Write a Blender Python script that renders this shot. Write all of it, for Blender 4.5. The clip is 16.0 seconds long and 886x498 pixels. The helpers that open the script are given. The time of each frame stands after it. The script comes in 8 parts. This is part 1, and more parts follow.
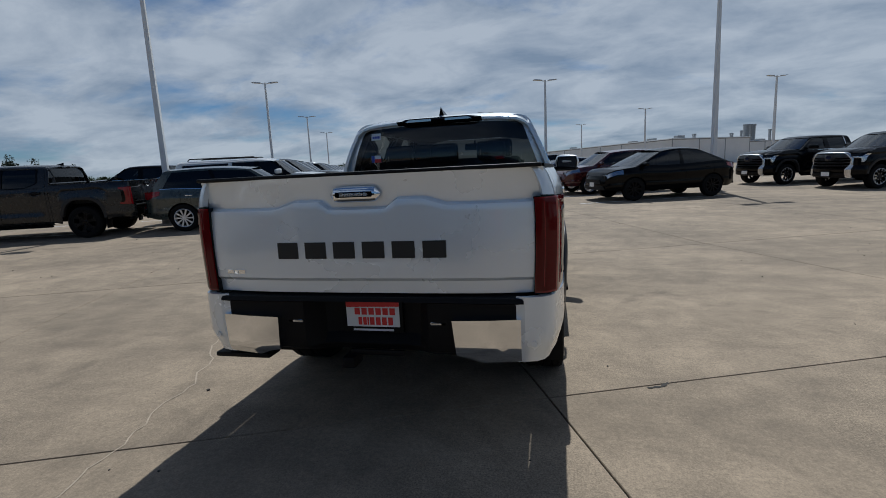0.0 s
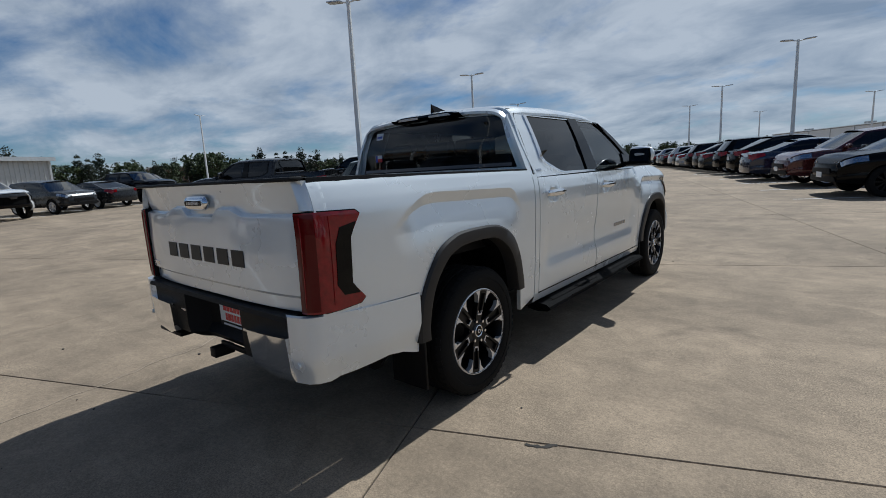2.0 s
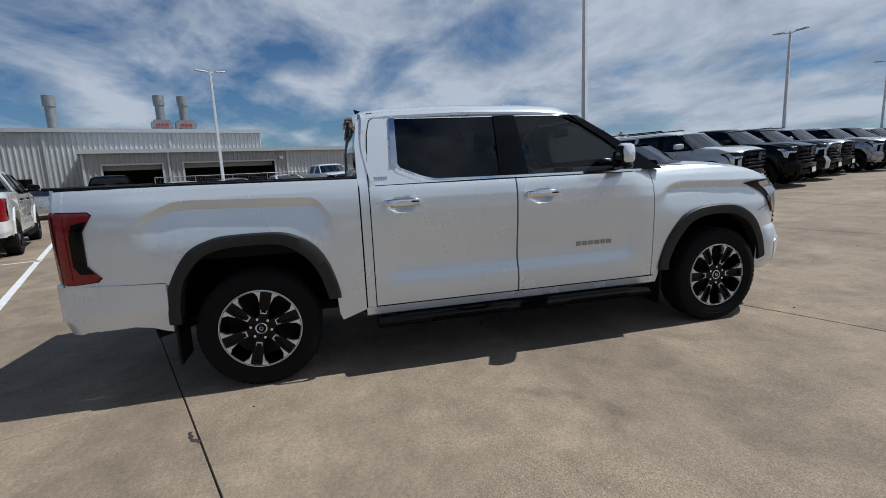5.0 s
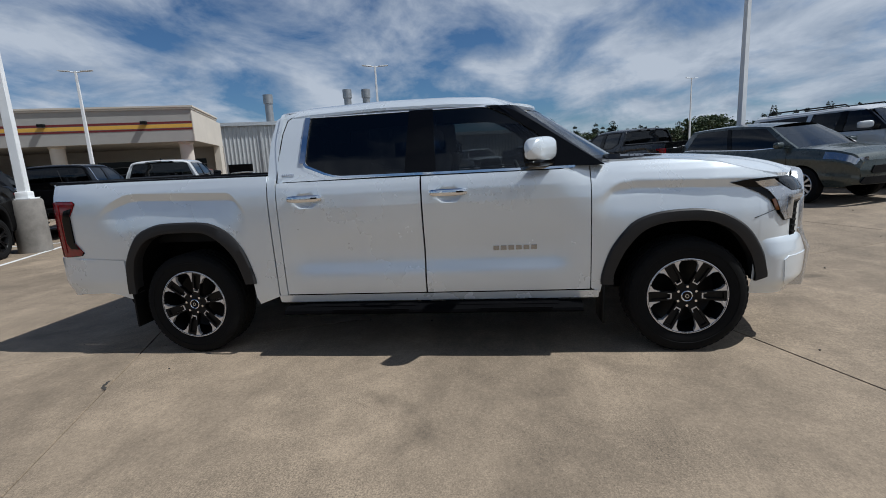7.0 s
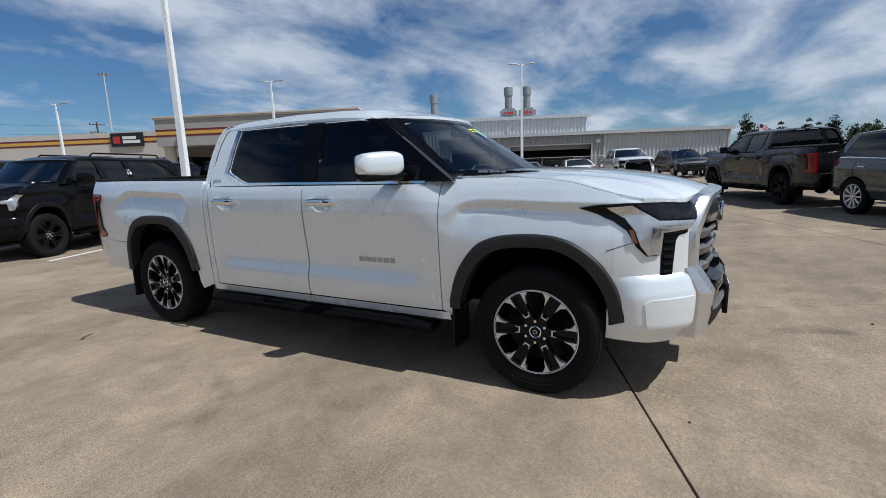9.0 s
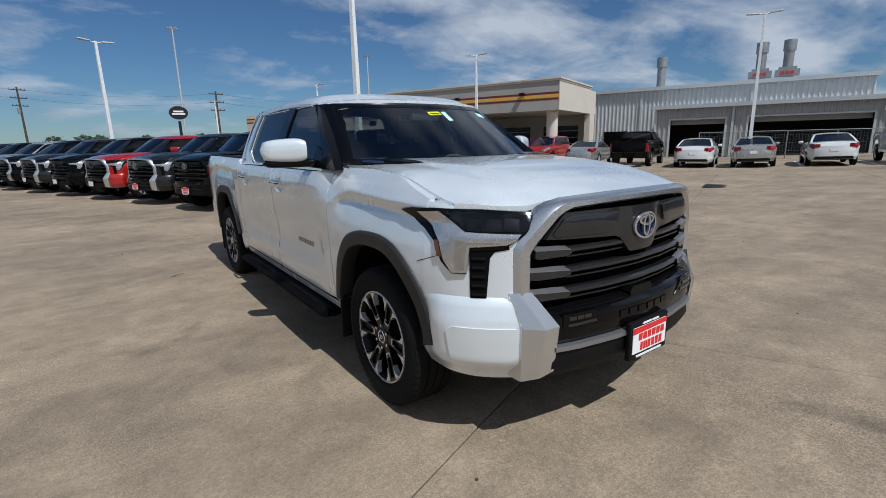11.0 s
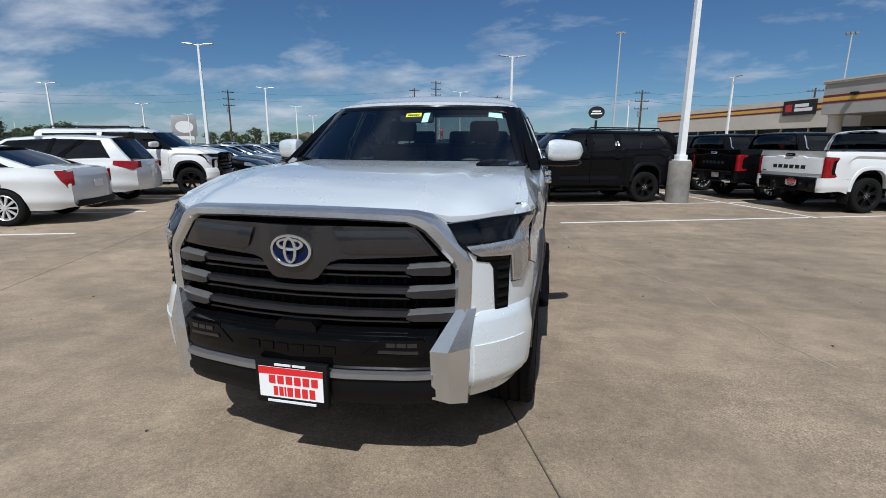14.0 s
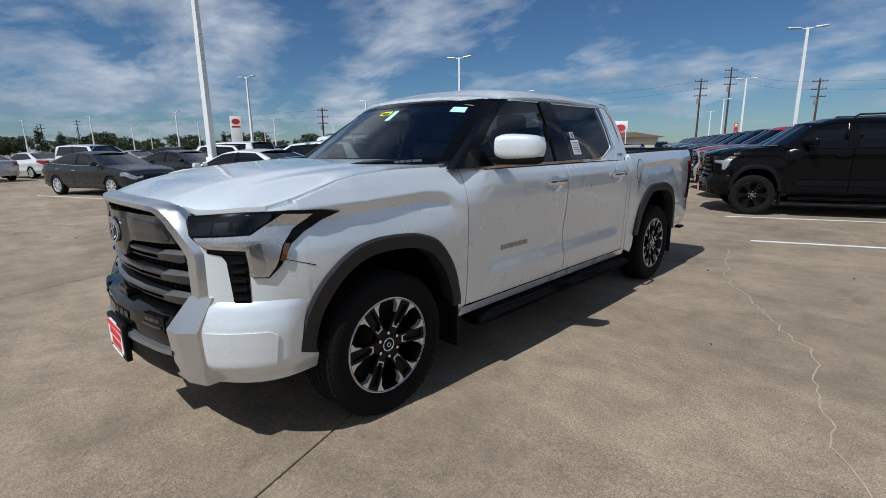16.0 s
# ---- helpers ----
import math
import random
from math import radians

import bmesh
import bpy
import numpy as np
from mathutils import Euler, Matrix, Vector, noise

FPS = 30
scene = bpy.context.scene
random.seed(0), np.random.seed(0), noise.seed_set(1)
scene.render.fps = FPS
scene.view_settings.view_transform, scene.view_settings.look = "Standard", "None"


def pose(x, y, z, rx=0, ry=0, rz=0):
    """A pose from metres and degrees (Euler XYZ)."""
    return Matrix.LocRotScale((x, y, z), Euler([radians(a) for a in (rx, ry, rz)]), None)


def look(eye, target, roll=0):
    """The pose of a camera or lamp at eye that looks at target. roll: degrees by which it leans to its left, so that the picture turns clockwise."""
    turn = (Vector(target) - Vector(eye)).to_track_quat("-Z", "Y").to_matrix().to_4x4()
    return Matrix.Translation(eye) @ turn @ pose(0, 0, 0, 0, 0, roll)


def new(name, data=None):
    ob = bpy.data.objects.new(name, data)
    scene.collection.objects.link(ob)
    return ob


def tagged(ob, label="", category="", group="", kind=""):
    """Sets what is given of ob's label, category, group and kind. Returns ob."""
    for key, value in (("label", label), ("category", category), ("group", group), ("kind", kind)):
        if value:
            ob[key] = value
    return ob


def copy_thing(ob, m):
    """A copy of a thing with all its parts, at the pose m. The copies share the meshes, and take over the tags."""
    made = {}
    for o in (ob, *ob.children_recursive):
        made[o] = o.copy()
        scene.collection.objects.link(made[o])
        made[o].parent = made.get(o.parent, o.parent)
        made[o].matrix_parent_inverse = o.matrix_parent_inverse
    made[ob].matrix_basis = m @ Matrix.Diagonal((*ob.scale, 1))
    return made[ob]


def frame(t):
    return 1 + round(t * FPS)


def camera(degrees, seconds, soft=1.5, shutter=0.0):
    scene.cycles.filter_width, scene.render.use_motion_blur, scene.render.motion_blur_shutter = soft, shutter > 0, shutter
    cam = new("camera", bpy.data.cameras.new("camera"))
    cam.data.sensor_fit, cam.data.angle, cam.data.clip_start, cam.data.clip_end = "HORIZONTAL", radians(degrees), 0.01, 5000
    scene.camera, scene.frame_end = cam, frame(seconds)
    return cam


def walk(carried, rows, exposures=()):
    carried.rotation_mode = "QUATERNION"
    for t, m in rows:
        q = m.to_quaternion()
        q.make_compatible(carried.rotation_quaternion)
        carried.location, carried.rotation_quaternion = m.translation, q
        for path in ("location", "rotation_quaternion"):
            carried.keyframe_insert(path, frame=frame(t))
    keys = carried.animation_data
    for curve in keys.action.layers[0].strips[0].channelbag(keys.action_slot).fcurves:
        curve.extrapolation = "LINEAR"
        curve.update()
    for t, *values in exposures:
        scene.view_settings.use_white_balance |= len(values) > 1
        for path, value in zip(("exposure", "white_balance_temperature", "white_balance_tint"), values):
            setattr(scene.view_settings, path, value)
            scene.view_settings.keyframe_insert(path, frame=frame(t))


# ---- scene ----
cam = camera(86.3, 16.0, soft=0.9)
PATH = [
    (0, (0.927, -5.182, 1.378), (0.48, -3.258, 1.064), -2.8),
    (0.5, (1.36, -5.047, 1.385), (0.674, -3.195, 1.067), -3.1),
    (1, (1.804, -4.778, 1.398), (0.888, -3.029, 1.08), -3.0),
    (1.5, (2.221, -4.54, 1.404), (1.128, -2.896, 1.085), -3.2),
    (2, (2.642, -4.146, 1.403), (1.377, -2.633, 1.075), -3.1),
    (2.5, (3.03, -3.808, 1.396), (1.632, -2.417, 1.062), -2.8),
    (3, (3.394, -3.339, 1.392), (1.86, -2.103, 1.049), -2.6),
    (3.5, (3.683, -2.917, 1.404), (2.036, -1.836, 1.063), -2.6),
    (4, (3.944, -2.397, 1.405), (2.183, -1.512, 1.063), -2.4),
    (4.5, (4.117, -1.905, 1.415), (2.273, -1.211, 1.074), -2.5),
    (5, (4.275, -1.351, 1.407), (2.358, -0.888, 1.075), -2.8),
    (5.2, (4.296, -1.13, 1.4), (2.361, -0.75, 1.066), -2.7),
    (7.3, (4.318, 0.903, 1.41), (2.384, 0.542, 1.053), -3.1),
    (7.5, (4.254, 1.108, 1.388), (2.332, 0.678, 1.037), -3.0),
    (8, (4.106, 1.637, 1.403), (2.232, 1.033, 1.053), -2.7),
    (8.2, (4.041, 1.85, 1.418), (2.189, 1.181, 1.07), -2.6),
    (10.3, (2.863, 3.742, 1.443), (1.434, 2.403, 1.038), -1.3),
    (10.5, (2.699, 3.87, 1.478), (1.342, 2.463, 1.057), -1.4),
    (11, (2.17, 4.14, 1.488), (1.033, 2.554, 1.049), -1.2),
    (11.5, (1.703, 4.366, 1.488), (0.776, 2.65, 1.046), -0.9),
    (12, (1.121, 4.496, 1.484), (0.449, 2.661, 1.056), -0.3),
    (12.5, (0.625, 4.619, 1.492), (0.187, 2.713, 1.077), 0.2),
    (13, (0.059, 4.658, 1.488), (-0.099, 2.708, 1.073), 0.4),
    (13.5, (-0.455, 4.636, 1.501), (-0.347, 2.684, 1.081), 0.3),
    (14, (-1.019, 4.56, 1.498), (-0.598, 2.653, 1.065), 0.3),
    (14.5, (-1.493, 4.368, 1.507), (-0.805, 2.543, 1.064), -0.0),
    (15, (-2.022, 4.105, 1.491), (-1.058, 2.409, 1.047), -0.6),
    (15.5, (-2.438, 3.774, 1.483), (-1.27, 2.211, 1.046), -0.7),
    (16, (-2.909, 3.367, 1.469), (-1.535, 1.977, 1.042), -0.8),
]
walk(cam, [(t, look(eye, target, roll)) for t, eye, target, roll in PATH], [(t, stops, 5820 if t < 4 else 5880, 6 if t < 4 else 8) for t, stops in ((0.0, -0.44), (2.0, -0.32), (2.5, -0.30), (3.0, -0.34), (3.5, -0.60), (4.2, -0.48), (5.0, -0.27), (7.5, -0.25), (8.0, -0.14), (10.5, -0.03), (11.0, -0.23), (12.5, -0.17), (14.5, -0.13), (16.0, -0.20))])

# ---- world, sun ----
LOT = 21.5  # degrees by which the parking rows are turned against the pickup
CL, SL = math.cos(radians(LOT)), math.sin(radians(LOT))
SUN_ELEV, SUN_AZ = 55.0, 1.0


def lot(a, b, z=0.0):
    """World place of a point of the parking lot: a across the aisle, b along it."""
    return Vector((a * CL - b * SL, a * SL + b * CL, z))


RISE = [(1.97, 0.0), (6.52, 0.14), (11.07, 0.27), (15.62, 0.40), (20.17, 0.48), (38.37, 0.62), (300.0, 0.9)]  # the lot climbs gently along the aisle


def rise(b):
    if b <= RISE[0][0]:
        return 0.0
    for (b0, z0), (b1, z1) in zip(RISE, RISE[1:]):
        if b <= b1:
            return z0 + (z1 - z0) * (b - b0) / (b1 - b0)
    return RISE[-1][1]


def lot_pose(a, b, turn=0.0):
    """A pose on the lot's surface; at turn 0 a thing that looks along +y looks along the aisle."""
    tilt = math.atan((rise(b + 0.9) - rise(b - 0.9)) / 1.8)
    return Matrix.Translation(lot(a, b, rise(b))) @ Matrix.Rotation(tilt, 4, Vector((CL, SL, 0))) @ Matrix.Rotation(radians(LOT + turn), 4, "Z")


def node(nt, kind, at=(0, 0), **values):
    n = nt.nodes.new(kind)
    n.location = at
    for key, value in values.items():
        n.inputs[key].default_value = value
    return n


world = bpy.data.worlds.new("sky")
scene.world = world
world.use_nodes = True
wt = world.node_tree
wt.nodes.clear()
sky = wt.nodes.new("ShaderNodeTexSky")
sky.sky_type, sky.sun_disc = "NISHITA", False
sky.sun_elevation, sky.sun_rotation = radians(SUN_ELEV), radians(SUN_AZ)
sky.air_density, sky.dust_density, sky.ozone_density = 1.0, 0.1, 3.0
coord = wt.nodes.new("ShaderNodeTexCoord")
split = wt.nodes.new("ShaderNodeSeparateXYZ")
wt.links.new(coord.outputs["Generated"], split.inputs[0])
# cloud layer: a flat sheet overhead, seen in perspective
lift = wt.nodes.new("ShaderNodeMath")
lift.operation = "ADD"
lift.inputs[1].default_value = 0.24
wt.links.new(split.outputs[2], lift.inputs[0])
floor_ = wt.nodes.new("ShaderNodeMath")
floor_.operation = "MAXIMUM"
floor_.inputs[1].default_value = 0.05
wt.links.new(lift.outputs[0], floor_.inputs[0])
sheet = wt.nodes.new("ShaderNodeCombineXYZ")
for axis in (0, 1):
    div = wt.nodes.new("ShaderNodeMath")
    div.operation = "DIVIDE"
    wt.links.new(split.outputs[axis], div.inputs[0])
    wt.links.new(floor_.outputs[0], div.inputs[1])
    wt.links.new(div.outputs[0], sheet.inputs[axis])
turned = wt.nodes.new("ShaderNodeMapping")
turned.inputs["Rotation"].default_value = (0, 0, radians(25))
turned.inputs["Scale"].default_value = (0.92, 1.18, 1.0)
turned.inputs["Location"].default_value = (3.1, 1.7, 0.0)
wt.links.new(sheet.outputs[0], turned.inputs[0])
puffs = node(wt, "ShaderNodeTexNoise", Scale=2.0, Detail=12.0, Roughness=0.58, Distortion=0.25)
wt.links.new(turned.outputs[0], puffs.inputs["Vector"])
cover = node(wt, "ShaderNodeTexNoise", Scale=0.55, Detail=3.0, Roughness=0.5)
wt.links.new(turned.outputs[0], cover.inputs["Vector"])
# more cover towards the sun's side, clear sky behind
slope = wt.nodes.new("ShaderNodeMath")
slope.operation = "MULTIPLY_ADD"
slope.inputs[1].default_value, slope.inputs[2].default_value = 0.16, 0.07
wt.links.new(split.outputs[1], slope.inputs[0])
mass = wt.nodes.new("ShaderNodeMath")
mass.operation = "MULTIPLY_ADD"
mass.inputs[1].default_value = 0.55
wt.links.new(cover.outputs[0], mass.inputs[0])
wt.links.new(puffs.outputs[0], mass.inputs[2])
total = wt.nodes.new("ShaderNodeMath")
total.operation = "ADD"
wt.links.new(mass.outputs[0], total.inputs[0])
# open towards the horizon and overhead, thickest between
thin = wt.nodes.new("ShaderNodeMath")
thin.operation = "MULTIPLY_ADD"
thin.inputs[1].default_value = 0.065
arch = wt.nodes.new("ShaderNodeMath")
arch.operation = "MULTIPLY"
arch.inputs[1].default_value = 4.3
wave = wt.nodes.new("ShaderNodeMath")
wave.operation = "SINE"
wt.links.new(split.outputs[2], arch.inputs[0])
wt.links.new(arch.outputs[0], wave.inputs[0])
wt.links.new(wave.outputs[0], thin.inputs[0])
wt.links.new(slope.outputs[0], thin.inputs[2])
wt.links.new(thin.outputs[0], total.inputs[1])
ramp = wt.nodes.new("ShaderNodeValToRGB")
ramp.color_ramp.elements[0].position, ramp.color_ramp.elements[0].color = 0.74, (0, 0, 0, 1)
ramp.color_ramp.elements[1].position, ramp.color_ramp.elements[1].color = 0.98, (0.9, 0.9, 0.9, 1)
wt.links.new(total.outputs[0], ramp.inputs[0])
shade = wt.nodes.new("ShaderNodeValToRGB")
shade.color_ramp.elements[0].position, shade.color_ramp.elements[0].color = 0.33, (5.3, 6.3, 7.8, 1)
shade.color_ramp.elements[1].position, shade.color_ramp.elements[1].color = 0.60, (11.2, 11.6, 12.3, 1)
detail = node(wt, "ShaderNodeTexNoise", Scale=2.1, Detail=9.0, Roughness=0.58, Distortion=0.3)
wt.links.new(turned.outputs[0], detail.inputs["Vector"])
wt.links.new(detail.outputs[0], shade.inputs[0])
mix = wt.nodes.new("ShaderNodeMix")
mix.data_type = "RGBA"
wt.links.new(ramp.outputs[0], mix.inputs[0])
# clean air: the blue a little deeper
deep = wt.nodes.new("ShaderNodeMix")
deep.data_type, deep.blend_type = "RGBA", "MULTIPLY"
deep.inputs[0].default_value, deep.inputs[7].default_value = 1.0, (0.74, 0.95, 1.15, 1)
wt.links.new(sky.outputs[0], deep.inputs[6])
wt.links.new(deep.outputs[2], mix.inputs[6])
wt.links.new(shade.outputs[0], mix.inputs[7])
back = node(wt, "ShaderNodeBackground", Strength=0.056)
wt.links.new(mix.outputs[2], back.inputs[0])
out = wt.nodes.new("ShaderNodeOutputWorld")
wt.links.new(back.outputs[0], out.inputs[0])

sun = new("sun", bpy.data.lights.new("sun", "SUN"))
sun.data.energy, sun.data.angle, sun.data.color = 4.95, radians(0.55), (1.0, 0.96, 0.90)
sun.matrix_world = look((math.sin(radians(SUN_AZ)) * math.cos(radians(SUN_ELEV)) * 60, math.cos(radians(SUN_AZ)) * math.cos(radians(SUN_ELEV)) * 60, math.sin(radians(SUN_ELEV)) * 60), (0, 0, 0))


# ---- materials ----
def material(name, color, rough=0.5, metal=0.0, coat=0.0, vary=0.0, scale=8.0, bump=0.0, bump_scale=60.0, flake=0.0, spec=0.5, random=0.0):
    """A surface with large stains and fine grain on its colour and roughness, and a fine relief."""
    m = bpy.data.materials.new(name)
    m.use_nodes = True
    nt = m.node_tree
    b = nt.nodes["Principled BSDF"]
    b.inputs["Base Color"].default_value = (*color, 1)
    b.inputs["Roughness"].default_value = rough
    b.inputs["Metallic"].default_value = metal
    b.inputs["Specular IOR Level"].default_value = spec
    b.inputs["Coat Weight"].default_value = coat
    b.inputs["Coat Roughness"].default_value = 0.03
    tc = nt.nodes.new("ShaderNodeTexCoord")
    if vary or random:
        big = node(nt, "ShaderNodeTexNoise", Scale=scale, Detail=5.0, Roughness=0.6)
        nt.links.new(tc.outputs["Object"], big.inputs["Vector"])
        r = nt.nodes.new("ShaderNodeValToRGB")
        lo, hi = 1 - vary, 1 + vary * 0.6
        r.color_ramp.elements[0].position, r.color_ramp.elements[1].position = 0.3, 0.7
        r.color_ramp.elements[0].color = (*[c * lo for c in color], 1)
        r.color_ramp.elements[1].color = (*[min(1, c * hi) for c in color], 1)
        nt.links.new(big.outputs[0], r.inputs[0])
        last = r.outputs[0]
        if random:
            info = nt.nodes.new("ShaderNodeObjectInfo")
            hsv = nt.nodes.new("ShaderNodeHueSaturation")
            mr = nt.nodes.new("ShaderNodeMapRange")
            mr.inputs["To Min"].default_value, mr.inputs["To Max"].default_value = 1 - random, 1 + random
            nt.links.new(info.outputs["Random"], mr.inputs[0])
            nt.links.new(mr.outputs[0], hsv.inputs["Value"])
            nt.links.new(last, hsv.inputs["Color"])
            last = hsv.outputs[0]
        nt.links.new(last, b.inputs["Base Color"])
        mr2 = nt.nodes.new("ShaderNodeMapRange")
        mr2.inputs["To Min"].default_value, mr2.inputs["To Max"].default_value = max(0, rough - 0.08), min(1, rough + 0.08)
        nt.links.new(big.outputs[0], mr2.inputs[0])
        nt.links.new(mr2.outputs[0], b.inputs["Roughness"])
    if bump:
        fine = node(nt, "ShaderNodeTexNoise", Scale=bump_scale, Detail=4.0, Roughness=0.6)
        nt.links.new(tc.outputs["Object"], fine.inputs["Vector"])
        bp = node(nt, "ShaderNodeBump", Strength=bump, Distance=0.01)
        nt.links.new(fine.outputs[0], bp.inputs["Height"])
        nt.links.new(bp.outputs[0], b.inputs["Normal"])
    return m


def glass(name, tint, rough=0.0, gloss=1.0, ior=1.5):
    """A tinted pane: what is behind it, darkened, under a mirror coat that grows towards grazing view."""
    m = bpy.data.materials.new(name)
    m.use_nodes = True
    nt = m.node_tree
    nt.nodes.clear()
    clear = node(nt, "ShaderNodeBsdfTransparent", Color=(*tint, 1))
    shine = node(nt, "ShaderNodeBsdfGlossy", Roughness=rough, Color=(gloss, gloss, gloss, 1))
    fres = node(nt, "ShaderNodeFresnel", IOR=ior)
    mx = nt.nodes.new("ShaderNodeMixShader")
    o = nt.nodes.new("ShaderNodeOutputMaterial")
    nt.links.new(fres.outputs[0], mx.inputs[0])
    nt.links.new(clear.outputs[0], mx.inputs[1])
    nt.links.new(shine.outputs[0], mx.inputs[2])
    nt.links.new(mx.outputs[0], o.inputs[0])
    return m


def glow(name, color, strength):
    m = material(name, color, 0.3)
    b = m.node_tree.nodes["Principled BSDF"]
    b.inputs["Emission Color"].default_value = (*color, 1)
    b.inputs["Emission Strength"].default_value = strength
    return m


STEPPAD = material("step_rubber", (0.004, 0.004, 0.0045), 0.55, bump=0.2, bump_scale=300, spec=0.02)
PEARL = material("pearl_white_paint", (0.742, 0.787, 0.815), 0.28, 0.32, 1.0, vary=0.02, scale=1.5)
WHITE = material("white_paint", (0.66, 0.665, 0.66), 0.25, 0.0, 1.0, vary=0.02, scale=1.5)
BLACKP = material("black_paint", (0.003, 0.003, 0.0035), 0.15, 0.0, 0.06, spec=0.14, vary=0.05)
GREYP = material("dark_grey_metallic_paint", (0.017, 0.018, 0.020), 0.28, 0.4, 0.35, vary=0.04)
GREENP = material("grey_green_paint", (0.045, 0.058, 0.053), 0.28, 0.2, 0.7, vary=0.04)
REDP = material("red_metallic_paint", (0.42, 0.012, 0.010), 0.25, 0.3, 1.0, vary=0.04)
BURGP = material("burgundy_paint", (0.075, 0.012, 0.012), 0.25, 0.3, 1.0, vary=0.04)
BLUEP = material("dark_blue_paint", (0.012, 0.02, 0.05), 0.25, 0.3, 1.0, vary=0.04)
SILVERP = material("silver_metallic_paint", (0.42, 0.43, 0.44), 0.28, 0.6, 1.0, vary=0.03)
BEIGEP = material("champagne_metallic_paint", (0.40, 0.385, 0.35), 0.28, 0.5, 1.0, vary=0.03)
GAP = material("black_seam", (0.003, 0.003, 0.003), 0.9, spec=0.1)
PLASTIC = material("black_plastic", (0.005, 0.005, 0.0055), 0.55, spec=0.18, vary=0.15, scale=20, bump=0.15, bump_scale=400)
FLARE = material("charcoal_flare_plastic", (0.024, 0.023, 0.023), 0.45, spec=0.30, vary=0.08, scale=12)
GLOSSB = material("gloss_black", (0.003, 0.003, 0.0035), 0.08, coat=0.05, spec=0.17)
HANDLE = material("handle_chrome", (0.34, 0.35, 0.37), 0.10, 1.0)
CHROME = material("chrome", (0.82, 0.83, 0.85), 0.07, 1.0, vary=0.02)
SATIN = material("satin_silver", (0.64, 0.645, 0.655), 0.24, 0.88, vary=0.04, scale=10)
BLADE = material("lamp_blade_silver", (0.62, 0.62, 0.63), 0.26, 0.9, vary=0.08, scale=25)
SILVER = material("bright_silver", (0.60, 0.61, 0.63), 0.15, 0.85, vary=0.02)
# the bumper strip's grey; on bar ends it stands in for light on top
BARTOP = material("satin_facet", (0.30, 0.30, 0.31), 0.36, 0.75, vary=0.05, scale=20)
GUN = material("gunmetal", (0.040, 0.040, 0.044), 0.30, 0.70, 0.8, vary=0.08, scale=14)
RUBBER = material("tyre_rubber", (0.007, 0.007, 0.007), 0.85, spec=0.18, vary=0.2, scale=14, bump=0.3, bump_scale=120)
RIMK = material("black_alloy", (0.005, 0.005, 0.0055), 0.35, 0.0, spec=0.2)
RIMS = material("machined_alloy", (0.72, 0.72, 0.73), 0.25, 0.55, vary=0.05, scale=30)
FABRIC = material("dark_seat_leather", (0.08, 0.08, 0.085), 0.6, vary=0.15, scale=12, bump=0.2, bump_scale=200)
TRIM = material("dark_cabin_trim", (0.045, 0.045, 0.048), 0.6, vary=0.1)
LINER = material("light_headliner", (0.28, 0.27, 0.255), 0.9, vary=0.05)
LAMPRED = material("red_lamp_lens", (0.24, 0.004, 0.008), 0.10, coat=0.6, vary=0.3, scale=30, spec=0.3)
LAMPDK = material("dark_red_lamp_lens", (0.10, 0.003, 0.004), 0.10, spec=0.25)
LAMPCLR = material("lamp_reflector", (0.50, 0.51, 0.53), 0.12, 0.9, vary=0.15, scale=30)
AMBER = material("amber_lens", (0.11, 0.038, 0.008), 0.12, coat=0.6)
PLATEW = material("plate_white", (0.80, 0.80, 0.80), 0.35, vary=0.03)
PLATER = material("plate_red", (0.65, 0.02, 0.025), 0.35, vary=0.05)
INK = material("black_ink", (0.01, 0.01, 0.01), 0.5)
EMBBLUE = material("emblem_blue", (0.003, 0.008, 0.035), 0.2, spec=0.25)
PAPER = material("paper_sticker", (0.72, 0.74, 0.76), 0.6, vary=0.03)
YELLOW = material("yellow_sticker", (0.75, 0.80, 0.03), 0.5, vary=0.05)
MINT = material("mint_sticker", (0.45, 0.75, 0.70), 0.5, vary=0.05)
REDINK = material("red_ink", (0.6, 0.03, 0.03), 0.5)
BLUEINK = material("blue_ink", (0.04, 0.08, 0.4), 0.5)
DARKGLASS = glass("privacy_glass", (0.04, 0.043, 0.047))
FRONTGLASS = glass("tinted_front_glass", (0.26, 0.28, 0.285))
REARGLASS = glass("rear_window_glass", (0.30, 0.32, 0.33))
CARSHIELD = glass("coated_windshield_glass", (0.30, 0.33, 0.33), ior=2.3)
SHIELD = glass("windshield_glass", (0.84, 0.91, 0.89), 0.07, ior=1.80)
SMOKE = glass("smoked_lamp_cover", (0.25, 0.26, 0.28))
GALV = material("galvanised_steel", (0.52, 0.54, 0.55), 0.5, 0.45, vary=0.1, scale=6)
POLEW = material("pole_white_paint", (0.74, 0.75, 0.75), 0.45, vary=0.06, scale=3)
CONC = material("concrete_base", (0.20, 0.185, 0.165), 0.9, vary=0.3, scale=5, bump=0.5, bump_scale=40)
LINE = material("white_line_paint", (0.72, 0.72, 0.70), 0.8, vary=0.18, scale=5, bump=0.3, bump_scale=80)


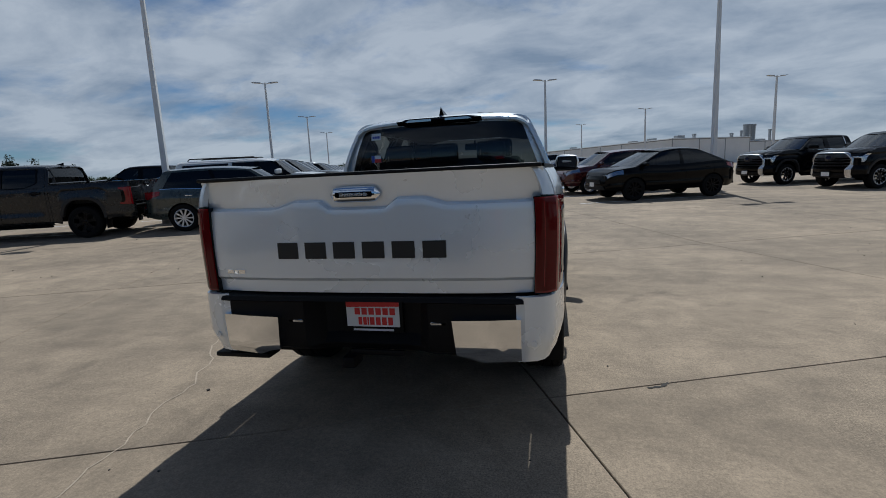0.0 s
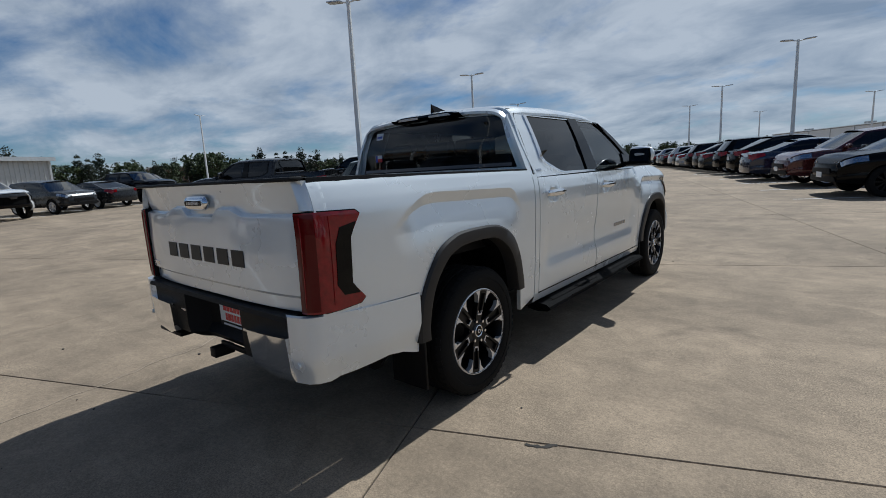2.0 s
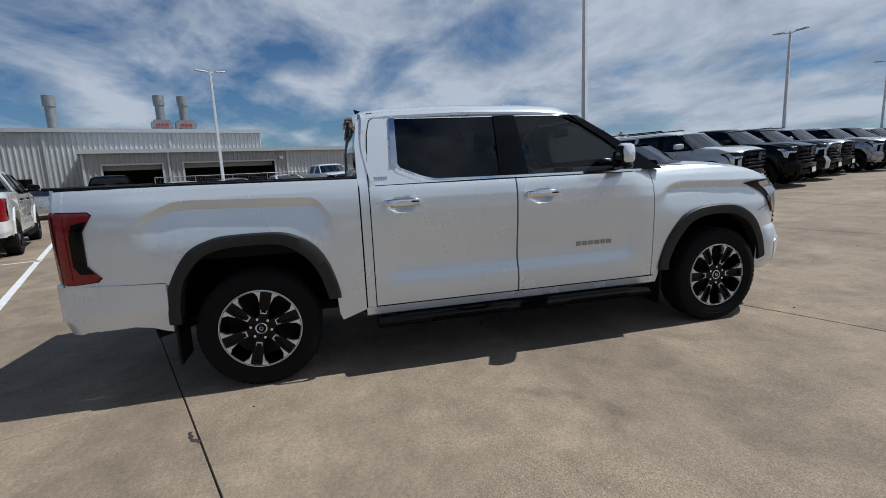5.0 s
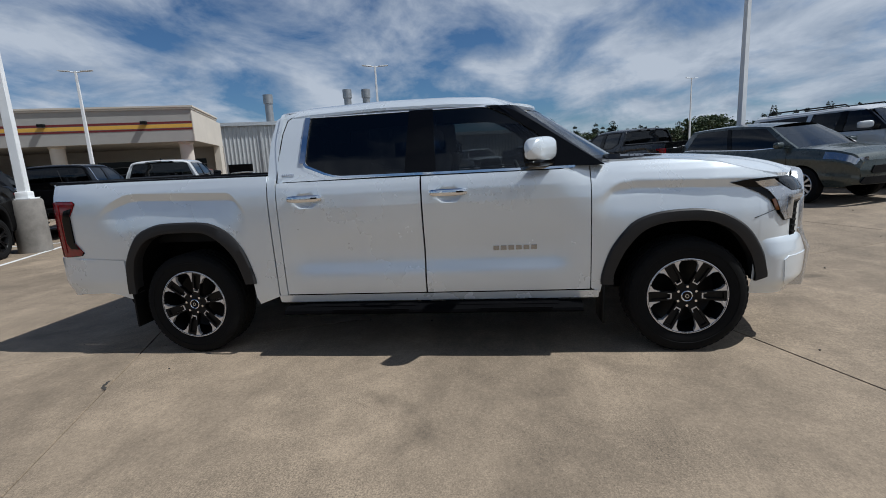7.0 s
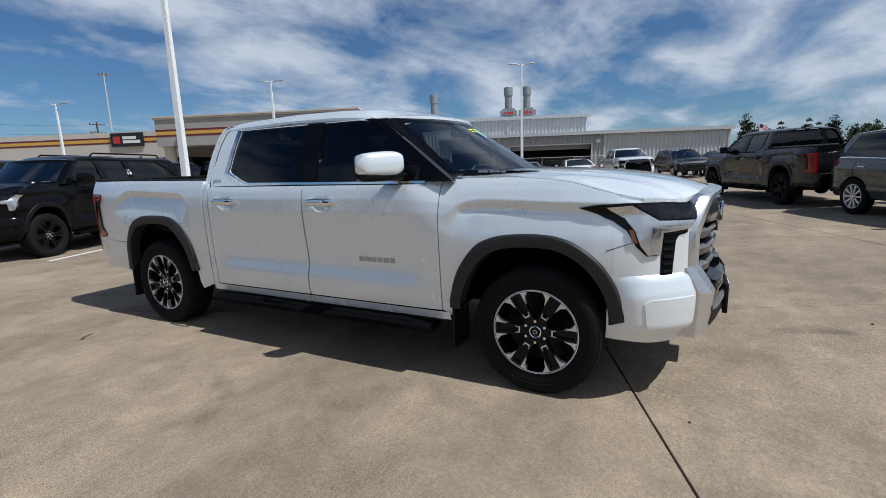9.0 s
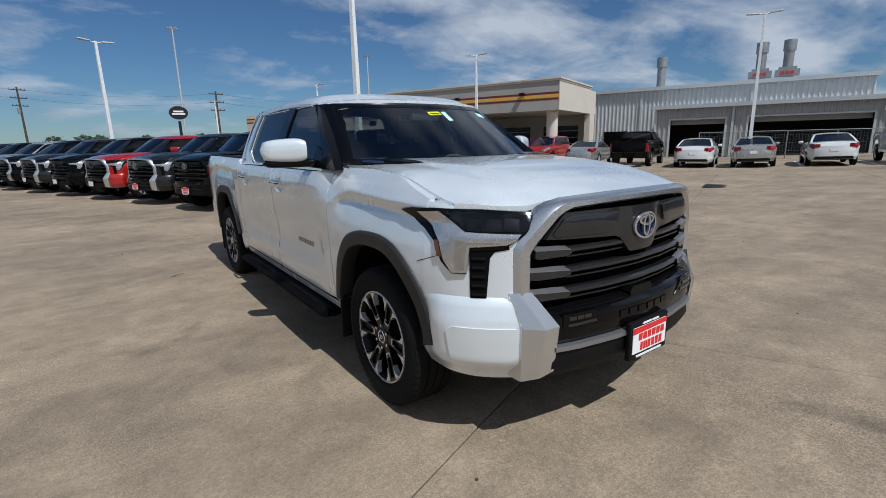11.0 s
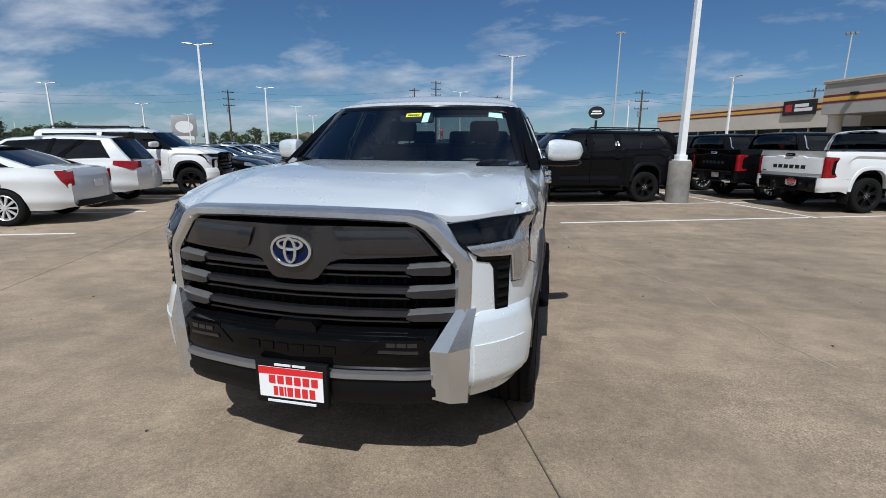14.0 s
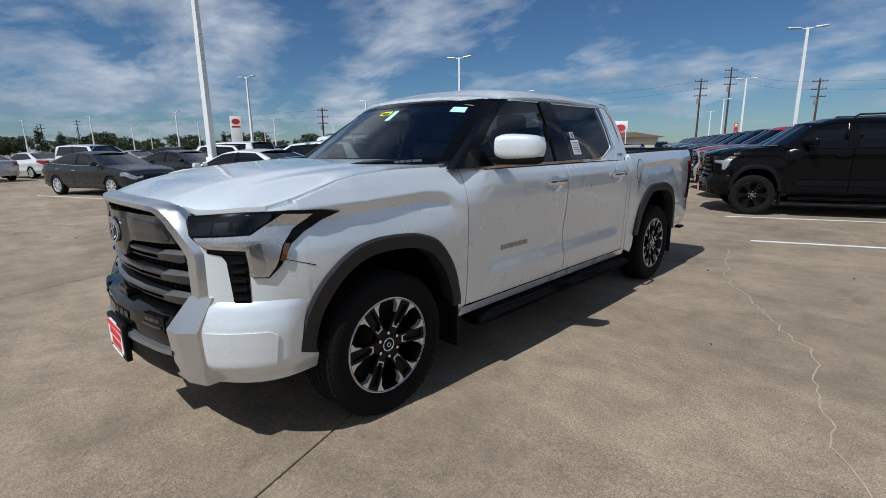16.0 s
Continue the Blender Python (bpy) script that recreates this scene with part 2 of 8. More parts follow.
# ---- mesh helpers ----
def finish(name, bm, mat, parent=None, label="", sharp=32.0, m=None):
    """Links a bmesh as one mesh object, its faces smooth but for edges sharper than the given degrees."""
    bmesh.ops.recalc_face_normals(bm, faces=bm.faces[:])
    limit = radians(sharp)
    for f in bm.faces:
        f.smooth = True
    for e in bm.edges:
        if len(e.link_faces) == 2 and e.calc_face_angle(0.0) > limit:
            e.smooth = False
    me = bpy.data.meshes.new(name)
    bm.to_mesh(me)
    bm.free()
    for one in mat if isinstance(mat, (list, tuple)) else (mat,):
        me.materials.append(one)
    ob = new(name, me)
    if parent is not None:
        ob.parent = parent
    if m is not None:
        ob.matrix_basis = m
    if label:
        ob["label"] = label
    return ob


def part(name, bm, mat, parent, label="", sharp=32.0):
    return finish(name, bm, mat, parent, label, sharp)


def lerp_table(table, x):
    if x <= table[0][0]:
        return table[0][1]
    for (a, p), (b, q) in zip(table, table[1:]):
        if x <= b:
            return p + (q - p) * (x - a) / (b - a)
    return table[-1][1]


def smooth01(x):
    x = min(1.0, max(0.0, x))
    return x * x * (3 - 2 * x)


def spread(a, b, n):
    return [a + (b - a) * i / n for i in range(n + 1)]


def grid(bm, rows, closed=False, mat=0):
    """Quads between rows of points of the same length."""
    vs = [[bm.verts.new(p) for p in row] for row in rows]
    for a, b in zip(vs, vs[1:]):
        k = len(a)
        for i in range(k if closed else k - 1):
            j = (i + 1) % k
            try:
                bm.faces.new((a[i], a[j], b[j], b[i])).material_index = mat
            except ValueError:
                pass
    return vs


def thick_grid(bm, rows, inward):
    """A grid with a folded edge: its rim is turned in by the vector that inward gives at a point."""
    vs = grid(bm, rows)
    rim = vs[0] + [r[-1] for r in vs[1:]] + vs[-1][-2::-1] + [r[0] for r in vs[-2:0:-1]]
    low = [bm.verts.new(v.co + Vector(inward(v.co))) for v in rim]
    n = len(rim)
    for i in range(n):
        j = (i + 1) % n
        try:
            bm.faces.new((rim[i], rim[j], low[j], low[i]))
        except ValueError:
            pass


def plate2d(bm, outer, to3d, depth, holes=(), step=0.0, mat=0):
    """A flat shape with holes, mapped by to3d(a, b, off): front at off 0, rim back to -depth. step: how finely its face is cut to follow a curve."""
    from mathutils.geometry import tessellate_polygon
    loops = [outer, *holes]
    flat = [Vector((a, b, 0)) for loop in loops for a, b in loop]
    tris = tessellate_polygon([[Vector((a, b, 0)) for a, b in loop] for loop in loops])
    tmp = bmesh.new()
    vs = [tmp.verts.new(p) for p in flat]
    for t in tris:
        try:
            tmp.faces.new([vs[i] for i in t])
        except ValueError:
            pass
    if step:
        for axis in (0, 1):
            lo, hi = min(p[axis] for p in flat), max(p[axis] for p in flat)
            n = int((hi - lo) / step)
            for k in range(1, n + 1):
                co, no = Vector((0, 0, 0)), Vector((0, 0, 0))
                co[axis], no[axis] = lo + (hi - lo) * k / (n + 1), 1.0
                bmesh.ops.bisect_plane(tmp, geom=tmp.verts[:] + tmp.edges[:] + tmp.faces[:], plane_co=co, plane_no=no)
    tmp.verts.index_update()
    front = [bm.verts.new(to3d(v.co.x, v.co.y, 0.0)) for v in tmp.verts]
    for f in tmp.faces:
        try:
            bm.faces.new([front[v.index] for v in f.verts]).material_index = mat
        except ValueError:
            pass
    back = {}
    for e in tmp.edges:
        if len(e.link_faces) == 1:
            ids = [v.index for v in e.verts]
            for i, v in zip(ids, e.verts):
                if i not in back:
                    back[i] = bm.verts.new(to3d(v.co.x, v.co.y, -depth))
            bm.faces.new((front[ids[0]], front[ids[1]], back[ids[1]], back[ids[0]])).material_index = mat
    tmp.free()


def dense(loop, step=0.05, closed=True):
    """The same outline with points no further apart than step."""
    res = []
    pairs = list(zip(loop, loop[1:] + (loop[:1] if closed else [])))
    for (a, b), (c, d) in pairs:
        n = max(1, int(math.hypot(c - a, d - b) / step))
        res += [(a + (c - a) * i / n, b + (d - b) * i / n) for i in range(n)]
    if not closed:
        res.append(loop[-1])
    return res


def box(bm, size, at=(0, 0, 0), bevel=0.0, turn=None, mat=0, seg=2):
    r = bmesh.ops.create_cube(bm, size=1.0)
    vs = r["verts"]
    bmesh.ops.scale(bm, vec=size, verts=vs)
    fs = list({f for v in vs for f in v.link_faces})
    for f in fs:
        f.material_index = mat
    if bevel:
        es = list({e for v in vs for e in v.link_edges})
        made = bmesh.ops.bevel(bm, geom=es, offset=bevel, segments=seg, affect="EDGES", profile=0.5)
        vs = list({v for f in made["faces"] for v in f.verts} | {v for v in vs if v.is_valid})
        for f in made["faces"]:
            f.material_index = mat
    if turn is not None:
        bmesh.ops.transform(bm, matrix=turn, verts=vs)
    bmesh.ops.translate(bm, vec=at, verts=vs)
    return vs


def tube(bm, path, r, n=10, mat=0, cap=True):
    """A round bar along a path; r is one radius or one for each point."""
    pts = [Vector(p) for p in path]
    radii = r if isinstance(r, (list, tuple)) else [r] * len(pts)
    rows = []
    up = Vector((0, 0, 1))
    for i, p in enumerate(pts):
        d = (pts[min(i + 1, len(pts) - 1)] - pts[max(i - 1, 0)]).normalized()
        side = d.cross(up if abs(d.z) < 0.95 else Vector((1, 0, 0))).normalized()
        other = side.cross(d)
        rows.append([p + radii[i] * (math.cos(2 * math.pi * k / n) * side + math.sin(2 * math.pi * k / n) * other) for k in range(n)])
    vs = grid(bm, rows, closed=True, mat=mat)
    if cap:
        for row in (vs[0], vs[-1]):
            try:
                bm.faces.new(row).material_index = mat
            except ValueError:
                pass


def lathe_x(bm, profile, n=40, mat=0):
    """A body of revolution about the x axis from points (radius, x)."""
    grid(bm, [[(x, r * math.cos(2 * math.pi * k / n), r * math.sin(2 * math.pi * k / n)) for k in range(n)] for r, x in profile], closed=True, mat=mat)


def thing(name, label, category, group=""):
    return tagged(new(name), label, category, group)


# ---- the pickup's body surfaces ----
PROFILE = [(0.38, 0.945), (0.44, 0.968), (0.53, 0.984), (0.62, 0.986), (0.70, 0.962), (0.80, 0.964), (0.95, 0.986), (1.12, 0.999), (1.22, 0.997), (1.285, 0.985), (1.335, 0.958), (1.37, 0.944), (1.40, 0.936)]
PLAINPROF = [(0.38, 0.955), (0.46, 0.972), (0.62, 0.982), (0.80, 0.990), (1.00, 0.998), (1.15, 1.000), (1.24, 0.996), (1.30, 0.985), (1.36, 0.962), (1.40, 0.936)]
FENDPROF = [(0.38, 0.955), (0.60, 0.98), (0.80, 0.99), (1.00, 0.998), (1.12, 0.992), (1.20, 0.972), (1.27, 0.935), (1.32, 0.90), (1.36, 0.862)]
LEDGE_R = [(-2.56, 1.13), (-2.46, 1.20), (-2.37, 1.255), (-2.29, 1.285), (-2.2, 1.292), (-1.46, 1.268), (-1.41, 1.255), (-1.30, 1.10)]
LEDGE_F = [(1.20, 1.05), (1.27, 1.13), (1.38, 1.205), (1.50, 1.222), (2.30, 1.192), (2.6, 1.18)]
ARCH_RO = [(-2.40, 0.50), (-2.395, 0.62), (-2.36, 0.78), (-2.24, 0.965), (-2.10, 1.035), (-1.98, 1.055), (-1.72, 1.055), (-1.58, 1.03), (-1.45, 0.95), (-1.36, 0.81), (-1.305, 0.62), (-1.30, 0.56)]
ARCH_RI = [(-2.32, 0.50), (-2.315, 0.62), (-2.27, 0.79), (-2.165, 0.915), (-2.06, 0.96), (-1.95, 0.975), (-1.75, 0.975), (-1.64, 0.955), (-1.52, 0.87), (-1.44, 0.75), (-1.395, 0.60), (-1.385, 0.56)]
ARCH_FO = [(1.27, 0.50), (1.275, 0.58), (1.335, 0.76), (1.46, 0.925), (1.58, 0.985), (1.72, 1.01), (1.92, 1.012), (2.07, 0.975), (2.22, 0.87), (2.32, 0.72), (2.365, 0.58), (2.37, 0.53)]
ARCH_FI = [(1.355, 0.50), (1.36, 0.58), (1.43, 0.74), (1.53, 0.86), (1.63, 0.91), (1.75, 0.93), (1.91, 0.93), (2.02, 0.905), (2.14, 0.83), (2.235, 0.70), (2.275, 0.58), (2.28, 0.50)]


def rounded(line, k=4):
    """The same line as a smooth curve through its points."""
    res = []
    for i in range(len(line) - 1):
        p = [Vector(line[max(0, min(len(line) - 1, j))]) for j in (i - 1, i, i + 1, i + 2)]
        for q in range(k):
            t = q / k
            v = 0.5 * (2 * p[1] + (p[2] - p[0]) * t + (2 * p[0] - 5 * p[1] + 4 * p[2] - p[3]) * t * t + (3 * p[1] - p[0] - 3 * p[2] + p[3]) * t ** 3)
            res.append((v.x, v.y))
    return res + [line[-1]]


ARCH_RO, ARCH_RI, ARCH_FO, ARCH_FI = (rounded(line) for line in (ARCH_RO, ARCH_RI, ARCH_FO, ARCH_FI))


def ledge_fade(y, line):
    return smooth01((y - line[0][0]) / 0.24) * (smooth01((line[-1][0] - y) / 0.16) if line is LEDGE_R else 1.0)


def ledge_band(y, line):
    return 0.024 + 0.036 * ledge_fade(y, line)


def ledge(y, z, line, z_end):
    """The sculpted shoulder over a wheel: a face turned down under the line, then a swell over the arch."""
    if not line[0][0] < y < line[-1][0]:
        return 0.0
    top = lerp_table(line, y)
    s = top - z
    if s <= 0:
        return 0.0
    fade = ledge_fade(y, line)
    band = ledge_band(y, line)
    if s < band:
        d = -0.037 * s / band
    elif s < 0.36:
        d = -0.037 + 0.041 * math.sin((s - band) / (0.36 - band) * math.pi / 2)
    else:
        d = 0.004 * (1 - smooth01((s - 0.36) / 0.3))
    return d * fade


def side_x(y, z):
    door = smooth01((y + 1.06) / 0.2) * smooth01((1.16 - y) / 0.22)
    plain = lerp_table(PLAINPROF, z)
    x = plain + (lerp_table(PROFILE, z) - plain) * door
    front = smooth01((y - 0.95) / 0.35)
    x += (lerp_table(FENDPROF, z) - x) * front
    x += ledge(y, z, LEDGE_R, 0) + ledge(y, z, LEDGE_F, 0)
    if y < -2.45:
        x -= 0.045 * ((-2.45 - y) / 0.5) ** 2
    if y > 2.0:
        x -= 0.988 - plan_x(y)
    return x


def plan_x(y):
    """Half width of the nose's plan at y, beyond the front axle."""
    for (x0, y0), (x1, y1) in zip(PLAN, PLAN[1:]):
        if y1 <= y <= y0:
            return x1 + (x0 - x1) * (y - y1) / (y0 - y1)
    return PLAN[-1][0]


def nose_curve():
    """The plan's corner as a smooth row of (length, x, y); length 0 lies on the flank at y = 2.30, greater lengths run to the nose."""
    pts = [Vector(p) for p in PLAN[::-1]]
    fine = []
    for i in range(len(pts) - 1):
        p0, p1, p2, p3 = pts[max(i - 1, 0)], pts[i], pts[i + 1], pts[min(i + 2, len(pts) - 1)]
        for k in range(12):
            t = k / 12
            fine.append(0.5 * ((2 * p1) + (p2 - p0) * t + (2 * p0 - 5 * p1 + 4 * p2 - p3) * t * t + (3 * p1 - p0 - 3 * p2 + p3) * t ** 3))
    fine.append(pts[-1])
    run, res = 0.0, [(0.0, fine[0])]
    for a, b in zip(fine, fine[1:]):
        run += (b - a).length
        res.append((run, b))
    zero = min(res, key=lambda e: abs(e[1].y - 2.30))[0]
    return [(l - zero, p) for l, p in res]


NOSE = []


def nose(l):
    """Point and outward normal of the plan at length l."""
    if not NOSE:
        NOSE.extend(nose_curve())
    l = max(NOSE[0][0], min(NOSE[-1][0] - 1e-4, l))
    for (a, p), (b, q) in zip(NOSE, NOSE[1:]):
        if a <= l <= b:
            d = (q - p).normalized()
            return p.lerp(q, (l - a) / (b - a)), Vector((d.y, -d.x))
    return NOSE[-1][1], Vector((0, 1))


PLAN = [(0.0, 2.825), (0.25, 2.808), (0.5, 2.765), (0.62, 2.725), (0.70, 2.68), (0.79, 2.612), (0.875, 2.52), (0.930, 2.42), (0.962, 2.30), (0.978, 2.18), (0.988, 2.0)]


def front_y(x, z=0.9):
    """How far forward the nose stands at x; the hood's edge leans back."""
    return lerp_table(PLAN, abs(x)) - 0.10 * smooth01((z - 1.06) / 0.22)


GX = [(1.30, 0.962), (1.34, 0.948), (1.50, 0.888), (1.65, 0.824), (1.79, 0.752), (1.83, 0.722)]


def cab_x(z):
    return lerp_table(GX, z)


def roof_z(x, y):
    base = lerp_table([(-1.16, 1.856), (-1.08, 1.876), (-0.85, 1.899), (-0.3, 1.915), (0.2, 1.909), (0.55, 1.888), (0.75, 1.862), (0.95, 1.815)], y)
    return base - 0.075 * abs(x / 0.72) ** 2.4


def shield_y(x, z):
    return 1.045 - (z - 1.695) / 0.64 - 0.44 * x * x


def wheel(parent, m, black=False, rubber=RUBBER):
    """A wheel with its outer side towards +x."""
    bm = bmesh.new()
    lathe_x(bm, [(0.262, -0.115), (0.30, -0.132), (0.36, -0.134), (0.392, -0.118), (0.402, -0.10), (0.403, -0.062), (0.392, -0.058), (0.392, -0.048), (0.404, -0.044), (0.404, -0.006), (0.393, -0.004), (0.393, 0.004), (0.404, 0.006), (0.404, 0.044), (0.392, 0.048), (0.392, 0.058), (0.403, 0.062), (0.402, 0.10), (0.392, 0.118), (0.378, 0.127), (0.36, 0.134), (0.335, 0.1345), (0.333, 0.131), (0.30, 0.132), (0.278, 0.124), (0.262, 0.11)], 72)
    # shoulder blocks
    for k in range(56):
        a = 2 * math.pi * k / 56
        for sx in (-1, 1):
            box(bm, (0.030, 0.026, 0.010), (0, 0, 0), turn=Matrix.Rotation(a, 4, "X") @ Matrix.Translation((sx * 0.109, 0, 0.3935)) @ Matrix.Rotation(sx * 0.55, 4, "Y"))
    root = part("wheel", bm, rubber, parent, "black tyre on a six-spoke alloy" if not black else "black tyre on a black alloy")
    root.matrix_basis = m
    bm = bmesh.new()
    lathe_x(bm, [(0.268, 0.122), (0.262, 0.126), (0.256, 0.118), (0.246, 0.06), (0.235, -0.05), (0.20, -0.06), (0.0, -0.06)], 48)
    part("barrel", bm, RIMK, root)
    bm = bmesh.new()

    def face(a, b, off):
        r = math.hypot(a, b)
        return (0.098 + 0.018 * smooth01((r - 0.05) / 0.2) + off, a, b)

    for k in range(6):
        t = 2 * math.pi * k / 6
        c, s = math.cos(t), math.sin(t)

        def turned(p):
            return (p[0] * c - p[1] * s, p[0] * s + p[1] * c)
        outer = [turned(p) for p in [(0.045, -0.024), (0.10, -0.031), (0.245, -0.037), (0.258, -0.036), (0.258, 0.036), (0.245, 0.037), (0.10, 0.031), (0.045, 0.024)]]
        hole = [turned(p) for p in [(0.112, -0.018), (0.238, -0.023), (0.238, 0.023), (0.112, 0.018)]]
        plate2d(bm, outer, lambda a, b, off: face(a, b, off + 0.002), 0.035, [hole])
        plate2d(bm, hole, lambda a, b, off: face(a, b, off - 0.014), 0.02)
    lathe_x(bm, [(0.0, 0.100), (0.070, 0.101), (0.082, 0.096), (0.086, 0.06)], 24)
    part("spokes", bm, RIMK, root)
    bm = bmesh.new()
    mat = RIMK if black else RIMS
    lathe_x(bm, [(0.270, 0.110), (0.269, 0.1235), (0.264, 0.1255), (0.258, 0.1225), (0.257, 0.112)], 60)
    for k in range(6):
        t = 2 * math.pi * k / 6
        c, s = math.cos(t), math.sin(t)
        for e in (-1, 1):
            edge = [(0.2605 * math.cos(a), e * 0.2605 * math.sin(a)) for a in spread(0.145, 0.345, 5)]
            pts = [(0.178, e * 0.0365), *edge, (0.2400, e * 0.0760), (0.222, e * 0.0530)]
            plate2d(bm, [(x * c - y * s, x * s + y * c) for x, y in pts], lambda a, b, off: face(a, b, off + 0.005), 0.03)
    if not black:
        for k in range(6):
            t = 2 * math.pi * k / 6
            c, s = math.cos(t), math.sin(t)
            for pts in ([(0.099, -0.019), (0.108, -0.016), (0.108, 0.016), (0.099, 0.019)], [(0.099, 0.019), (0.106, 0.0155), (0.126, 0.0175), (0.128, 0.022)], [(0.099, -0.019), (0.106, -0.0155), (0.126, -0.0175), (0.128, -0.022)]):
                plate2d(bm, [(x * c - y * s, x * s + y * c) for x, y in pts], lambda a, b, off: face(a, b, off + 0.006), 0.01)
    part("rim_face", bm, mat, root, "machined bright rim face" if not black else "")
    for k in range(6):
        t = 2 * math.pi * (k + 0.5) / 6
        bm = bmesh.new()
        tube(bm, [(0.09, 0.068 * math.cos(t), 0.068 * math.sin(t)), (0.116, 0.068 * math.cos(t), 0.068 * math.sin(t))], 0.0095, 6)
        part("lug_nut", bm, CHROME, root)
    bm = bmesh.new()
    lathe_x(bm, [(0.040, 0.10), (0.039, 0.114), (0.035, 0.117), (0.031, 0.114)], 28)
    lathe_x(bm, [(0.014, 0.115), (0.013, 0.1175), (0.010, 0.1175), (0.009, 0.115)], 16)
    part("cap_ring", bm, CHROME, root)
    bm = bmesh.new()
    lathe_x(bm, [(0.034, 0.108), (0.031, 0.113), (0.0, 0.1145)], 24)
    part("hub_cap", bm, GLOSSB, root)
    return root


def both(fn):
    for sx in (1, -1):
        fn(sx)


def oval(cx, cz, rx, rz, n=28):
    return [(cx + rx * math.cos(2 * math.pi * i / n), cz + rz * math.sin(2 * math.pi * i / n)) for i in range(n)]


def bars(bm, to3d, x0, x1, z0, z1, widths, gap=0.18, depth=0.004, mat=0):
    """A line of writing as plain blocks between x0 and x1."""
    total = sum(widths)
    pitch = (x1 - x0) / total
    x = x0
    for w in widths:
        a, b = x + pitch * w * gap / 2, x + pitch * w * (1 - gap / 2)
        plate2d(bm, [(a, z0), (b, z0), (b, z1), (a, z1)], to3d, depth, mat=mat)
        x += pitch * w


def blocks(name, mat, parent, label, apart, to3d, x0, x1, z0, z1, widths, gap=0.18, depth=0.004):
    """Writing as plain blocks: each a part of its own where it is seen close, else one row."""
    if not apart:
        bm = bmesh.new()
        bars(bm, to3d, x0, x1, z0, z1, widths, gap, depth)
        part(name, bm, mat, parent, label)
        return
    pitch = (x1 - x0) / sum(widths)
    x = x0
    for w in widths:
        bm = bmesh.new()
        bars(bm, to3d, x, x + pitch * w, z0, z1, [1], gap, depth)
        part(name, bm, mat, parent, label)
        x += pitch * w


def seat(bm, x, y, z, w, back=0.62, head=True):
    box(bm, (w, 0.52, 0.16), (x, y, z), 0.05)
    box(bm, (w, 0.14, back), (x, y - 0.29, z + 0.33), 0.05, turn=Matrix.Rotation(radians(-10), 4, "X"))
    if head:
        box(bm, (0.27, 0.11, 0.19), (x, y - 0.38, z + 0.33 + back / 2 + 0.12), 0.04)
        for sx in (-0.07, 0.07):
            tube(bm, [(x + sx, y - 0.36, z + 0.3 + back / 2), (x + sx, y - 0.37, z + 0.4 + back / 2)], 0.008, 6)


def cabin(root, suv=False, rear=-0.62):
    """What shows through the panes: seats, dash, wheel, mirror, headliner."""
    for x in (-0.40, 0.40):
        bm = bmesh.new()
        seat(bm, x, 0.36, 0.86, 0.52)
        part("front_seat", bm, FABRIC, root)
    bm = bmesh.new()
    box(bm, (1.35, 0.5, 0.16), (0, -0.55, 0.88), 0.05)
    box(bm, (1.35, 0.14, 0.62), (0, -0.88, 1.2), 0.05, turn=Matrix.Rotation(radians(-10), 4, "X"))
    for x in (-0.42, 0.42, 0.0):
        box(bm, (0.25, 0.10, 0.17), (x, -0.95, 1.56), 0.035)
    part("rear_bench", bm, FABRIC, root)
    bm = bmesh.new()
    rows = []
    for y, z in [(1.62, 1.355), (1.38, 1.365), (1.10, 1.35), (0.98, 1.31), (0.95, 1.20), (1.0, 0.9)]:
        rows.append([(x, y - 0.25 * x * x, z) for x in spread(-0.86, 0.86, 12)])
    grid(bm, rows)
    box(bm, (0.34, 0.05, 0.20), (0, 0.93, 1.275), 0.02)
    part("dashboard", bm, TRIM, root)
    bm = bmesh.new()
    tube(bm, [(-0.40 + 0.19 * math.cos(a), 0.80 - 0.07 * math.sin(a), 1.20 + 0.175 * math.sin(a)) for a in spread(0, 2 * math.pi, 28)], 0.017, 8, cap=False)
    box(bm, (0.36, 0.03, 0.05), (-0.40, 0.81, 1.20), 0.012)
    box(bm, (0.12, 0.05, 0.12), (-0.40, 0.82, 1.19), 0.02)
    part("steering_wheel", bm, TRIM, root)
    bm = bmesh.new()
    box(bm, (0.27, 0.04, 0.085), (0, 0.90, 1.70), 0.02)
    tube(bm, [(0, 0.89, 1.72), (0, 0.885, 1.775)], 0.012, 6)
    part("rear_view_mirror", bm, TRIM, root)
    bm = bmesh.new()
    grid(bm, [[(x, y, roof_z(x, y) - 0.05) for x in spread(-0.68, 0.68, 8)] for y in spread(-1.02, 0.80, 6)])
    part("headliner", bm, LINER, root)
    bm = bmesh.new()
    box(bm, (1.84, 2.3, 0.06), (0, 0.0, 0.62), 0.0)
    for sx in (-1, 1):
        grid(bm, [[(sx * 0.90, y, z) for y in spread(-1.08, 1.15, 6)] for z in spread(0.62, 1.30, 3)])
        grid(bm, [[(sx * (cab_x(1.34 + 0.44 * k / 4) - 0.05), (0.02 if k else 0.02) + dy, 1.34 + 0.44 * k / 4) for dy in (-0.09, 0.11)] for k in range(5)])
    part("door_lining", bm, TRIM, root)


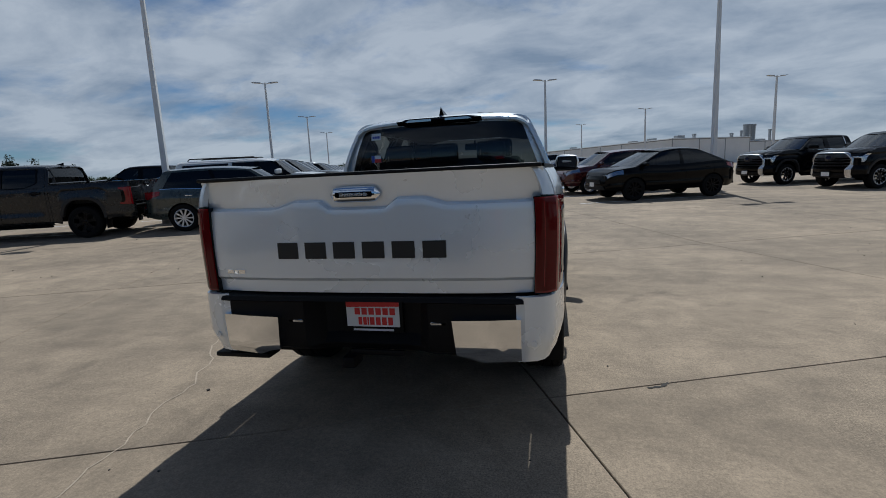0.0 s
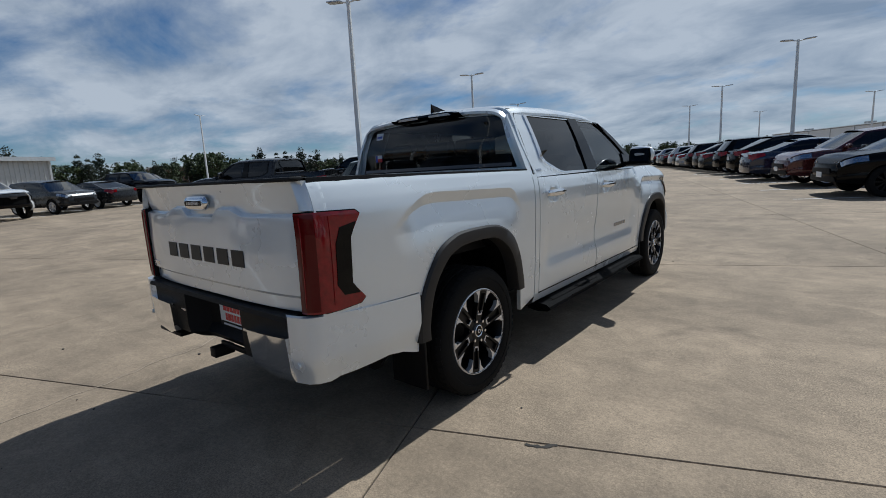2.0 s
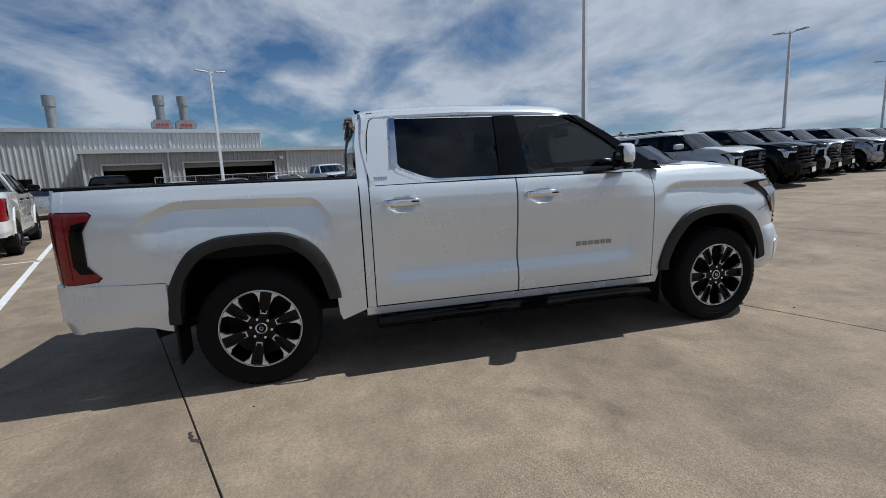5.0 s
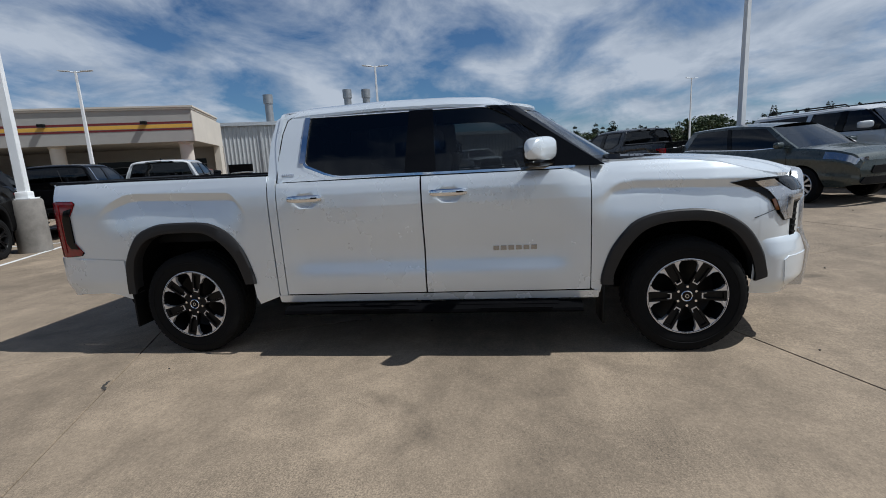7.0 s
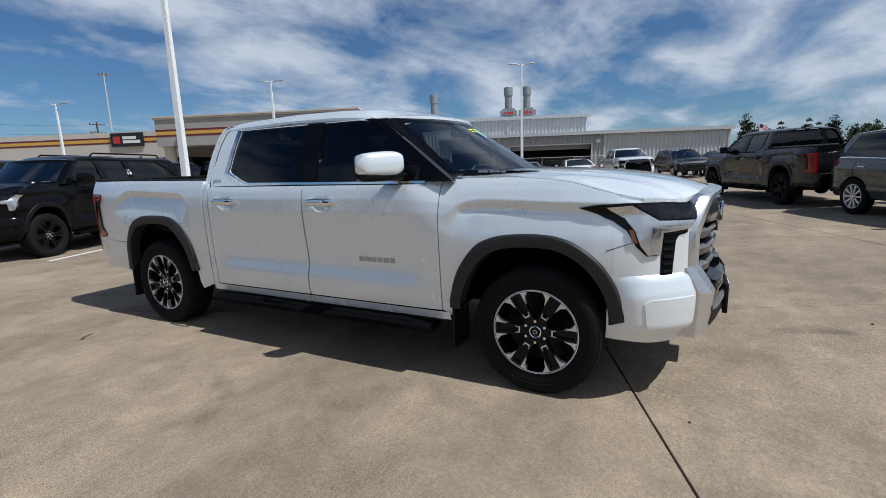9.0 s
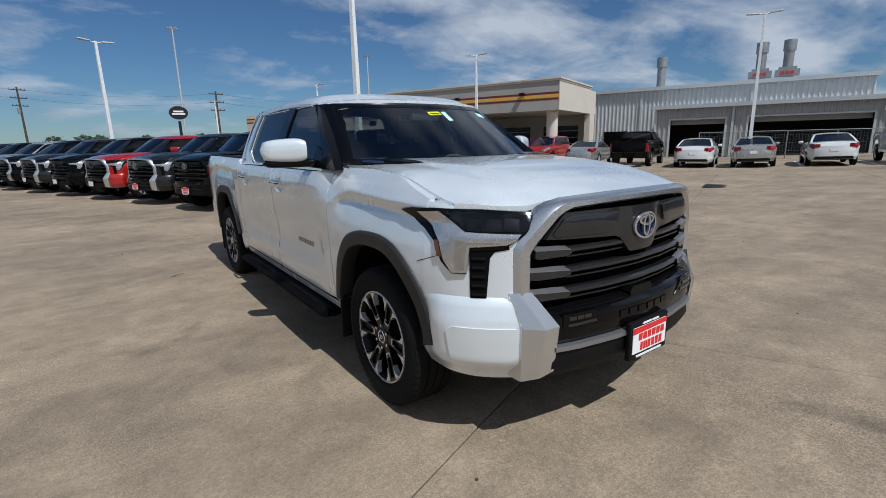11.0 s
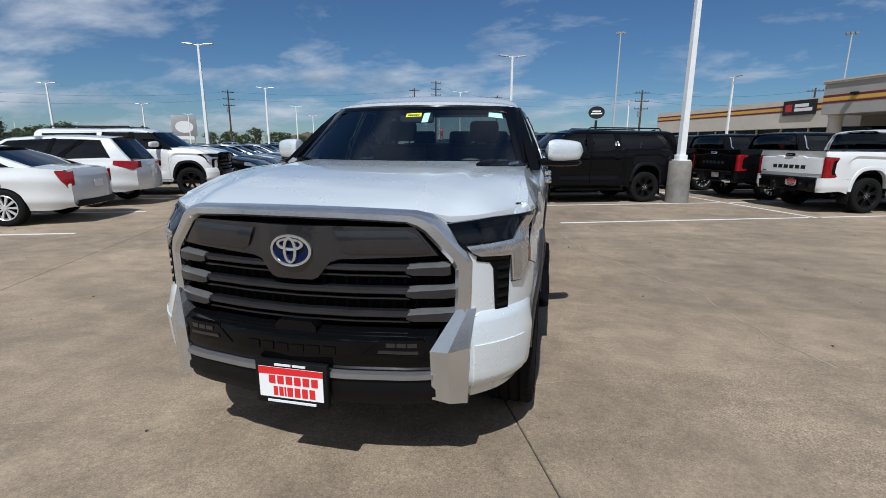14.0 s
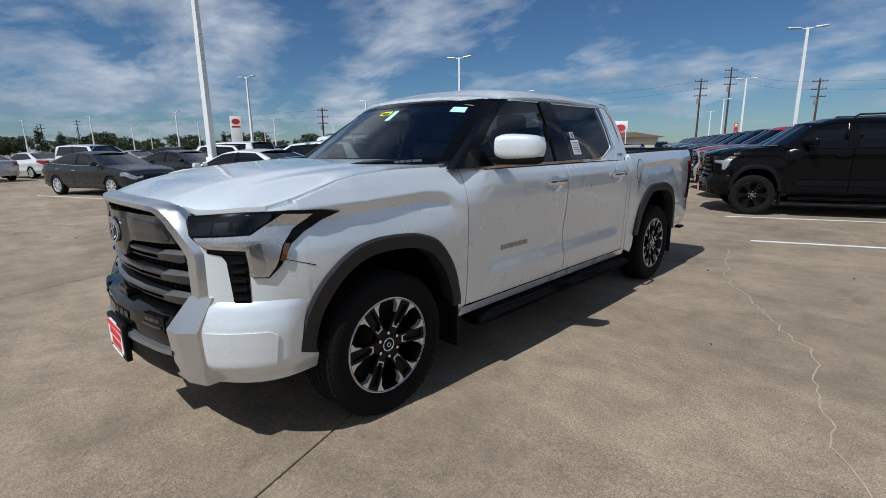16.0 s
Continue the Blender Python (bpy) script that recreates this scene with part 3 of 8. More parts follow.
def pickup(name, paint, label, category="pickup truck", group="", black_trim=False, suv=False, hero=False, black_wheels=False, lit=False):
    """A full-size crew-cab pickup, nose towards +y, standing on z = 0. suv: a closed wagon on the same nose."""
    root = thing(name, label, category, group)
    bright = GLOSSB if black_trim else SATIN
    chrome = GLOSSB if black_trim else CHROME
    grill = GLOSSB if black_trim else GUN

    # dark inner body behind the seams, wheel wells and chassis
    for sx in (-1, 1):
        bm = bmesh.new()
        grid(bm, [[(sx * (side_x(y, z) - 0.03), y, z) for y in spread(-1.28, 1.25, 14)] for z in spread(0.42, 1.28, 10)])
        part("inner_panel", bm, GAP, root)
        for arch in (ARCH_RI, ARCH_FI):
            bm = bmesh.new()
            rows = []
            for y, z in dense(arch, 0.06, False):
                rows.append([(sx * 0.985, y, z), (sx * 0.95, y, z + 0.01), (sx * 0.55, y, z + 0.02), (sx * 0.55, y, 0.42)])
            grid(bm, rows)
            part("wheel_well", bm, GAP, root)
    bm = bmesh.new()
    box(bm, (1.3, 5.2, 0.16), (0, -0.15, 0.55))
    box(bm, (1.08, 1.1, 0.5), (0, 1.85, 0.75))
    box(bm, (1.08, 1.3, 0.3), (0, -1.85, 0.72))
    part("chassis", bm, GAP, root)
    bm = bmesh.new()
    for y in (-1.85, 1.85):
        tube(bm, [(-0.80, y, 0.38), (0.80, y, 0.38)], 0.05, 8)
    tube(bm, [(0, -1.85, 0.38), (0, 1.7, 0.5)], 0.045, 8)
    bmesh.ops.create_uvsphere(bm, u_segments=12, v_segments=8, radius=0.16, matrix=Matrix.Translation((0, -1.85, 0.38)))
    tube(bm, [(0.55, 0.2, 0.40), (0.58, -1.3, 0.42), (0.62, -2.2, 0.46), (0.78, -2.55, 0.40)], 0.045, 8)
    part("drivetrain", bm, PLASTIC, root)

    def one_side(sx):
        tag = (lambda c: (-sx * 0.03, 0, 0))

        def panel(pname, ys, zl, zu, n=22, mat=paint, label="", levels=None, dish=None):
            b = bmesh.new()
            skin = side_x if dish is None else (lambda y, z: side_x(y, z) - 0.026 * max(0.0, 1 - ((y - dish) / 0.088) ** 2 - ((z - 1.178) / 0.056) ** 2) ** 0.6)
            rows = [[(sx * skin(y, z), y, z) for z in (levels(y) if levels else spread(zl(y), zu(y), n))] for y in ys]
            thick_grid(b, rows, tag)
            return part(pname, b, mat, root, label)

        # doors
        lowdoor = lambda y: 0.466
        rear_edge = -1.055
        belt = lambda y: 1.318 if y > -0.60 else 1.318 + 0.13 * smooth01((-0.60 - y) / 0.24)

        def cut(a, b, n, dish):
            """Even steps, closer ones over the dished grip."""
            return sorted(set([v for v in spread(a, b, n) if abs(v - dish) > 0.098] + spread(dish - 0.092, dish + 0.092, 14)))

        def door_levels(top):
            return lambda y: spread(lowdoor(y), 1.115, 18) + spread(1.122, 1.234, 12) + spread(1.25, top(y), 3)
        d1 = panel("rear_door", cut(rear_edge, 0.022, 22, -0.835), None, None, dish=-0.835, levels=door_levels(lambda y: 1.315))
        d2 = panel("front_door", cut(0.034, 1.20, 24, 0.225), None, None, dish=0.225, levels=door_levels(lambda y: 1.315 + 0.045 * smooth01((y - 1.0) / 0.2)))
        # rocker under the doors
        b = bmesh.new()
        grid(b, [[(sx * x, y, z) for x, z in ((0.975, 0.458), (0.955, 0.40), (0.88, 0.37))] for y in spread(-1.13, 1.26, 16)])
        part("rocker", b, paint, root)
        # handles
        for door, y in ((d1, -0.835), (d2, 0.225)):
            b = bmesh.new()
            x = side_x(y, 1.19)
            rows = []
            for k in range(17):
                s = -0.132 + 0.264 * k / 16
                end = abs(s) / 0.132
                out = 0.014 + 0.024 * (1 - end ** 5)
                h = 0.026 - 0.007 * end ** 3
                rows.append([(sx * (x + out + 0.011 * math.cos(t) * (1 - 0.4 * end ** 6)), y + s, 1.196 + h * math.copysign(abs(math.sin(t)) ** 0.7, math.sin(t))) for t in [2 * math.pi * j / 14 for j in range(14)]])
            vs = grid(b, rows, closed=True)
            b.faces.new(vs[0])
            b.faces.new(vs[-1])
            for s in (-0.112, 0.112):
                box(b, (0.045, 0.034, 0.034), (sx * (x + 0.012), y + s, 1.196), 0.008)
            grip = part("handle", b, (CHROME if hero else HANDLE) if not black_trim else GLOSSB, door, "chrome door handle" if not black_trim else "")
            b = bmesh.new()
            box(b, (0.004, 0.05, 0.012), (sx * (x + 0.050), y + 0.085, 1.199), 0.0015)
            part("handle_button", b, GLOSSB, grip)
        # bed or wagon side
        ys = [-2.955, -2.90, -2.85, -2.78, -2.70, -2.6, -2.57, -2.54, -2.51, -2.48, -2.45, -2.42, -2.39]
        ys = sorted(set(ys + [round(-2.36 + i * 0.03, 3) for i in range(35)] + [-1.32, -1.30, -1.25, -1.2, -1.15, -1.132]))

        def low(y):
            if -2.36 <= y <= -1.33:
                return lerp_table([(p, q) for p, q in ARCH_RO], y) - 0.03
            return lerp_table([(-2.96, 0.795), (-2.38, 0.78), (-2.37, 0.70)], y) if y < -1.9 else lerp_table([(-1.33, 0.50), (-1.31, 0.385), (-1.13, 0.45)], y)
        top = (lambda y: 1.392 - 0.012 * (y + 2.95)) if not suv else (lambda y: 1.40)

        def over_wheel(y):
            """Levels that follow the shoulder line, so that its two edges stay crisp."""
            line = lerp_table(LEDGE_R, y)
            band = ledge_band(y, LEDGE_R)
            return spread(low(y), line - band, 26) + [line - band / 2, line] + spread(line + 0.012, top(y), 12)
        panel("bed_side" if not suv else "quarter_panel", ys, low, top, 40, levels=over_wheel)
        # front fender
        fy = sorted(set(spread(1.207, 1.36, 5) + spread(1.36, 2.28, 32) + spread(2.28, 2.31, 3)))

        def flow(y):
            if 1.30 <= y <= 2.35:
                return lerp_table(ARCH_FO, y) - 0.03
            return lerp_table([(1.21, 0.47), (1.29, 0.42), (1.3, 0.6)], y) if y < 1.6 else 0.78
        ftop = lambda y: lerp_table([(1.2, 1.362), (1.7, 1.345), (1.9, 1.330), (2.05, 1.308), (2.2, 1.264), (2.3, 1.235)], y)
        panel("front_fender", fy, flow, ftop, 40)
        panel("cab_corner", [-1.122, -1.105, -1.085, -1.063], lambda y: 0.44, lambda y: 1.34)
        # inner flange of the fender under the hood's edge
        b = bmesh.new()
        grid(b, [[(sx * (side_x(y, ftop(y)) - e), y, ftop(y) - q) for e, q in ((0.004, 0.001), (0.04, 0.004), (0.14, 0.016))] for y in spread(1.25, 2.30, 24)])
        part("fender_flange", b, paint, root)
        # arch flares
        for outer, inner in ((ARCH_RO, ARCH_RI), (ARCH_FO, ARCH_FI)):
            b = bmesh.new()
            rows = []
            n = 56

            def along(line, t):
                lens = [0.0]
                for (a, c), (d, e) in zip(line, line[1:]):
                    lens.append(lens[-1] + math.hypot(d - a, e - c))
                s = t * lens[-1]
                return (lerp_table(list(zip(lens, [p[0] for p in line])), s), lerp_table(list(zip(lens, [p[1] for p in line])), s))
            for i in range(n + 1):
                (ya, za), (yb, zb) = along(outer, i / n), along(inner, i / n)
                x = side_x(max(-2.45, min(2.3, ya)), max(za, 0.6))
                row = []
                for f, out in ((0.0, -0.02), (0.02, 0.010), (0.15, 0.020), (0.8, 0.026), (0.97, 0.022), (1.0, 0.012), (1.0, -0.07)):
                    row.append((sx * (x + out), ya + (yb - ya) * f, za + (zb - za) * f))
                rows.append(row)
            grid(b, rows)
            part("wheel_arch_flare", b, (PLASTIC if paint is BLACKP else FLARE) if not black_trim or suv else paint, root, "dark plastic wheel arch flare")
        # mud flaps
        for y0, w in ((-2.36, 0.26), (1.29, 0.24)):
            b = bmesh.new()
            box(b, (w, 0.018, 0.36 if y0 < 0 else 0.30), (sx * 0.86, y0, 0.40 if y0 < 0 else 0.36), 0.006)
            part("mud_flap", b, PLASTIC, root)
        # cab side above the belt, with openings for the panes
        back = -1.13 if not suv else -2.90
        up = 1.812
        outer = [(back, 1.319), (back + 0.005, 1.60), (back + 0.03, 1.76), (back + 0.06, up - 0.02), (back + 0.12, up), (0.42, up + 0.002), (0.56, 1.80), (0.665, 1.755), (0.835, 1.64), (1.07, 1.475), (1.27, 1.335)]
        hole1 = [(-0.825, 1.785), (-0.835, 1.62), (-0.842, 1.455), (-0.825, 1.43), (-0.69, 1.372), (-0.62, 1.35), (-0.56, 1.342), (-0.085, 1.338), (-0.055, 1.785)]
        hole2 = [(0.105, 1.785), (0.13, 1.338), (1.13, 1.338), (1.04, 1.43), (0.84, 1.60), (0.66, 1.725), (0.53, 1.775), (0.44, 1.785)]
        holes = [hole1, hole2]
        if suv:
            holes.append([(-1.02, 1.77), (-1.0, 1.38), (-2.35, 1.42), (-2.62, 1.62), (-2.66, 1.74)])
        to = lambda a, c, off: (sx * (cab_x(c) + off), a, c)
        b = bmesh.new()
        plate2d(b, dense(outer, 0.08), to, 0.03, [dense(h, 0.08) for h in holes], step=0.12)
        cab = part("cab_side", b, paint, root)
        if not suv:
            # the rear door's seam runs on round its window
            b = bmesh.new()
            tube(b, [to(*p, 0.0015) for p in dense([(-1.058, 1.318), (-1.050, 1.50), (-1.032, 1.68), (-1.005, 1.775), (-0.965, 1.802), (-0.90, 1.805), (0.44, 1.806)], 0.06, False)], 0.0035, 5)
            part("door_seam", b, GAP, cab)
        # black pillars and window frames
        b = bmesh.new()
        plate2d(b, dense([(-0.09, 1.332), (-0.062, 1.792), (0.112, 1.792), (0.138, 1.332)], 0.08), lambda a, c, off: to(a, c, off + 0.006), 0.02, step=0.12)
        part("centre_pillar_trim", b, GLOSSB, cab)
        b = bmesh.new()
        plate2d(b, dense([(0.50, 1.79), (0.58, 1.79), (0.70, 1.745), (0.87, 1.632), (1.10, 1.47), (1.30, 1.332), (1.10, 1.332), (1.02, 1.43), (0.83, 1.59), (0.65, 1.715)], 0.08), lambda a, c, off: to(a, c, off + 0.006), 0.06, step=0.12)
        plate2d(b, dense([(0.84, 1.332), (0.86, 1.345), (0.90, 1.48), (1.00, 1.45), (1.12, 1.332)], 0.08), lambda a, c, off: to(a, c, off + 0.009), 0.02, step=0.12)
        part("pillar_trim", b, GLOSSB, cab)
        # chrome along the belt and up the rear post
        b = bmesh.new()
        lower = [(-0.862, 1.455), (-0.840, 1.420), (-0.69, 1.360), (-0.62, 1.34), (-0.56, 1.330), (-0.085, 1.326), (0.13, 1.324), (1.10, 1.322)]
        upper = [(-0.840, 1.458), (-0.822, 1.433), (-0.685, 1.375), (-0.62, 1.355), (-0.56, 1.346), (-0.085, 1.343), (0.13, 1.341), (1.10, 1.338)]
        grid(b, [[to(*p, 0.010) for p in lower], [to(*p, 0.014) for p in upper]])
        plate2d(b, dense([(-0.885, 1.450), (-0.872, 1.62), (-0.862, 1.79), (-0.822, 1.79), (-0.832, 1.62), (-0.840, 1.450)], 0.08), lambda a, c, off: to(a, c, off + 0.012), 0.012, step=0.12)
        part("window_chrome", b, chrome, cab, "bright chrome window trim")
        # panes
        for hole, mat, own in [(hole1, DARKGLASS, d1), (hole2, FRONTGLASS if hero else DARKGLASS, d2)] + ([(holes[2], DARKGLASS, cab)] if suv else []):
            b = bmesh.new()
            plate2d(b, dense(hole, 0.1), lambda a, c, off: to(a, c, off - 0.008), 0.001, step=0.12)
            pane = part("side_window", b, mat, own)
        MY = 0.835
        # mirror: boxy rounded cap, black lower shell, recessed glass
        def shell(z0, z1, x0, x1, y0, y1, power, name_, mat_, own, label_=""):
            q = bmesh.new()
            rows = []
            for k in range(13):
                t = k / 12
                r = min(1.0, (1 - abs(2 * t - 1) ** 5) ** 0.42 * 0.86 + 0.14)
                cz, cy = (z0 + z1) / 2 + 0.006 * (1 - t), (y0 + y1) / 2 - 0.135 * t
                hz, hy = (z1 - z0) / 2 * (0.90 + 0.10 * math.sin(math.pi * min(1, t + 0.2))), (y1 - y0) / 2 * (1 - 0.34 * t)
                ring = []
                for a in [2 * math.pi * j / 24 for j in range(24)]:
                    c_, s_ = math.cos(a), math.sin(a)
                    ring.append((sx * (x0 + (x1 - x0) * t), cy + hy * r * math.copysign(abs(c_) ** power, c_), cz + hz * r * math.copysign(abs(s_) ** power, s_)))
                rows.append(ring)
            vs = grid(q, rows, closed=True)
            q.faces.new(vs[0])
            q.faces.new(vs[-1])
            return part(name_, q, mat_, own, label_)
        mirror = shell(1.372, 1.534, 0.985, 1.262, MY, MY + 0.165, 0.60, "door_mirror", paint if not black_trim or paint is BLACKP else GLOSSB, root, "door mirror with painted cap")
        shell(1.338, 1.400, 0.925, 1.255, MY + 0.006, MY + 0.158, 0.62, "mirror_foot", GLOSSB, mirror, "gloss black lower shell")
        b = bmesh.new()
        plate2d(b, [(1.005, 1.372), (1.228, 1.372), (1.242, 1.44), (1.226, 1.512), (1.02, 1.512), (1.003, 1.43)], lambda a, c, off: (sx * a, MY + 0.004 - 0.39 * (a - 0.985) - off, c), 0.02)
        part("mirror_bezel", b, PLASTIC, mirror)
        b = bmesh.new()
        plate2d(b, [(1.02, 1.385), (1.215, 1.385), (1.228, 1.44), (1.212, 1.500), (1.03, 1.500), (1.016, 1.43)], lambda a, c, off: (sx * a, MY + 0.001 - 0.39 * (a - 0.985) - off, c), 0.004)
        part("mirror_glass", b, HANDLE, mirror)
        # running board
        b = bmesh.new()
        rows = []
        for y in spread(-1.06, 1.14, 12):
            e = 0.035 * (1 if -1.0 < y < 1.08 else 0.6)
            rows.append([(sx * x, y, z) for x, z in ((0.88, 0.352), (0.91, 0.372), (0.95, 0.372 + e * 0.4), (0.99, 0.371 + e * 0.4), (1.03, 0.375), (1.06, 0.358), (1.066, 0.34), (1.045, 0.324), (0.96, 0.316), (0.88, 0.33))])
        vs = grid(b, rows)
        b.faces.new(vs[0])
        b.faces.new(vs[-1])
        board = part("running_board", b, STEPPAD, root, "black running board")
        b = bmesh.new()
        for y0, y1 in ((-0.92, -0.05), (0.16, 0.98)):
            grid(b, [[(sx * x, y, z) for x, z in ((0.945, 0.391), (0.99, 0.390), (1.025, 0.381))] for y in spread(y0, y1, 6)])
            box(b, (0.008, y1 - y0 - 0.3, 0.006), (sx * 1.066, (y0 + y1) / 2 + 0.1, 0.364))
        part("step_pad", b, STEPPAD, board)
        for y in (-0.75, 0.0, 0.8):
            b = bmesh.new()
            box(b, (0.24, 0.07, 0.06), (sx * 0.80, y, 0.38), 0.01)
            part("bracket", b, PLASTIC, board)
        # badges as plain blocks
        blocks("badge", HANDLE if not black_trim else GLOSSB, d2, "chrome letter-sized block", hero, lambda a, c, off: (sx * (side_x(a, c) + 0.006 + off), a, c), 0.52, 0.84, 0.765, 0.797, [1] * 6, 0.25, 0.006)
        if hero:
            b = bmesh.new()
            bars(b, lambda a, c, off: (sx * (cab_x(c) + 0.006 + off), a, c), -1.04, -0.92, 1.365, 1.378, [1] * 7, 0.2, 0.005)
            part("badge", b, chrome, cab)
        if sx < 0 and not suv:
            b = bmesh.new()
            grid(b, [[(sx * (side_x(-1.34 + r * 0.085 * math.cos(t), 1.20 + r * 0.115 * math.sin(t)) + e), -1.34 + r * 0.085 * math.cos(t), 1.20 + r * 0.115 * math.sin(t)) for t in [2 * math.pi * k / 28 for k in range(29)]] for r, e in ((1.0, 0.001), (0.96, 0.003))])
            part("fuel_door_seam", b, GAP, root)
        # headlight: housing, blade of light, lens, side vent
        b = bmesh.new()
        def wrap(s, z, off):
            """Round the corner: s < 0 runs back along the fender from y = 2.3, s > 0 runs to the nose."""
            p, n = nose(s)
            w = smooth01((s + 0.02) / 0.34)
            side = lerp_table(FENDPROF, z) + ledge(p.y, z, LEDGE_F, 0) - 0.988
            d = side * (1 - w) - 0.10 * smooth01((z - 1.06) / 0.22) * w + off
            return (sx * (p.x + n.x * d), p.y + n.y * d, z)
        housing = [(-0.20, 1.168), (-0.10, 1.186), (0.05, 1.196), (0.30, 1.192), (0.560, 1.176), (0.515, 1.10), (0.445, 1.050), (0.40, 1.022), (0.245, 1.012), (0.235, 0.905), (0.165, 0.902), (0.110, 0.955), (0.06, 1.045), (-0.01, 1.095), (-0.10, 1.135)]
        plate2d(b, dense(housing, 0.04), lambda s, z, off: wrap(s, z, off + 0.008), 0.02, step=0.03)
        lamp = part("headlight", b, GLOSSB, root, "dark headlight unit with bright blade")
        b = bmesh.new()
        plate2d(b, dense([(0.105, 1.184), (0.30, 1.180), (0.548, 1.166), (0.495, 1.096), (0.235, 1.104), (0.185, 1.135)], 0.04), lambda s, z, off: wrap(s, z, off + 0.014), 0.003, step=0.03)
        part("lens", b, SMOKE, lamp)
        for s0 in (0.27, 0.36, 0.44):
            b = bmesh.new()
            plate2d(b, [(s0 - 0.035, 1.102), (s0 + 0.03, 1.100), (s0 + 0.035, 1.150), (s0 - 0.033, 1.154)], lambda s, z, off: wrap(s, z, off + 0.010), 0.002, step=0.03)
            part("projector", b, GUN, lamp)
        b = bmesh.new()
        plate2d(b, dense([(-0.05, 1.172), (0.085, 1.182), (0.175, 1.130), (0.230, 1.097), (0.478, 1.088), (0.452, 1.058), (0.415, 1.042), (0.252, 1.030), (0.240, 0.912), (0.168, 0.908), (0.128, 0.962), (0.100, 1.045), (0.048, 1.112), (-0.02, 1.150)], 0.04), lambda s, z, off: wrap(s, z, off + 0.016), 0.01, step=0.03)
        part("blade", b, BLADE, lamp, "silver light blade")
        b = bmesh.new()
        plate2d(b, dense([(0.190, 1.062), (0.232, 1.052), (0.395, 1.056), (0.392, 1.049), (0.238, 1.042), (0.226, 0.926), (0.192, 0.924), (0.178, 0.975)], 0.03), lambda s, z, off: wrap(s, z, off + 0.0185), 0.004, step=0.03)
        part("light_guide", b, LAMPCLR if hero else BLADE, lamp, "clear light strip")
        b = bmesh.new()
        plate2d(b, dense([(0.066, 1.050), (0.090, 1.052), (0.116, 0.978), (0.094, 0.976)], 0.03), lambda s, z, off: wrap(s, z, off + 0.016), 0.006, step=0.03)
        part("side_marker", b, AMBER, lamp)
        # shut line between fender and bumper corner
        if hero:
            b = bmesh.new()
            plate2d(b, [(-0.045, 0.930), (0.118, 0.985), (0.118, 0.988), (-0.045, 0.934)], lambda s, z, off: wrap(s, z, off + 0.001), 0.004, step=0.02)
            part("fender_seam", b, GAP, root)
        # black slotted vent inboard
        b = bmesh.new()
        vent = [(0.248, 1.022), (0.425, 1.036), (0.428, 1.020), (0.362, 1.008), (0.342, 0.98), (0.326, 0.790), (0.252, 0.786)]
        plate2d(b, dense(vent, 0.04), lambda s, z, off: wrap(s, z, off + 0.004), 0.006, step=0.03)
        ventob = part("air_vent", b, GAP, root, "black slotted vent")
        for k in range(5):
            b = bmesh.new()
            z = 0.805 + 0.042 * k
            plate2d(b, dense([(0.262, z), (0.322, z), (0.322, z + 0.012), (0.262, z + 0.012)], 0.04), lambda s, z, off: wrap(s, z, off + 0.012), 0.01, step=0.03)
            part("vent_slat", b, PLASTIC, ventob)
        # body-colour cheek between lamp and grille
        b = bmesh.new()
        rows = []
        for s in spread(-0.012, 0.505, 30):
            zt = lerp_table([(-0.02, 1.234), (0.06, 1.216), (0.14, 1.203), (0.165, 1.187), (0.3, 1.180), (0.43, 1.172), (0.46, 1.08), (0.505, 1.03)], s)
            rows.append([wrap(s, z, 0.0) for z in spread(0.76, zt, 22)])
        thick_grid(b, rows, lambda c: (0, -0.02, 0))
        part("nose_panel", b, paint, root)
        b = bmesh.new()
        rows = []
        for s in spread(0.16, 0.53, 18):
            zt = lerp_table([(0.10, 1.184), (0.3, 1.180), (0.62, 1.166)], s)
            p = Vector(wrap(s, zt, -0.004))
            rows.append([p + Vector((-sx * e, -e * 0.6, -q)) for e, q in ((0.0, 0.001), (0.05, 0.002), (0.14, 0.010))])
        grid(b, rows)
        part("nose_flange", b, GAP, root)
        b = bmesh.new()
        rows = []
        for s in spread(-0.012, 0.155, 10):
            p = Vector(wrap(s, lerp_table([(-0.02, 1.234), (0.06, 1.216), (0.14, 1.203), (0.165, 1.187)], s), -0.001))
            rows.append([p + Vector((-sx * e, -e * 0.5, q)) for e, q in ((0.0, -0.001), (0.03, -0.002), (0.12, -0.012))])
        grid(b, rows)
        part("nose_shoulder", b, paint, root)
        # bumper corner, faceted
        b = bmesh.new()
        def corner(s, z, off=0.0):
            p, n = nose(s)
            d = (lerp_table(FENDPROF, z) - 0.988) * 0.6
            d += (0.016 * smooth01((0.79 - z) / 0.02) + 0.034 * min(1.0, max(0.0, (0.785 - z) / 0.115))) * smooth01((s + 0.03) / 0.16) * (1 - 0.45 * smooth01((0.52 - z) / 0.12))
            d -= 0.05 * smooth01((0.50 - z) / 0.14)
            return (sx * (p.x + n.x * (d + off)), p.y + n.y * (d + off), z)
        def zlow(s):
            return 0.40 - 0.02 * smooth01(s / 0.3) + 0.07 * smooth01((-s) / 0.04)
        rows = []
        for s in [0.015, 0.03, 0.05, 0.08, 0.12, 0.16, 0.20, 0.25, 0.30, 0.35, 0.40, 0.44, 0.47]:
            zt = 0.795 if s < 0.40 else 0.795 - 0.5 * (s - 0.40)
            rows.append([corner(s, z) for z in spread(zlow(s), zt, 18)])
        thick_grid(b, rows, lambda c: (0, -0.05, 0))
        fb = part("front_bumper", b, paint, root, "body-colour bumper corner")
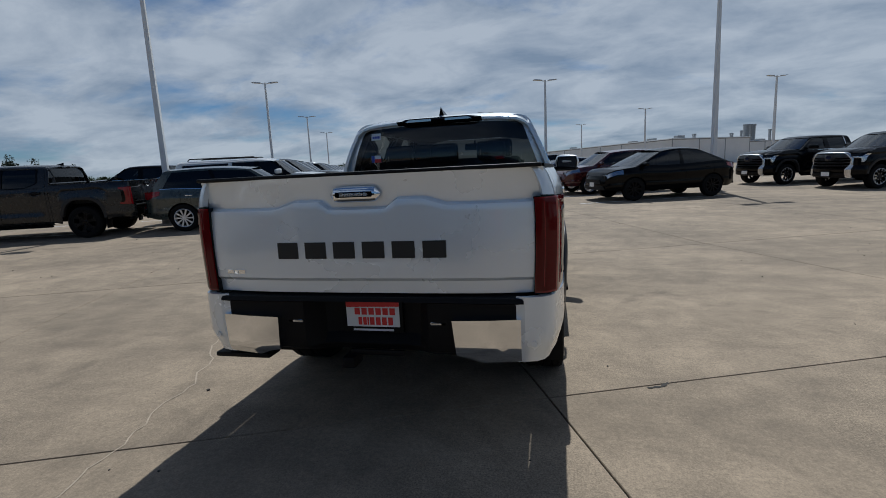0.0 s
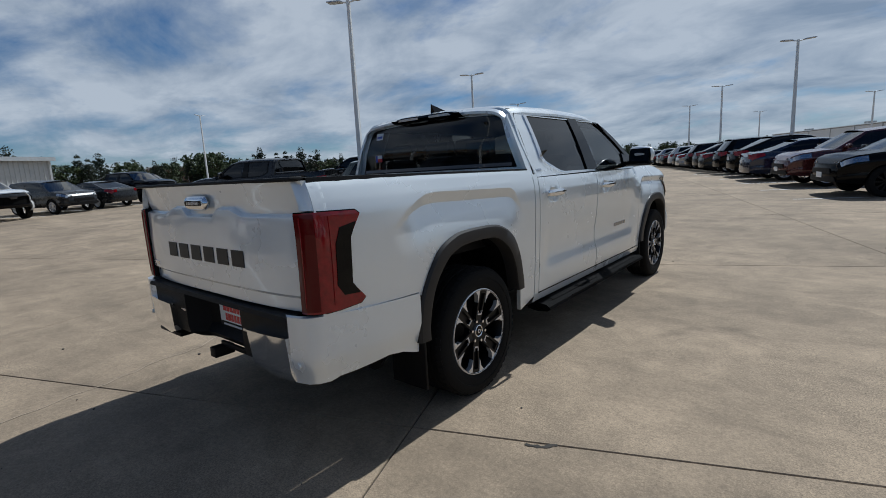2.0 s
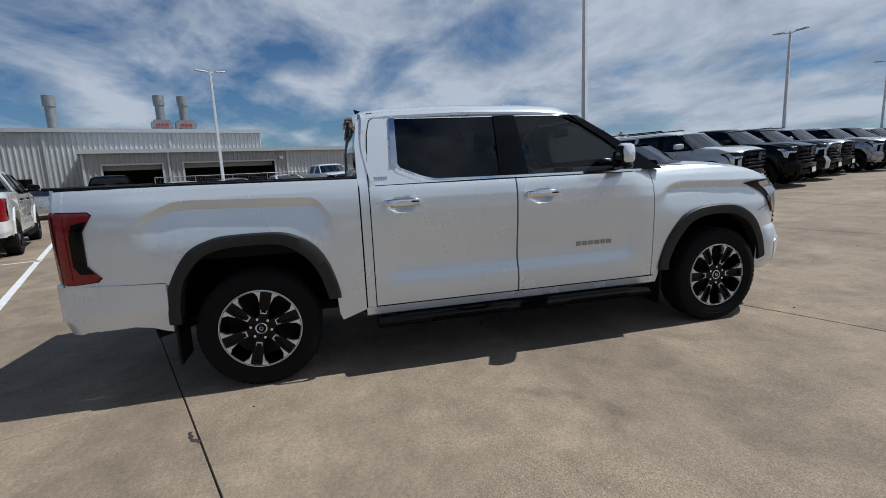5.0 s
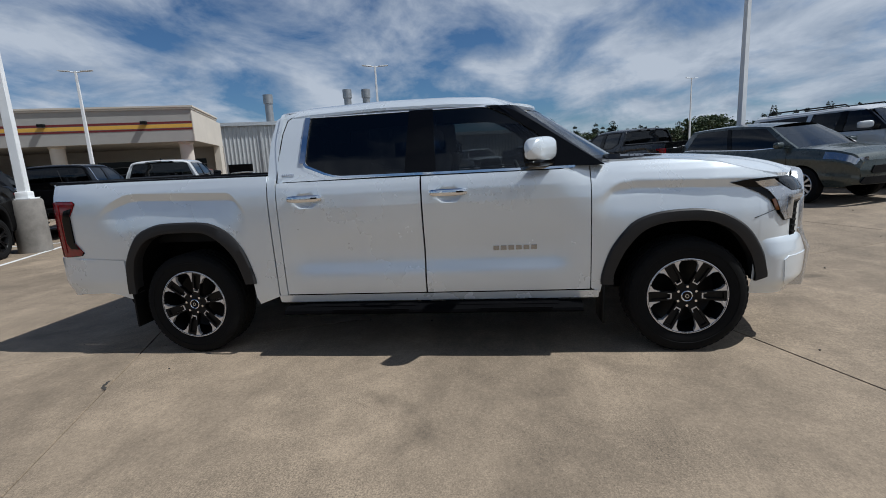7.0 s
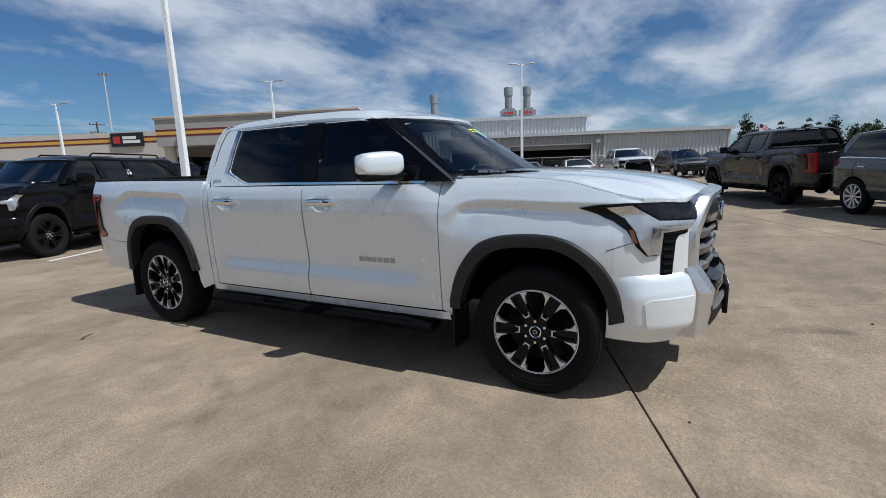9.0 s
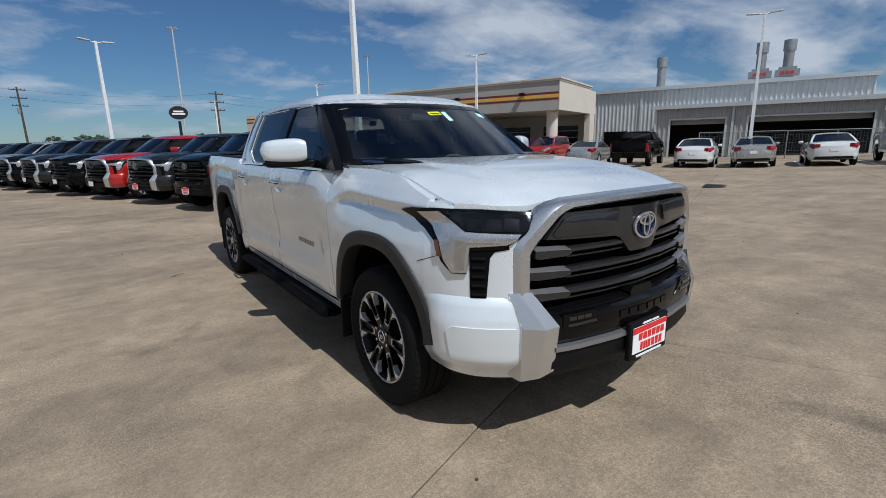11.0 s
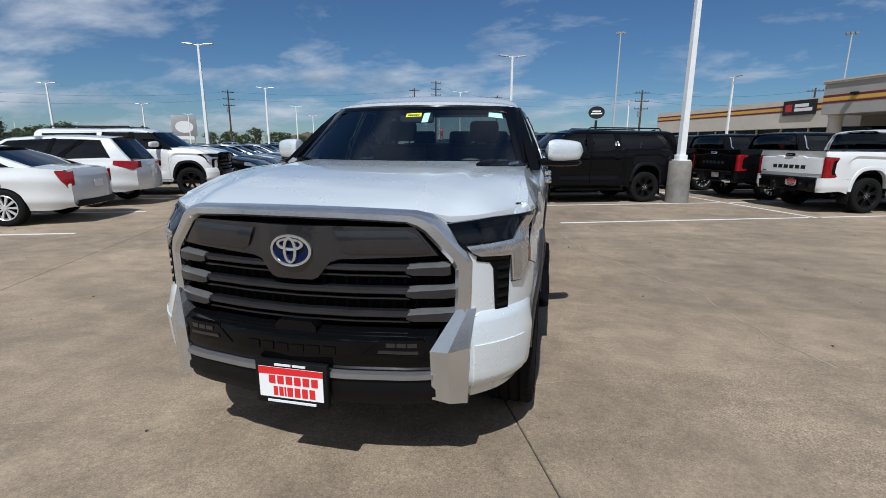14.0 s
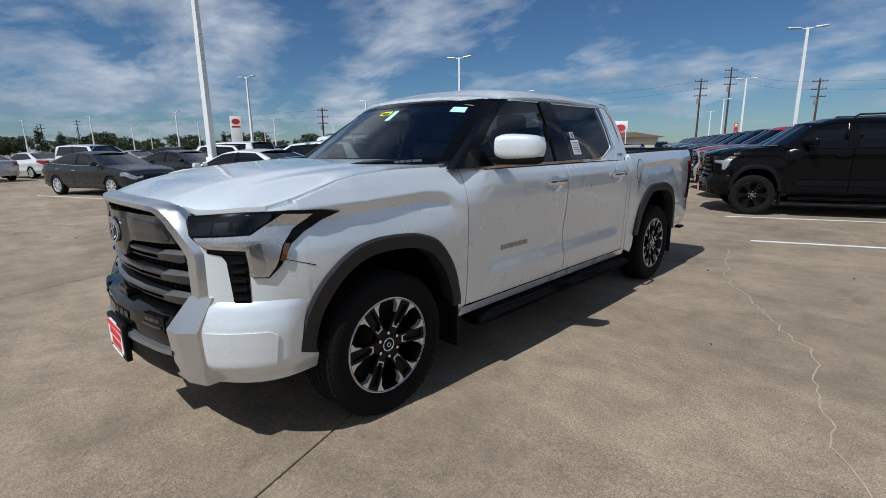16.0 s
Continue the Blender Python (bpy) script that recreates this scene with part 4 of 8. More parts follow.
        b = bmesh.new()
        plate2d(b, dense([(0.150, 0.640), (0.185, 0.662), (0.452, 0.662), (0.446, 0.440), (0.215, 0.452), (0.170, 0.485)], 0.03), lambda s, z, off: corner(s, z, 0.006 + off), 0.012, step=0.03)
        part("bumper_pad", b, paint, fb)
        # silver wing at the end of the bumper: an upper facet and a flank
        b = bmesh.new()
        W = lambda x, z, out: Vector((sx * x, front_y(x, 0.8) + out, z))
        pts = [W(0.745, 0.815, 0.010), W(0.716, 0.819, 0.022), W(0.672, 0.825, 0.030),
               W(0.732, 0.665, 0.078), W(0.652, 0.660, 0.092), W(0.580, 0.668, 0.076),
               W(0.725, 0.400, 0.056), W(0.655, 0.415, 0.064), W(0.585, 0.440, 0.055)]
        v = [b.verts.new(p) for p in pts]
        back_v = [b.verts.new(p - Vector((0, 0.09, 0))) for p in pts]
        for q in ((0, 1, 4, 3), (1, 2, 5, 4), (3, 4, 7, 6), (4, 5, 8, 7)):
            b.faces.new([v[i] for i in q])
        for i, j in ((0, 1), (1, 2), (2, 5), (5, 8), (8, 7), (7, 6), (6, 3), (3, 0)):
            b.faces.new((v[i], v[j], back_v[j], back_v[i]))
        part("bumper_wing", b, bright, root, "satin silver bumper wing", 12)
        # fog lamp
        b = bmesh.new()
        plate2d(b, [(0.30, 0.645), (0.555, 0.640), (0.555, 0.715), (0.38, 0.715)], lambda a, c, off: (sx * a, front_y(a) + 0.068 + off, c), 0.03, step=0.06)
        fog = part("fog_lamp", b, GLOSSB, root)
        b = bmesh.new()
        plate2d(b, [(0.37, 0.658), (0.535, 0.655), (0.535, 0.668), (0.375, 0.671)], lambda a, c, off: (sx * a, front_y(a) + 0.074 + off, c), 0.01, step=0.06)
        for q in range(3):
            plate2d(b, [(0.405 + 0.043 * q, 0.684), (0.443 + 0.043 * q, 0.684), (0.443 + 0.043 * q, 0.702), (0.405 + 0.043 * q, 0.702)], lambda a, c, off: (sx * a, front_y(a) + 0.072 + off, c), 0.01, step=0.06)
        part("fog_lens", b, GUN, fog)
        # tail light on the rear corner
        def rear(s, z, off):
            """s < 0 runs forward along the side from y = -2.93, s > 0 across the tail."""
            if s < 0:
                y = -2.93 - s
                return (sx * (side_x(y, z) + off), y, z)
            xs = side_x(-2.93, z)
            k = smooth01(s / 0.05)
            return (sx * (xs - s * (0.35 + 0.65 * k) + off * (1 - k)), -2.93 - 0.062 * math.sin(min(1.0, s / 0.06) * math.pi / 2) - off * k, z)
        b = bmesh.new()
        shape = [(0.098, 1.252), (0.02, 1.256), (-0.165, 1.250), (-0.187, 1.232), (-0.125, 1.13), (-0.12, 0.925), (-0.190, 0.845), (-0.165, 0.822), (-0.06, 0.812), (0.098, 0.808)]
        plate2d(b, dense(shape, 0.03), lambda s, z, off: rear(s, z, off + 0.008), 0.03, step=0.022)
        tail = part("tail_light", b, LAMPRED, root, "red tail light with a black inset")
        b = bmesh.new()
        plate2d(b, dense([(-0.04 + (s + 0.04) * 1.035, 1.032 + (z - 1.032) * 1.022) for s, z in shape], 0.03), lambda s, z, off: rear(s, z, off + 0.003), 0.03, step=0.022)
        part("tail_light_surround", b, GLOSSB, tail)
        b = bmesh.new()
        plate2d(b, dense([(-0.160, 1.200), (-0.075, 1.182), (-0.050, 1.11), (-0.046, 0.925), (-0.078, 0.876), (-0.160, 0.872), (-0.121, 0.925), (-0.126, 1.13)], 0.03), lambda s, z, off: rear(s, z, off + 0.012), 0.01, step=0.022)
        part("tail_light_inset", b, GLOSSB, tail)
        if hero:
            b = bmesh.new()
            plate2d(b, dense([(0.020, 0.820), (0.096, 0.815), (0.096, 1.246), (0.020, 1.249)], 0.03), lambda s, z, off: rear(s, z, off + 0.0105), 0.006, step=0.022)
            part("tail_light_core", b, LAMPDK, tail)
            b = bmesh.new()
            for s0 in (-0.030, 0.055):
                plate2d(b, dense([(s0, 0.84), (s0 + 0.004, 0.84), (s0 + 0.004, 1.235), (s0, 1.235)], 0.05), lambda s, z, off: rear(s, z, off + 0.0125), 0.004, step=0.022)
            part("tail_light_rib", b, LAMPRED, tail)
        # corner of the bed over the lamp, beside the gate
        if not suv:
            b = bmesh.new()
            thick_grid(b, [[rear(s, z, 0.0) for z in spread(1.264, 1.386, 5)] for s in (-0.035, -0.02, -0.005, 0.008, 0.020, 0.034, 0.050, 0.058)], lambda c: (-sx * 0.01, 0.03, 0))
            part("bed_corner", b, paint, root)
        # rear bumper corner
        b = bmesh.new()
        rows = []
        def rc(y, z):
            x = side_x(max(y, -2.93), 0.75) + 0.004
            t = smooth01((0.60 - z) / 0.16)
            return (sx * (x - 0.02 * t), y, z)
        plan = [(-2.385, 0.0), (-2.42, 0.0), (-2.5, 0.0), (-2.6, 0.002), (-2.7, 0.004), (-2.8, 0.004), (-2.88, -0.004), (-2.95, -0.014), (-3.0, -0.035), (-3.03, -0.07), (-3.045, -0.12), (-3.05, -0.155)]
        for y, dx in plan:
            zl = lerp_table([(-3.06, 0.475), (-2.95, 0.475), (-2.88, 0.49), (-2.55, 0.505), (-2.44, 0.46), (-2.38, 0.445)], y)
            zt = lerp_table([(-3.06, 0.800), (-2.95, 0.798), (-2.38, 0.775)], y)
            rows.append([(sx * (side_x(max(y, -2.9), 0.78) + 0.006 + dx - 0.035 * smooth01((0.62 - z) / 0.16)), y + 0.03 * smooth01((0.60 - z) / 0.15) * (1 if y < -2.9 else 0), z) for z in spread(zl, zt, 12)])
        thick_grid(b, rows, lambda c: (-sx * 0.04, 0.02, 0))
        part("rear_bumper_corner", b, paint, root)
        b = bmesh.new()
        plate2d(b, [(0.46, 0.685), (0.785, 0.695), (0.785, 0.48), (0.60, 0.468), (0.54, 0.492), (0.475, 0.505)], lambda a, c, off: (sx * a, -3.070 + 0.012 * smooth01((a - 0.6) / 0.2) + 0.07 * (0.695 - c) + 0.02 * smooth01((0.52 - c) / 0.05) - off, c), 0.06, step=0.03)
        part("bumper_plate", b, chrome, root, "polished bumper face")
        b = bmesh.new()
        box(b, (0.085, 0.02, 0.022), (sx * 0.385, -3.02, 0.655), 0.006)
        part("bumper_lamp", b, LAMPCLR, root)
        # hood scoop
        b = bmesh.new()
        rows = []
        for k in range(9):
            t = k / 8
            y = 1.36 + 0.42 * t
            w = 0.135 * (1 - t) ** 0.8 + 0.012
            h = 0.024 * (1 - t) + 0.004
            cx = 0.735 - 0.12 * t
            rows.append([(sx * (cx - w), y, hood_z(cx - w, y) + 0.002), (sx * (cx - w * 0.7), y, hood_z(cx, y) + h), (sx * (cx + w * 0.6), y - 0.02, hood_z(cx, y) + h * 0.9), (sx * (cx + w), y - 0.03, hood_z(cx + w, y) - 0.004)])
        vs = grid(b, rows)
        b.faces.new(vs[0])
        part("hood_vent", b, GLOSSB, root, "gloss black hood vent")
        b = bmesh.new()
        bars(b, lambda a, c, off: (sx * (0.845 - 0.12 * (a - 1.36) / 0.42 + off - c * 0.3), a, hood_z(0.84, a) + 0.012 + c), 1.42, 1.60, 0.0, 0.013, [2, 1, 1, 1], 0.15, 0.003)
        part("badge", b, HANDLE, root)
        # parking sensors
        b = bmesh.new()
        plate2d(b, oval(0.845, 0.575, 0.014, 0.014, 12), lambda a, c, off: (sx * a, -3.047 - off, c), 0.01)
        part("sensor", b, paint, root)

    def hood_z(x, y):
        edge = lerp_table([(1.2, 1.372), (1.45, 1.370), (1.7, 1.362), (2.0, 1.345), (2.2, 1.328), (2.4, 1.302), (2.55, 1.276), (2.66, 1.250), (2.75, 1.226)], y)
        a = abs(x)
        ridge = lerp_table([(1.4, 0.60), (2.75, 0.43)], y)
        return edge + 0.016 * (1 - smooth01((a - ridge) / 0.13)) - 0.022 * smooth01((a - 0.78) / 0.14) ** 2 + 0.012 * (1 - (a / 0.9) ** 2)

    both(one_side)

    # hood: flat on top, rolling down over the lamps
    bm = bmesh.new()
    rows = []
    tip = lambda a: lerp_table([(0.0, 1.243), (0.50, 1.234), (0.56, 1.222), (0.62, 1.203), (0.75, 1.203), (0.875, 1.216)], a)
    for k in range(33):
        t = 1 - (1 - k / 32) ** 1.5
        row = []
        for x in spread(-0.875, 0.875, 56):
            a = abs(x)
            y0 = 1.60 - 0.40 * x * x
            y1 = front_y(x, 1.25) + 0.01 + 0.028 * (1 - smooth01((a - 0.52) / 0.12)) if a < 0.70 else lerp_table([(0.70, front_y(0.70, 1.25) + 0.01), (0.80, 2.515), (0.875, 2.43)], a)
            y = y0 + (y1 - y0) * t
            u = max(0.0, (t - 0.30) / 0.70)
            z = hood_z(x, y) - (hood_z(x, y1) - tip(a)) * (0.55 * u ** 3 + 0.45 * u ** 9)
            beside = lerp_table([(1.2, 1.366), (1.7, 1.350), (1.9, 1.335), (2.05, 1.314), (2.2, 1.271), (2.3, 1.242), (2.43, 1.216)], y)
            row.append((x, y, z + (beside - z) * smooth01((a - 0.66) / 0.215) ** 1.5))
        rows.append(row)
    thick_grid(bm, rows, lambda c: (0, 0, -0.025))
    part("hood", bm, paint, root, "smooth hood with a raised centre")
    bm = bmesh.new()
    grid(bm, [[(x, 1.66 - 0.40 * x * x, hood_z(x, 1.6) - 0.012), (x, 1.52 - 0.40 * x * x, 1.375)] for x in spread(-0.88, 0.88, 16)])
    grid(bm, [[(x, 1.62 - 0.42 * x * x, 1.30), (x, 1.50 - 0.42 * x * x, 1.385)] for x in spread(-0.9, 0.9, 16)])
    part("cowl", bm, PLASTIC, root)
    # windshield
    bm = bmesh.new()
    rows = []
    for z in spread(1.375, 1.79, 10):
        w = lerp_table([(1.375, 0.86), (1.80, 0.69)], z)
        rows.append([(x, shield_y(x, z), z) for x in spread(-w, w, 20)])
    grid(bm, rows)
    part("windshield", bm, SHIELD if hero else CARSHIELD, root, "clear windshield" if hero else "")
    bm = bmesh.new()
    for sx in (-1, 1):
        grid(bm, [[(sx * (lerp_table([(1.36, 0.865), (1.82, 0.685)], z) + e), shield_y(lerp_table([(1.36, 0.865), (1.82, 0.685)], z) + e, z) - q, z) for e, q in ((-0.055, -0.006), (0.03, -0.004), (0.075, 0.06))] for z in spread(1.345, 1.785, 10)])
    grid(bm, [[(x, shield_y(x, z) + 0.004, z) for x in spread(-0.69, 0.69, 14)] for z in (1.755, 1.775, 1.79)])
    grid(bm, [[(x, shield_y(x, z) + 0.004, z) for x in spread(-0.84, 0.84, 14)] for z in (1.37, 1.395)])
    part("windshield_frame", bm, GLOSSB, root)
    # roof
    bm = bmesh.new()
    rows = []
    back = -1.115 if not suv else -2.84
    for k in range(29):
        t = k / 28
        row = []
        for q in [-1, -0.985, -0.96, -0.93, -0.88, -0.8, -0.7, -0.55, -0.4, -0.2, 0, 0.2, 0.4, 0.55, 0.7, 0.8, 0.88, 0.93, 0.96, 0.985, 1]:
            x = 0.752 * q
            y1 = shield_y(x * 0.95, 1.79) + 0.004
            y = back + (y1 - back) * t
            yy = y if not suv else max(y, -0.9)
            z = roof_z(0, yy) - 0.030 * q * q - 0.060 * abs(q) ** 13
            end = smooth01((t - 0.86) / 0.14)
            z = z * (1 - end) + (1.812 - 0.020 * abs(q) ** 6) * end - 0.022 * smooth01((0.035 - t) / 0.035)
            row.append((x * (1 - 0.05 * end), y, z))
        rows.append(row)
    thick_grid(bm, rows, lambda c: (0, 0, -0.02))
    roof = part("roof", bm, paint, root)
    for sx in (-1, 1):
        bm = bmesh.new()
        tube(bm, [(sx * 0.705, y, roof_z(0, max(y, -0.9)) - 0.064) for y in spread(back + 0.10, 0.18, 10)], 0.005, 6)
        part("roof_seam", bm, GAP, roof)
    bm = bmesh.new()
    yb = back + 0.16
    vs = [(0.035, yb - 0.08, 1.872), (-0.015, yb - 0.08, 1.872), (0.01, yb - 0.10, 1.952), (0.01, yb - 0.075, 1.942), (0.03, yb + 0.12, 1.890), (-0.01, yb + 0.12, 1.890)]
    vv = [bm.verts.new(p) for p in vs]
    for q in ((0, 1, 2), (0, 2, 3, 4), (1, 5, 3, 2), (4, 3, 5)):
        bm.faces.new([vv[i] for i in q])
    part("antenna", bm, GLOSSB, roof)

    # nose: grille surround in three rails
    bm = bmesh.new()
    o = [(0.735, 0.80), (0.738, 1.02), (0.715, 1.07), (0.60, 1.198), (0.56, 1.220), (0.50, 1.235), (0.25, 1.244), (0.0, 1.247)]
    mid = [(0.708, 0.80), (0.711, 1.012), (0.690, 1.058), (0.578, 1.181), (0.543, 1.204), (0.49, 1.219), (0.25, 1.229), (0.0, 1.232)]
    inn = [(0.662, 0.80), (0.662, 0.990), (0.646, 1.026), (0.538, 1.148), (0.508, 1.170), (0.47, 1.185), (0.25, 1.196), (0.0, 1.199)]
    full = lambda l: l + [(-x, z) for x, z in l[-2::-1]]
    o, mid, inn = full(o), full(mid), full(inn)
    fr = lambda p, off: (p[0], front_y(p[0], min(p[1], 1.1)) + off, p[1])
    tween = [(p[0] * 0.45 + q[0] * 0.55, p[1] * 0.45 + q[1] * 0.55) for p, q in zip(o, mid)]
    grid(bm, [[fr(p, -0.056) for p in o], [fr(p, -0.020) for p in o], [fr(p, 0.012) for p in tween], [fr(p, 0.024) for p in mid], [fr((p[0] * 0.35 + q[0] * 0.65, p[1] * 0.35 + q[1] * 0.65), 0.026) for p, q in zip(mid, inn)], [fr(p, 0.004) for p in inn], [fr(p, -0.04) for p in inn]])
    part("grille_surround", bm, bright, root, "satin silver grille frame" if not black_trim else "black grille frame", 20)
    bm = bmesh.new()
    hole = [(0.69, 0.66), (0.69, 1.0), (0.67, 1.045), (0.555, 1.168), (0.48, 1.20), (0.25, 1.21)]
    hole = hole + [(-x, z) for x, z in hole[::-1]]
    plate2d(bm, dense(hole, 0.08), lambda a, c, off: (a, front_y(a) - 0.07 + off, c), 0.02, step=0.06)
    grille = part("grille", bm, GAP, root, "black grille with dark horizontal bars")
    bm = bmesh.new()
    gp = [(0.505, 1.172), (0.595, 1.055), (0.20, 1.035), (0.155, 1.02), (0.105, 0.955), (0.08, 0.945)]
    pod = lambda a, c: front_y(a) - 0.05 * max(0.0, c - 1.08) - 0.10 * max(0.0, 1.02 - c) + 0.016 * smooth01((0.17 - abs(a)) / 0.07)
    plate2d(bm, dense(gp + [(-x, z) for x, z in gp[::-1]], 0.06), lambda a, c, off: (a, pod(a, c) + off, c), 0.04, step=0.03)
    part("grille_panel", bm, grill, grille, "gunmetal upper grille panel")
    for sx in (-1, 1):
        bm = bmesh.new()
        wing = [(sx * 0.185, 1.152), (sx * 0.475, 1.158), (sx * 0.515, 1.145), (sx * 0.568, 1.078), (sx * 0.55, 1.066), (sx * 0.25, 1.060), (sx * 0.215, 1.072)]
        plate2d(bm, dense(wing, 0.04), lambda a, c, off: (a, front_y(a) + 0.010 - 2.4 * (c - 1.105) ** 2 + off, c), 0.03, step=0.025)
        part("grille_inset", bm, grill, grille, "swept gunmetal blade beside the emblem")
    for k, z in enumerate((1.000, 0.902, 0.800)):
        bm = bmesh.new()
        half = (0.615, 0.635, 0.635)[k]
        for zz, h, d in ((z, 0.026, 0.0), (z - 0.034, 0.012, -0.01)):
            rows = []
            for x in spread(-0.48, 0.48, 16):
                y = front_y(x) + d
                rows.append([(x, y - 0.05, zz + h / 2), (x, y - 0.014, zz + h / 2), (x, y, zz + h / 2 - 0.35 * h), (x, y, zz - h / 2 + 0.004), (x, y - 0.004, zz - h / 2), (x, y - 0.05, zz - h / 2)])
            grid(bm, rows)
        part("grille_bar", bm, GUN, grille)
        for sx in (-1, 1):
            bm = bmesh.new()
            plate2d(bm, dense([(sx * 0.47, z - 0.018), (sx * 0.50, z - 0.026), (sx * half, z - 0.030), (sx * (half + 0.03), z - 0.028), (sx * (half + 0.03), z + 0.006), (sx * half, z + 0.008), (sx * 0.50, z + 0.003), (sx * 0.47, z)], 0.05), lambda a, c, off: (a, front_y(a) + 0.008 + off, c), 0.05, step=0.06)
            ends = spread(0.475, half + 0.028, 4)
            end = part("grille_bar_end", bm, GUN, grille)
            # top of the bar end: caught light painted as a paler metal
            if hero:
                bm = bmesh.new()
                thick_grid(bm, [[(sx * e, front_y(e) + 0.0075 - 0.036 * q, z + 0.003 + 0.006 * smooth01((e - 0.47) / 0.06) + 0.013 * q) for q in (0, 0.5, 1)] for e in ends], lambda c: (0, 0, -0.004))
                part("bar_end_facet", bm, BARTOP, end, "top facet of the bar end, its lit look put into the colour")
    bm = bmesh.new()
    for z in (0.955, 0.853, 0.745, 0.715):
        rows = [[(x, front_y(x) - 0.045, z + 0.006), (x, front_y(x) - 0.035, z), (x, front_y(x) - 0.045, z - 0.006)] for x in spread(-0.60, 0.60, 16)]
        grid(bm, rows)
    for k in range(23):
        x = -0.55 + 0.05 * k
        grid(bm, [[(x - 0.004, front_y(x) - 0.06, z), (x + 0.004, front_y(x) - 0.05, z)] for z in spread(0.68, 1.04, 2)])
    part("grille_mesh", bm, PLASTIC, grille)
    # emblem: plain ovals
    bm = bmesh.new()
    em = lambda a, c, off: (a, 2.857 + off - 0.012 * (a / 0.1) ** 2, c)
    plate2d(bm, oval(0, 1.07, 0.088, 0.064, 40), lambda a, c, off: em(a, c, off - 0.006), 0.04)
    emblem = part("emblem", bm, EMBBLUE, root, "blue and chrome oval emblem")
    bm = bmesh.new()
    for outer, inner in ((oval(0, 1.07, 0.092, 0.067, 40), [oval(0, 1.07, 0.081, 0.057, 40)]), (oval(0, 1.072, 0.030, 0.056, 30), [oval(0, 1.070, 0.018, 0.046, 30)]), (oval(0, 1.096, 0.060, 0.026, 30), [oval(0, 1.097, 0.047, 0.016, 30)])):
        bm = bmesh.new()
        plate2d(bm, outer, lambda a, c, off: em(a, c, off), 0.01, inner)
        part("emblem_ring", bm, SILVER, emblem)
    # lower bumper
    bm = bmesh.new()
    rows = []
    for x in spread(-0.60, 0.60, 20):
        y = front_y(x)
        w = lerp_table([(0, 0), (0.35, 0.0), (0.58, 0.02)], abs(x))
        rows.append([(x, y - 0.06, 0.735), (x, y + 0.02, 0.725), (x, y + 0.062, 0.70), (x, y + 0.066, 0.605), (x, y + 0.05, 0.575), (x, y + 0.03, 0.565)])
    grid(bm, rows)
    part("bumper_beam", bm, GLOSSB, root, "gloss black bumper beam")
    blocks("badge", GLOSSB, root, "", hero, lambda a, c, off: (-a, front_y(a) + 0.0685 + off, c), -0.22, 0.20, 0.642, 0.675, [1] * 6, 0.22, 0.006)
    bm = bmesh.new()
    rows = []
    for x in spread(-0.59, 0.59, 20):
        y = front_y(x)
        rows.append([(x, y + 0.03, 0.568), (x, y + 0.072, 0.562), (x, y + 0.074, 0.540), (x, y + 0.066, 0.536)])
    grid(bm, rows)
    part("bumper_strip", bm, BARTOP if hero else GUN, root, "grey bumper strip")
    bm = bmesh.new()
    rows = []
    for x in spread(-0.60, 0.60, 20):
        y = front_y(x)
        rows.append([(x, y + 0.06, 0.538), (x, y + 0.062, 0.46), (x, y + 0.03, 0.405), (x, y - 0.2, 0.36)])
    grid(bm, rows)
    part("lower_valance", bm, PLASTIC, root)
    bm = bmesh.new()
    plate2d(bm, [(-0.09, 0.695), (0.09, 0.695), (0.095, 0.74), (0.075, 0.765), (-0.075, 0.765), (-0.095, 0.74)], lambda a, c, off: (a, 2.85 + off, c), 0.06)
    part("radar_cover", bm, GLOSSB, root)
    # plates front and rear
    for yy, z, d in ((2.915, 0.502, 1), (-2.912, 0.660, -1)):
        pm = lambda a, c, off: (a * -d, yy + d * off, z + c)
        bm = bmesh.new()
        box(bm, (0.335, 0.03, 0.20), (0, yy - d * 0.018, z), 0.008)
        holder = part("licence_plate", bm, PLASTIC, root, "dealer plate in a black frame, red and white")
        bm = bmesh.new()
        plate2d(bm, [(-0.148, -0.066), (0.148, -0.066), (0.148, 0.072), (-0.148, 0.072)], pm, 0.003)
        part("plate_face", bm, PLATEW, holder)
        bm = bmesh.new()
        plate2d(bm, [(-0.148, 0.040), (0.148, 0.046), (0.148, 0.072), (-0.148, 0.072)], lambda a, c, off: pm(a, c, off + 0.002), 0.002)
        bars(bm, lambda a, c, off: pm(a, c, off + 0.002), -0.085, 0.115, -0.056, -0.014, [1, 1, 0.4, 1.3, 1.3, 1.3, 1.3], 0.26)
        part("plate_band", bm, PLATER, holder)
        blocks("plate_writing", PLATER, holder, "", hero, lambda a, c, off: pm(a, c, off + 0.003), -0.105, 0.13, 0.000, 0.036, [1] * 6, 0.26)
        blocks("plate_writing", PAPER, holder, "", hero, lambda a, c, off: pm(a, c, off + 0.002), -0.075, 0.075, 0.081, 0.090, [5, 4], 0.1)
        blocks("plate_writing", PAPER, holder, "", hero, lambda a, c, off: pm(a, c, off + 0.002), -0.115, 0.115, -0.088, -0.078, [11], 0.02)

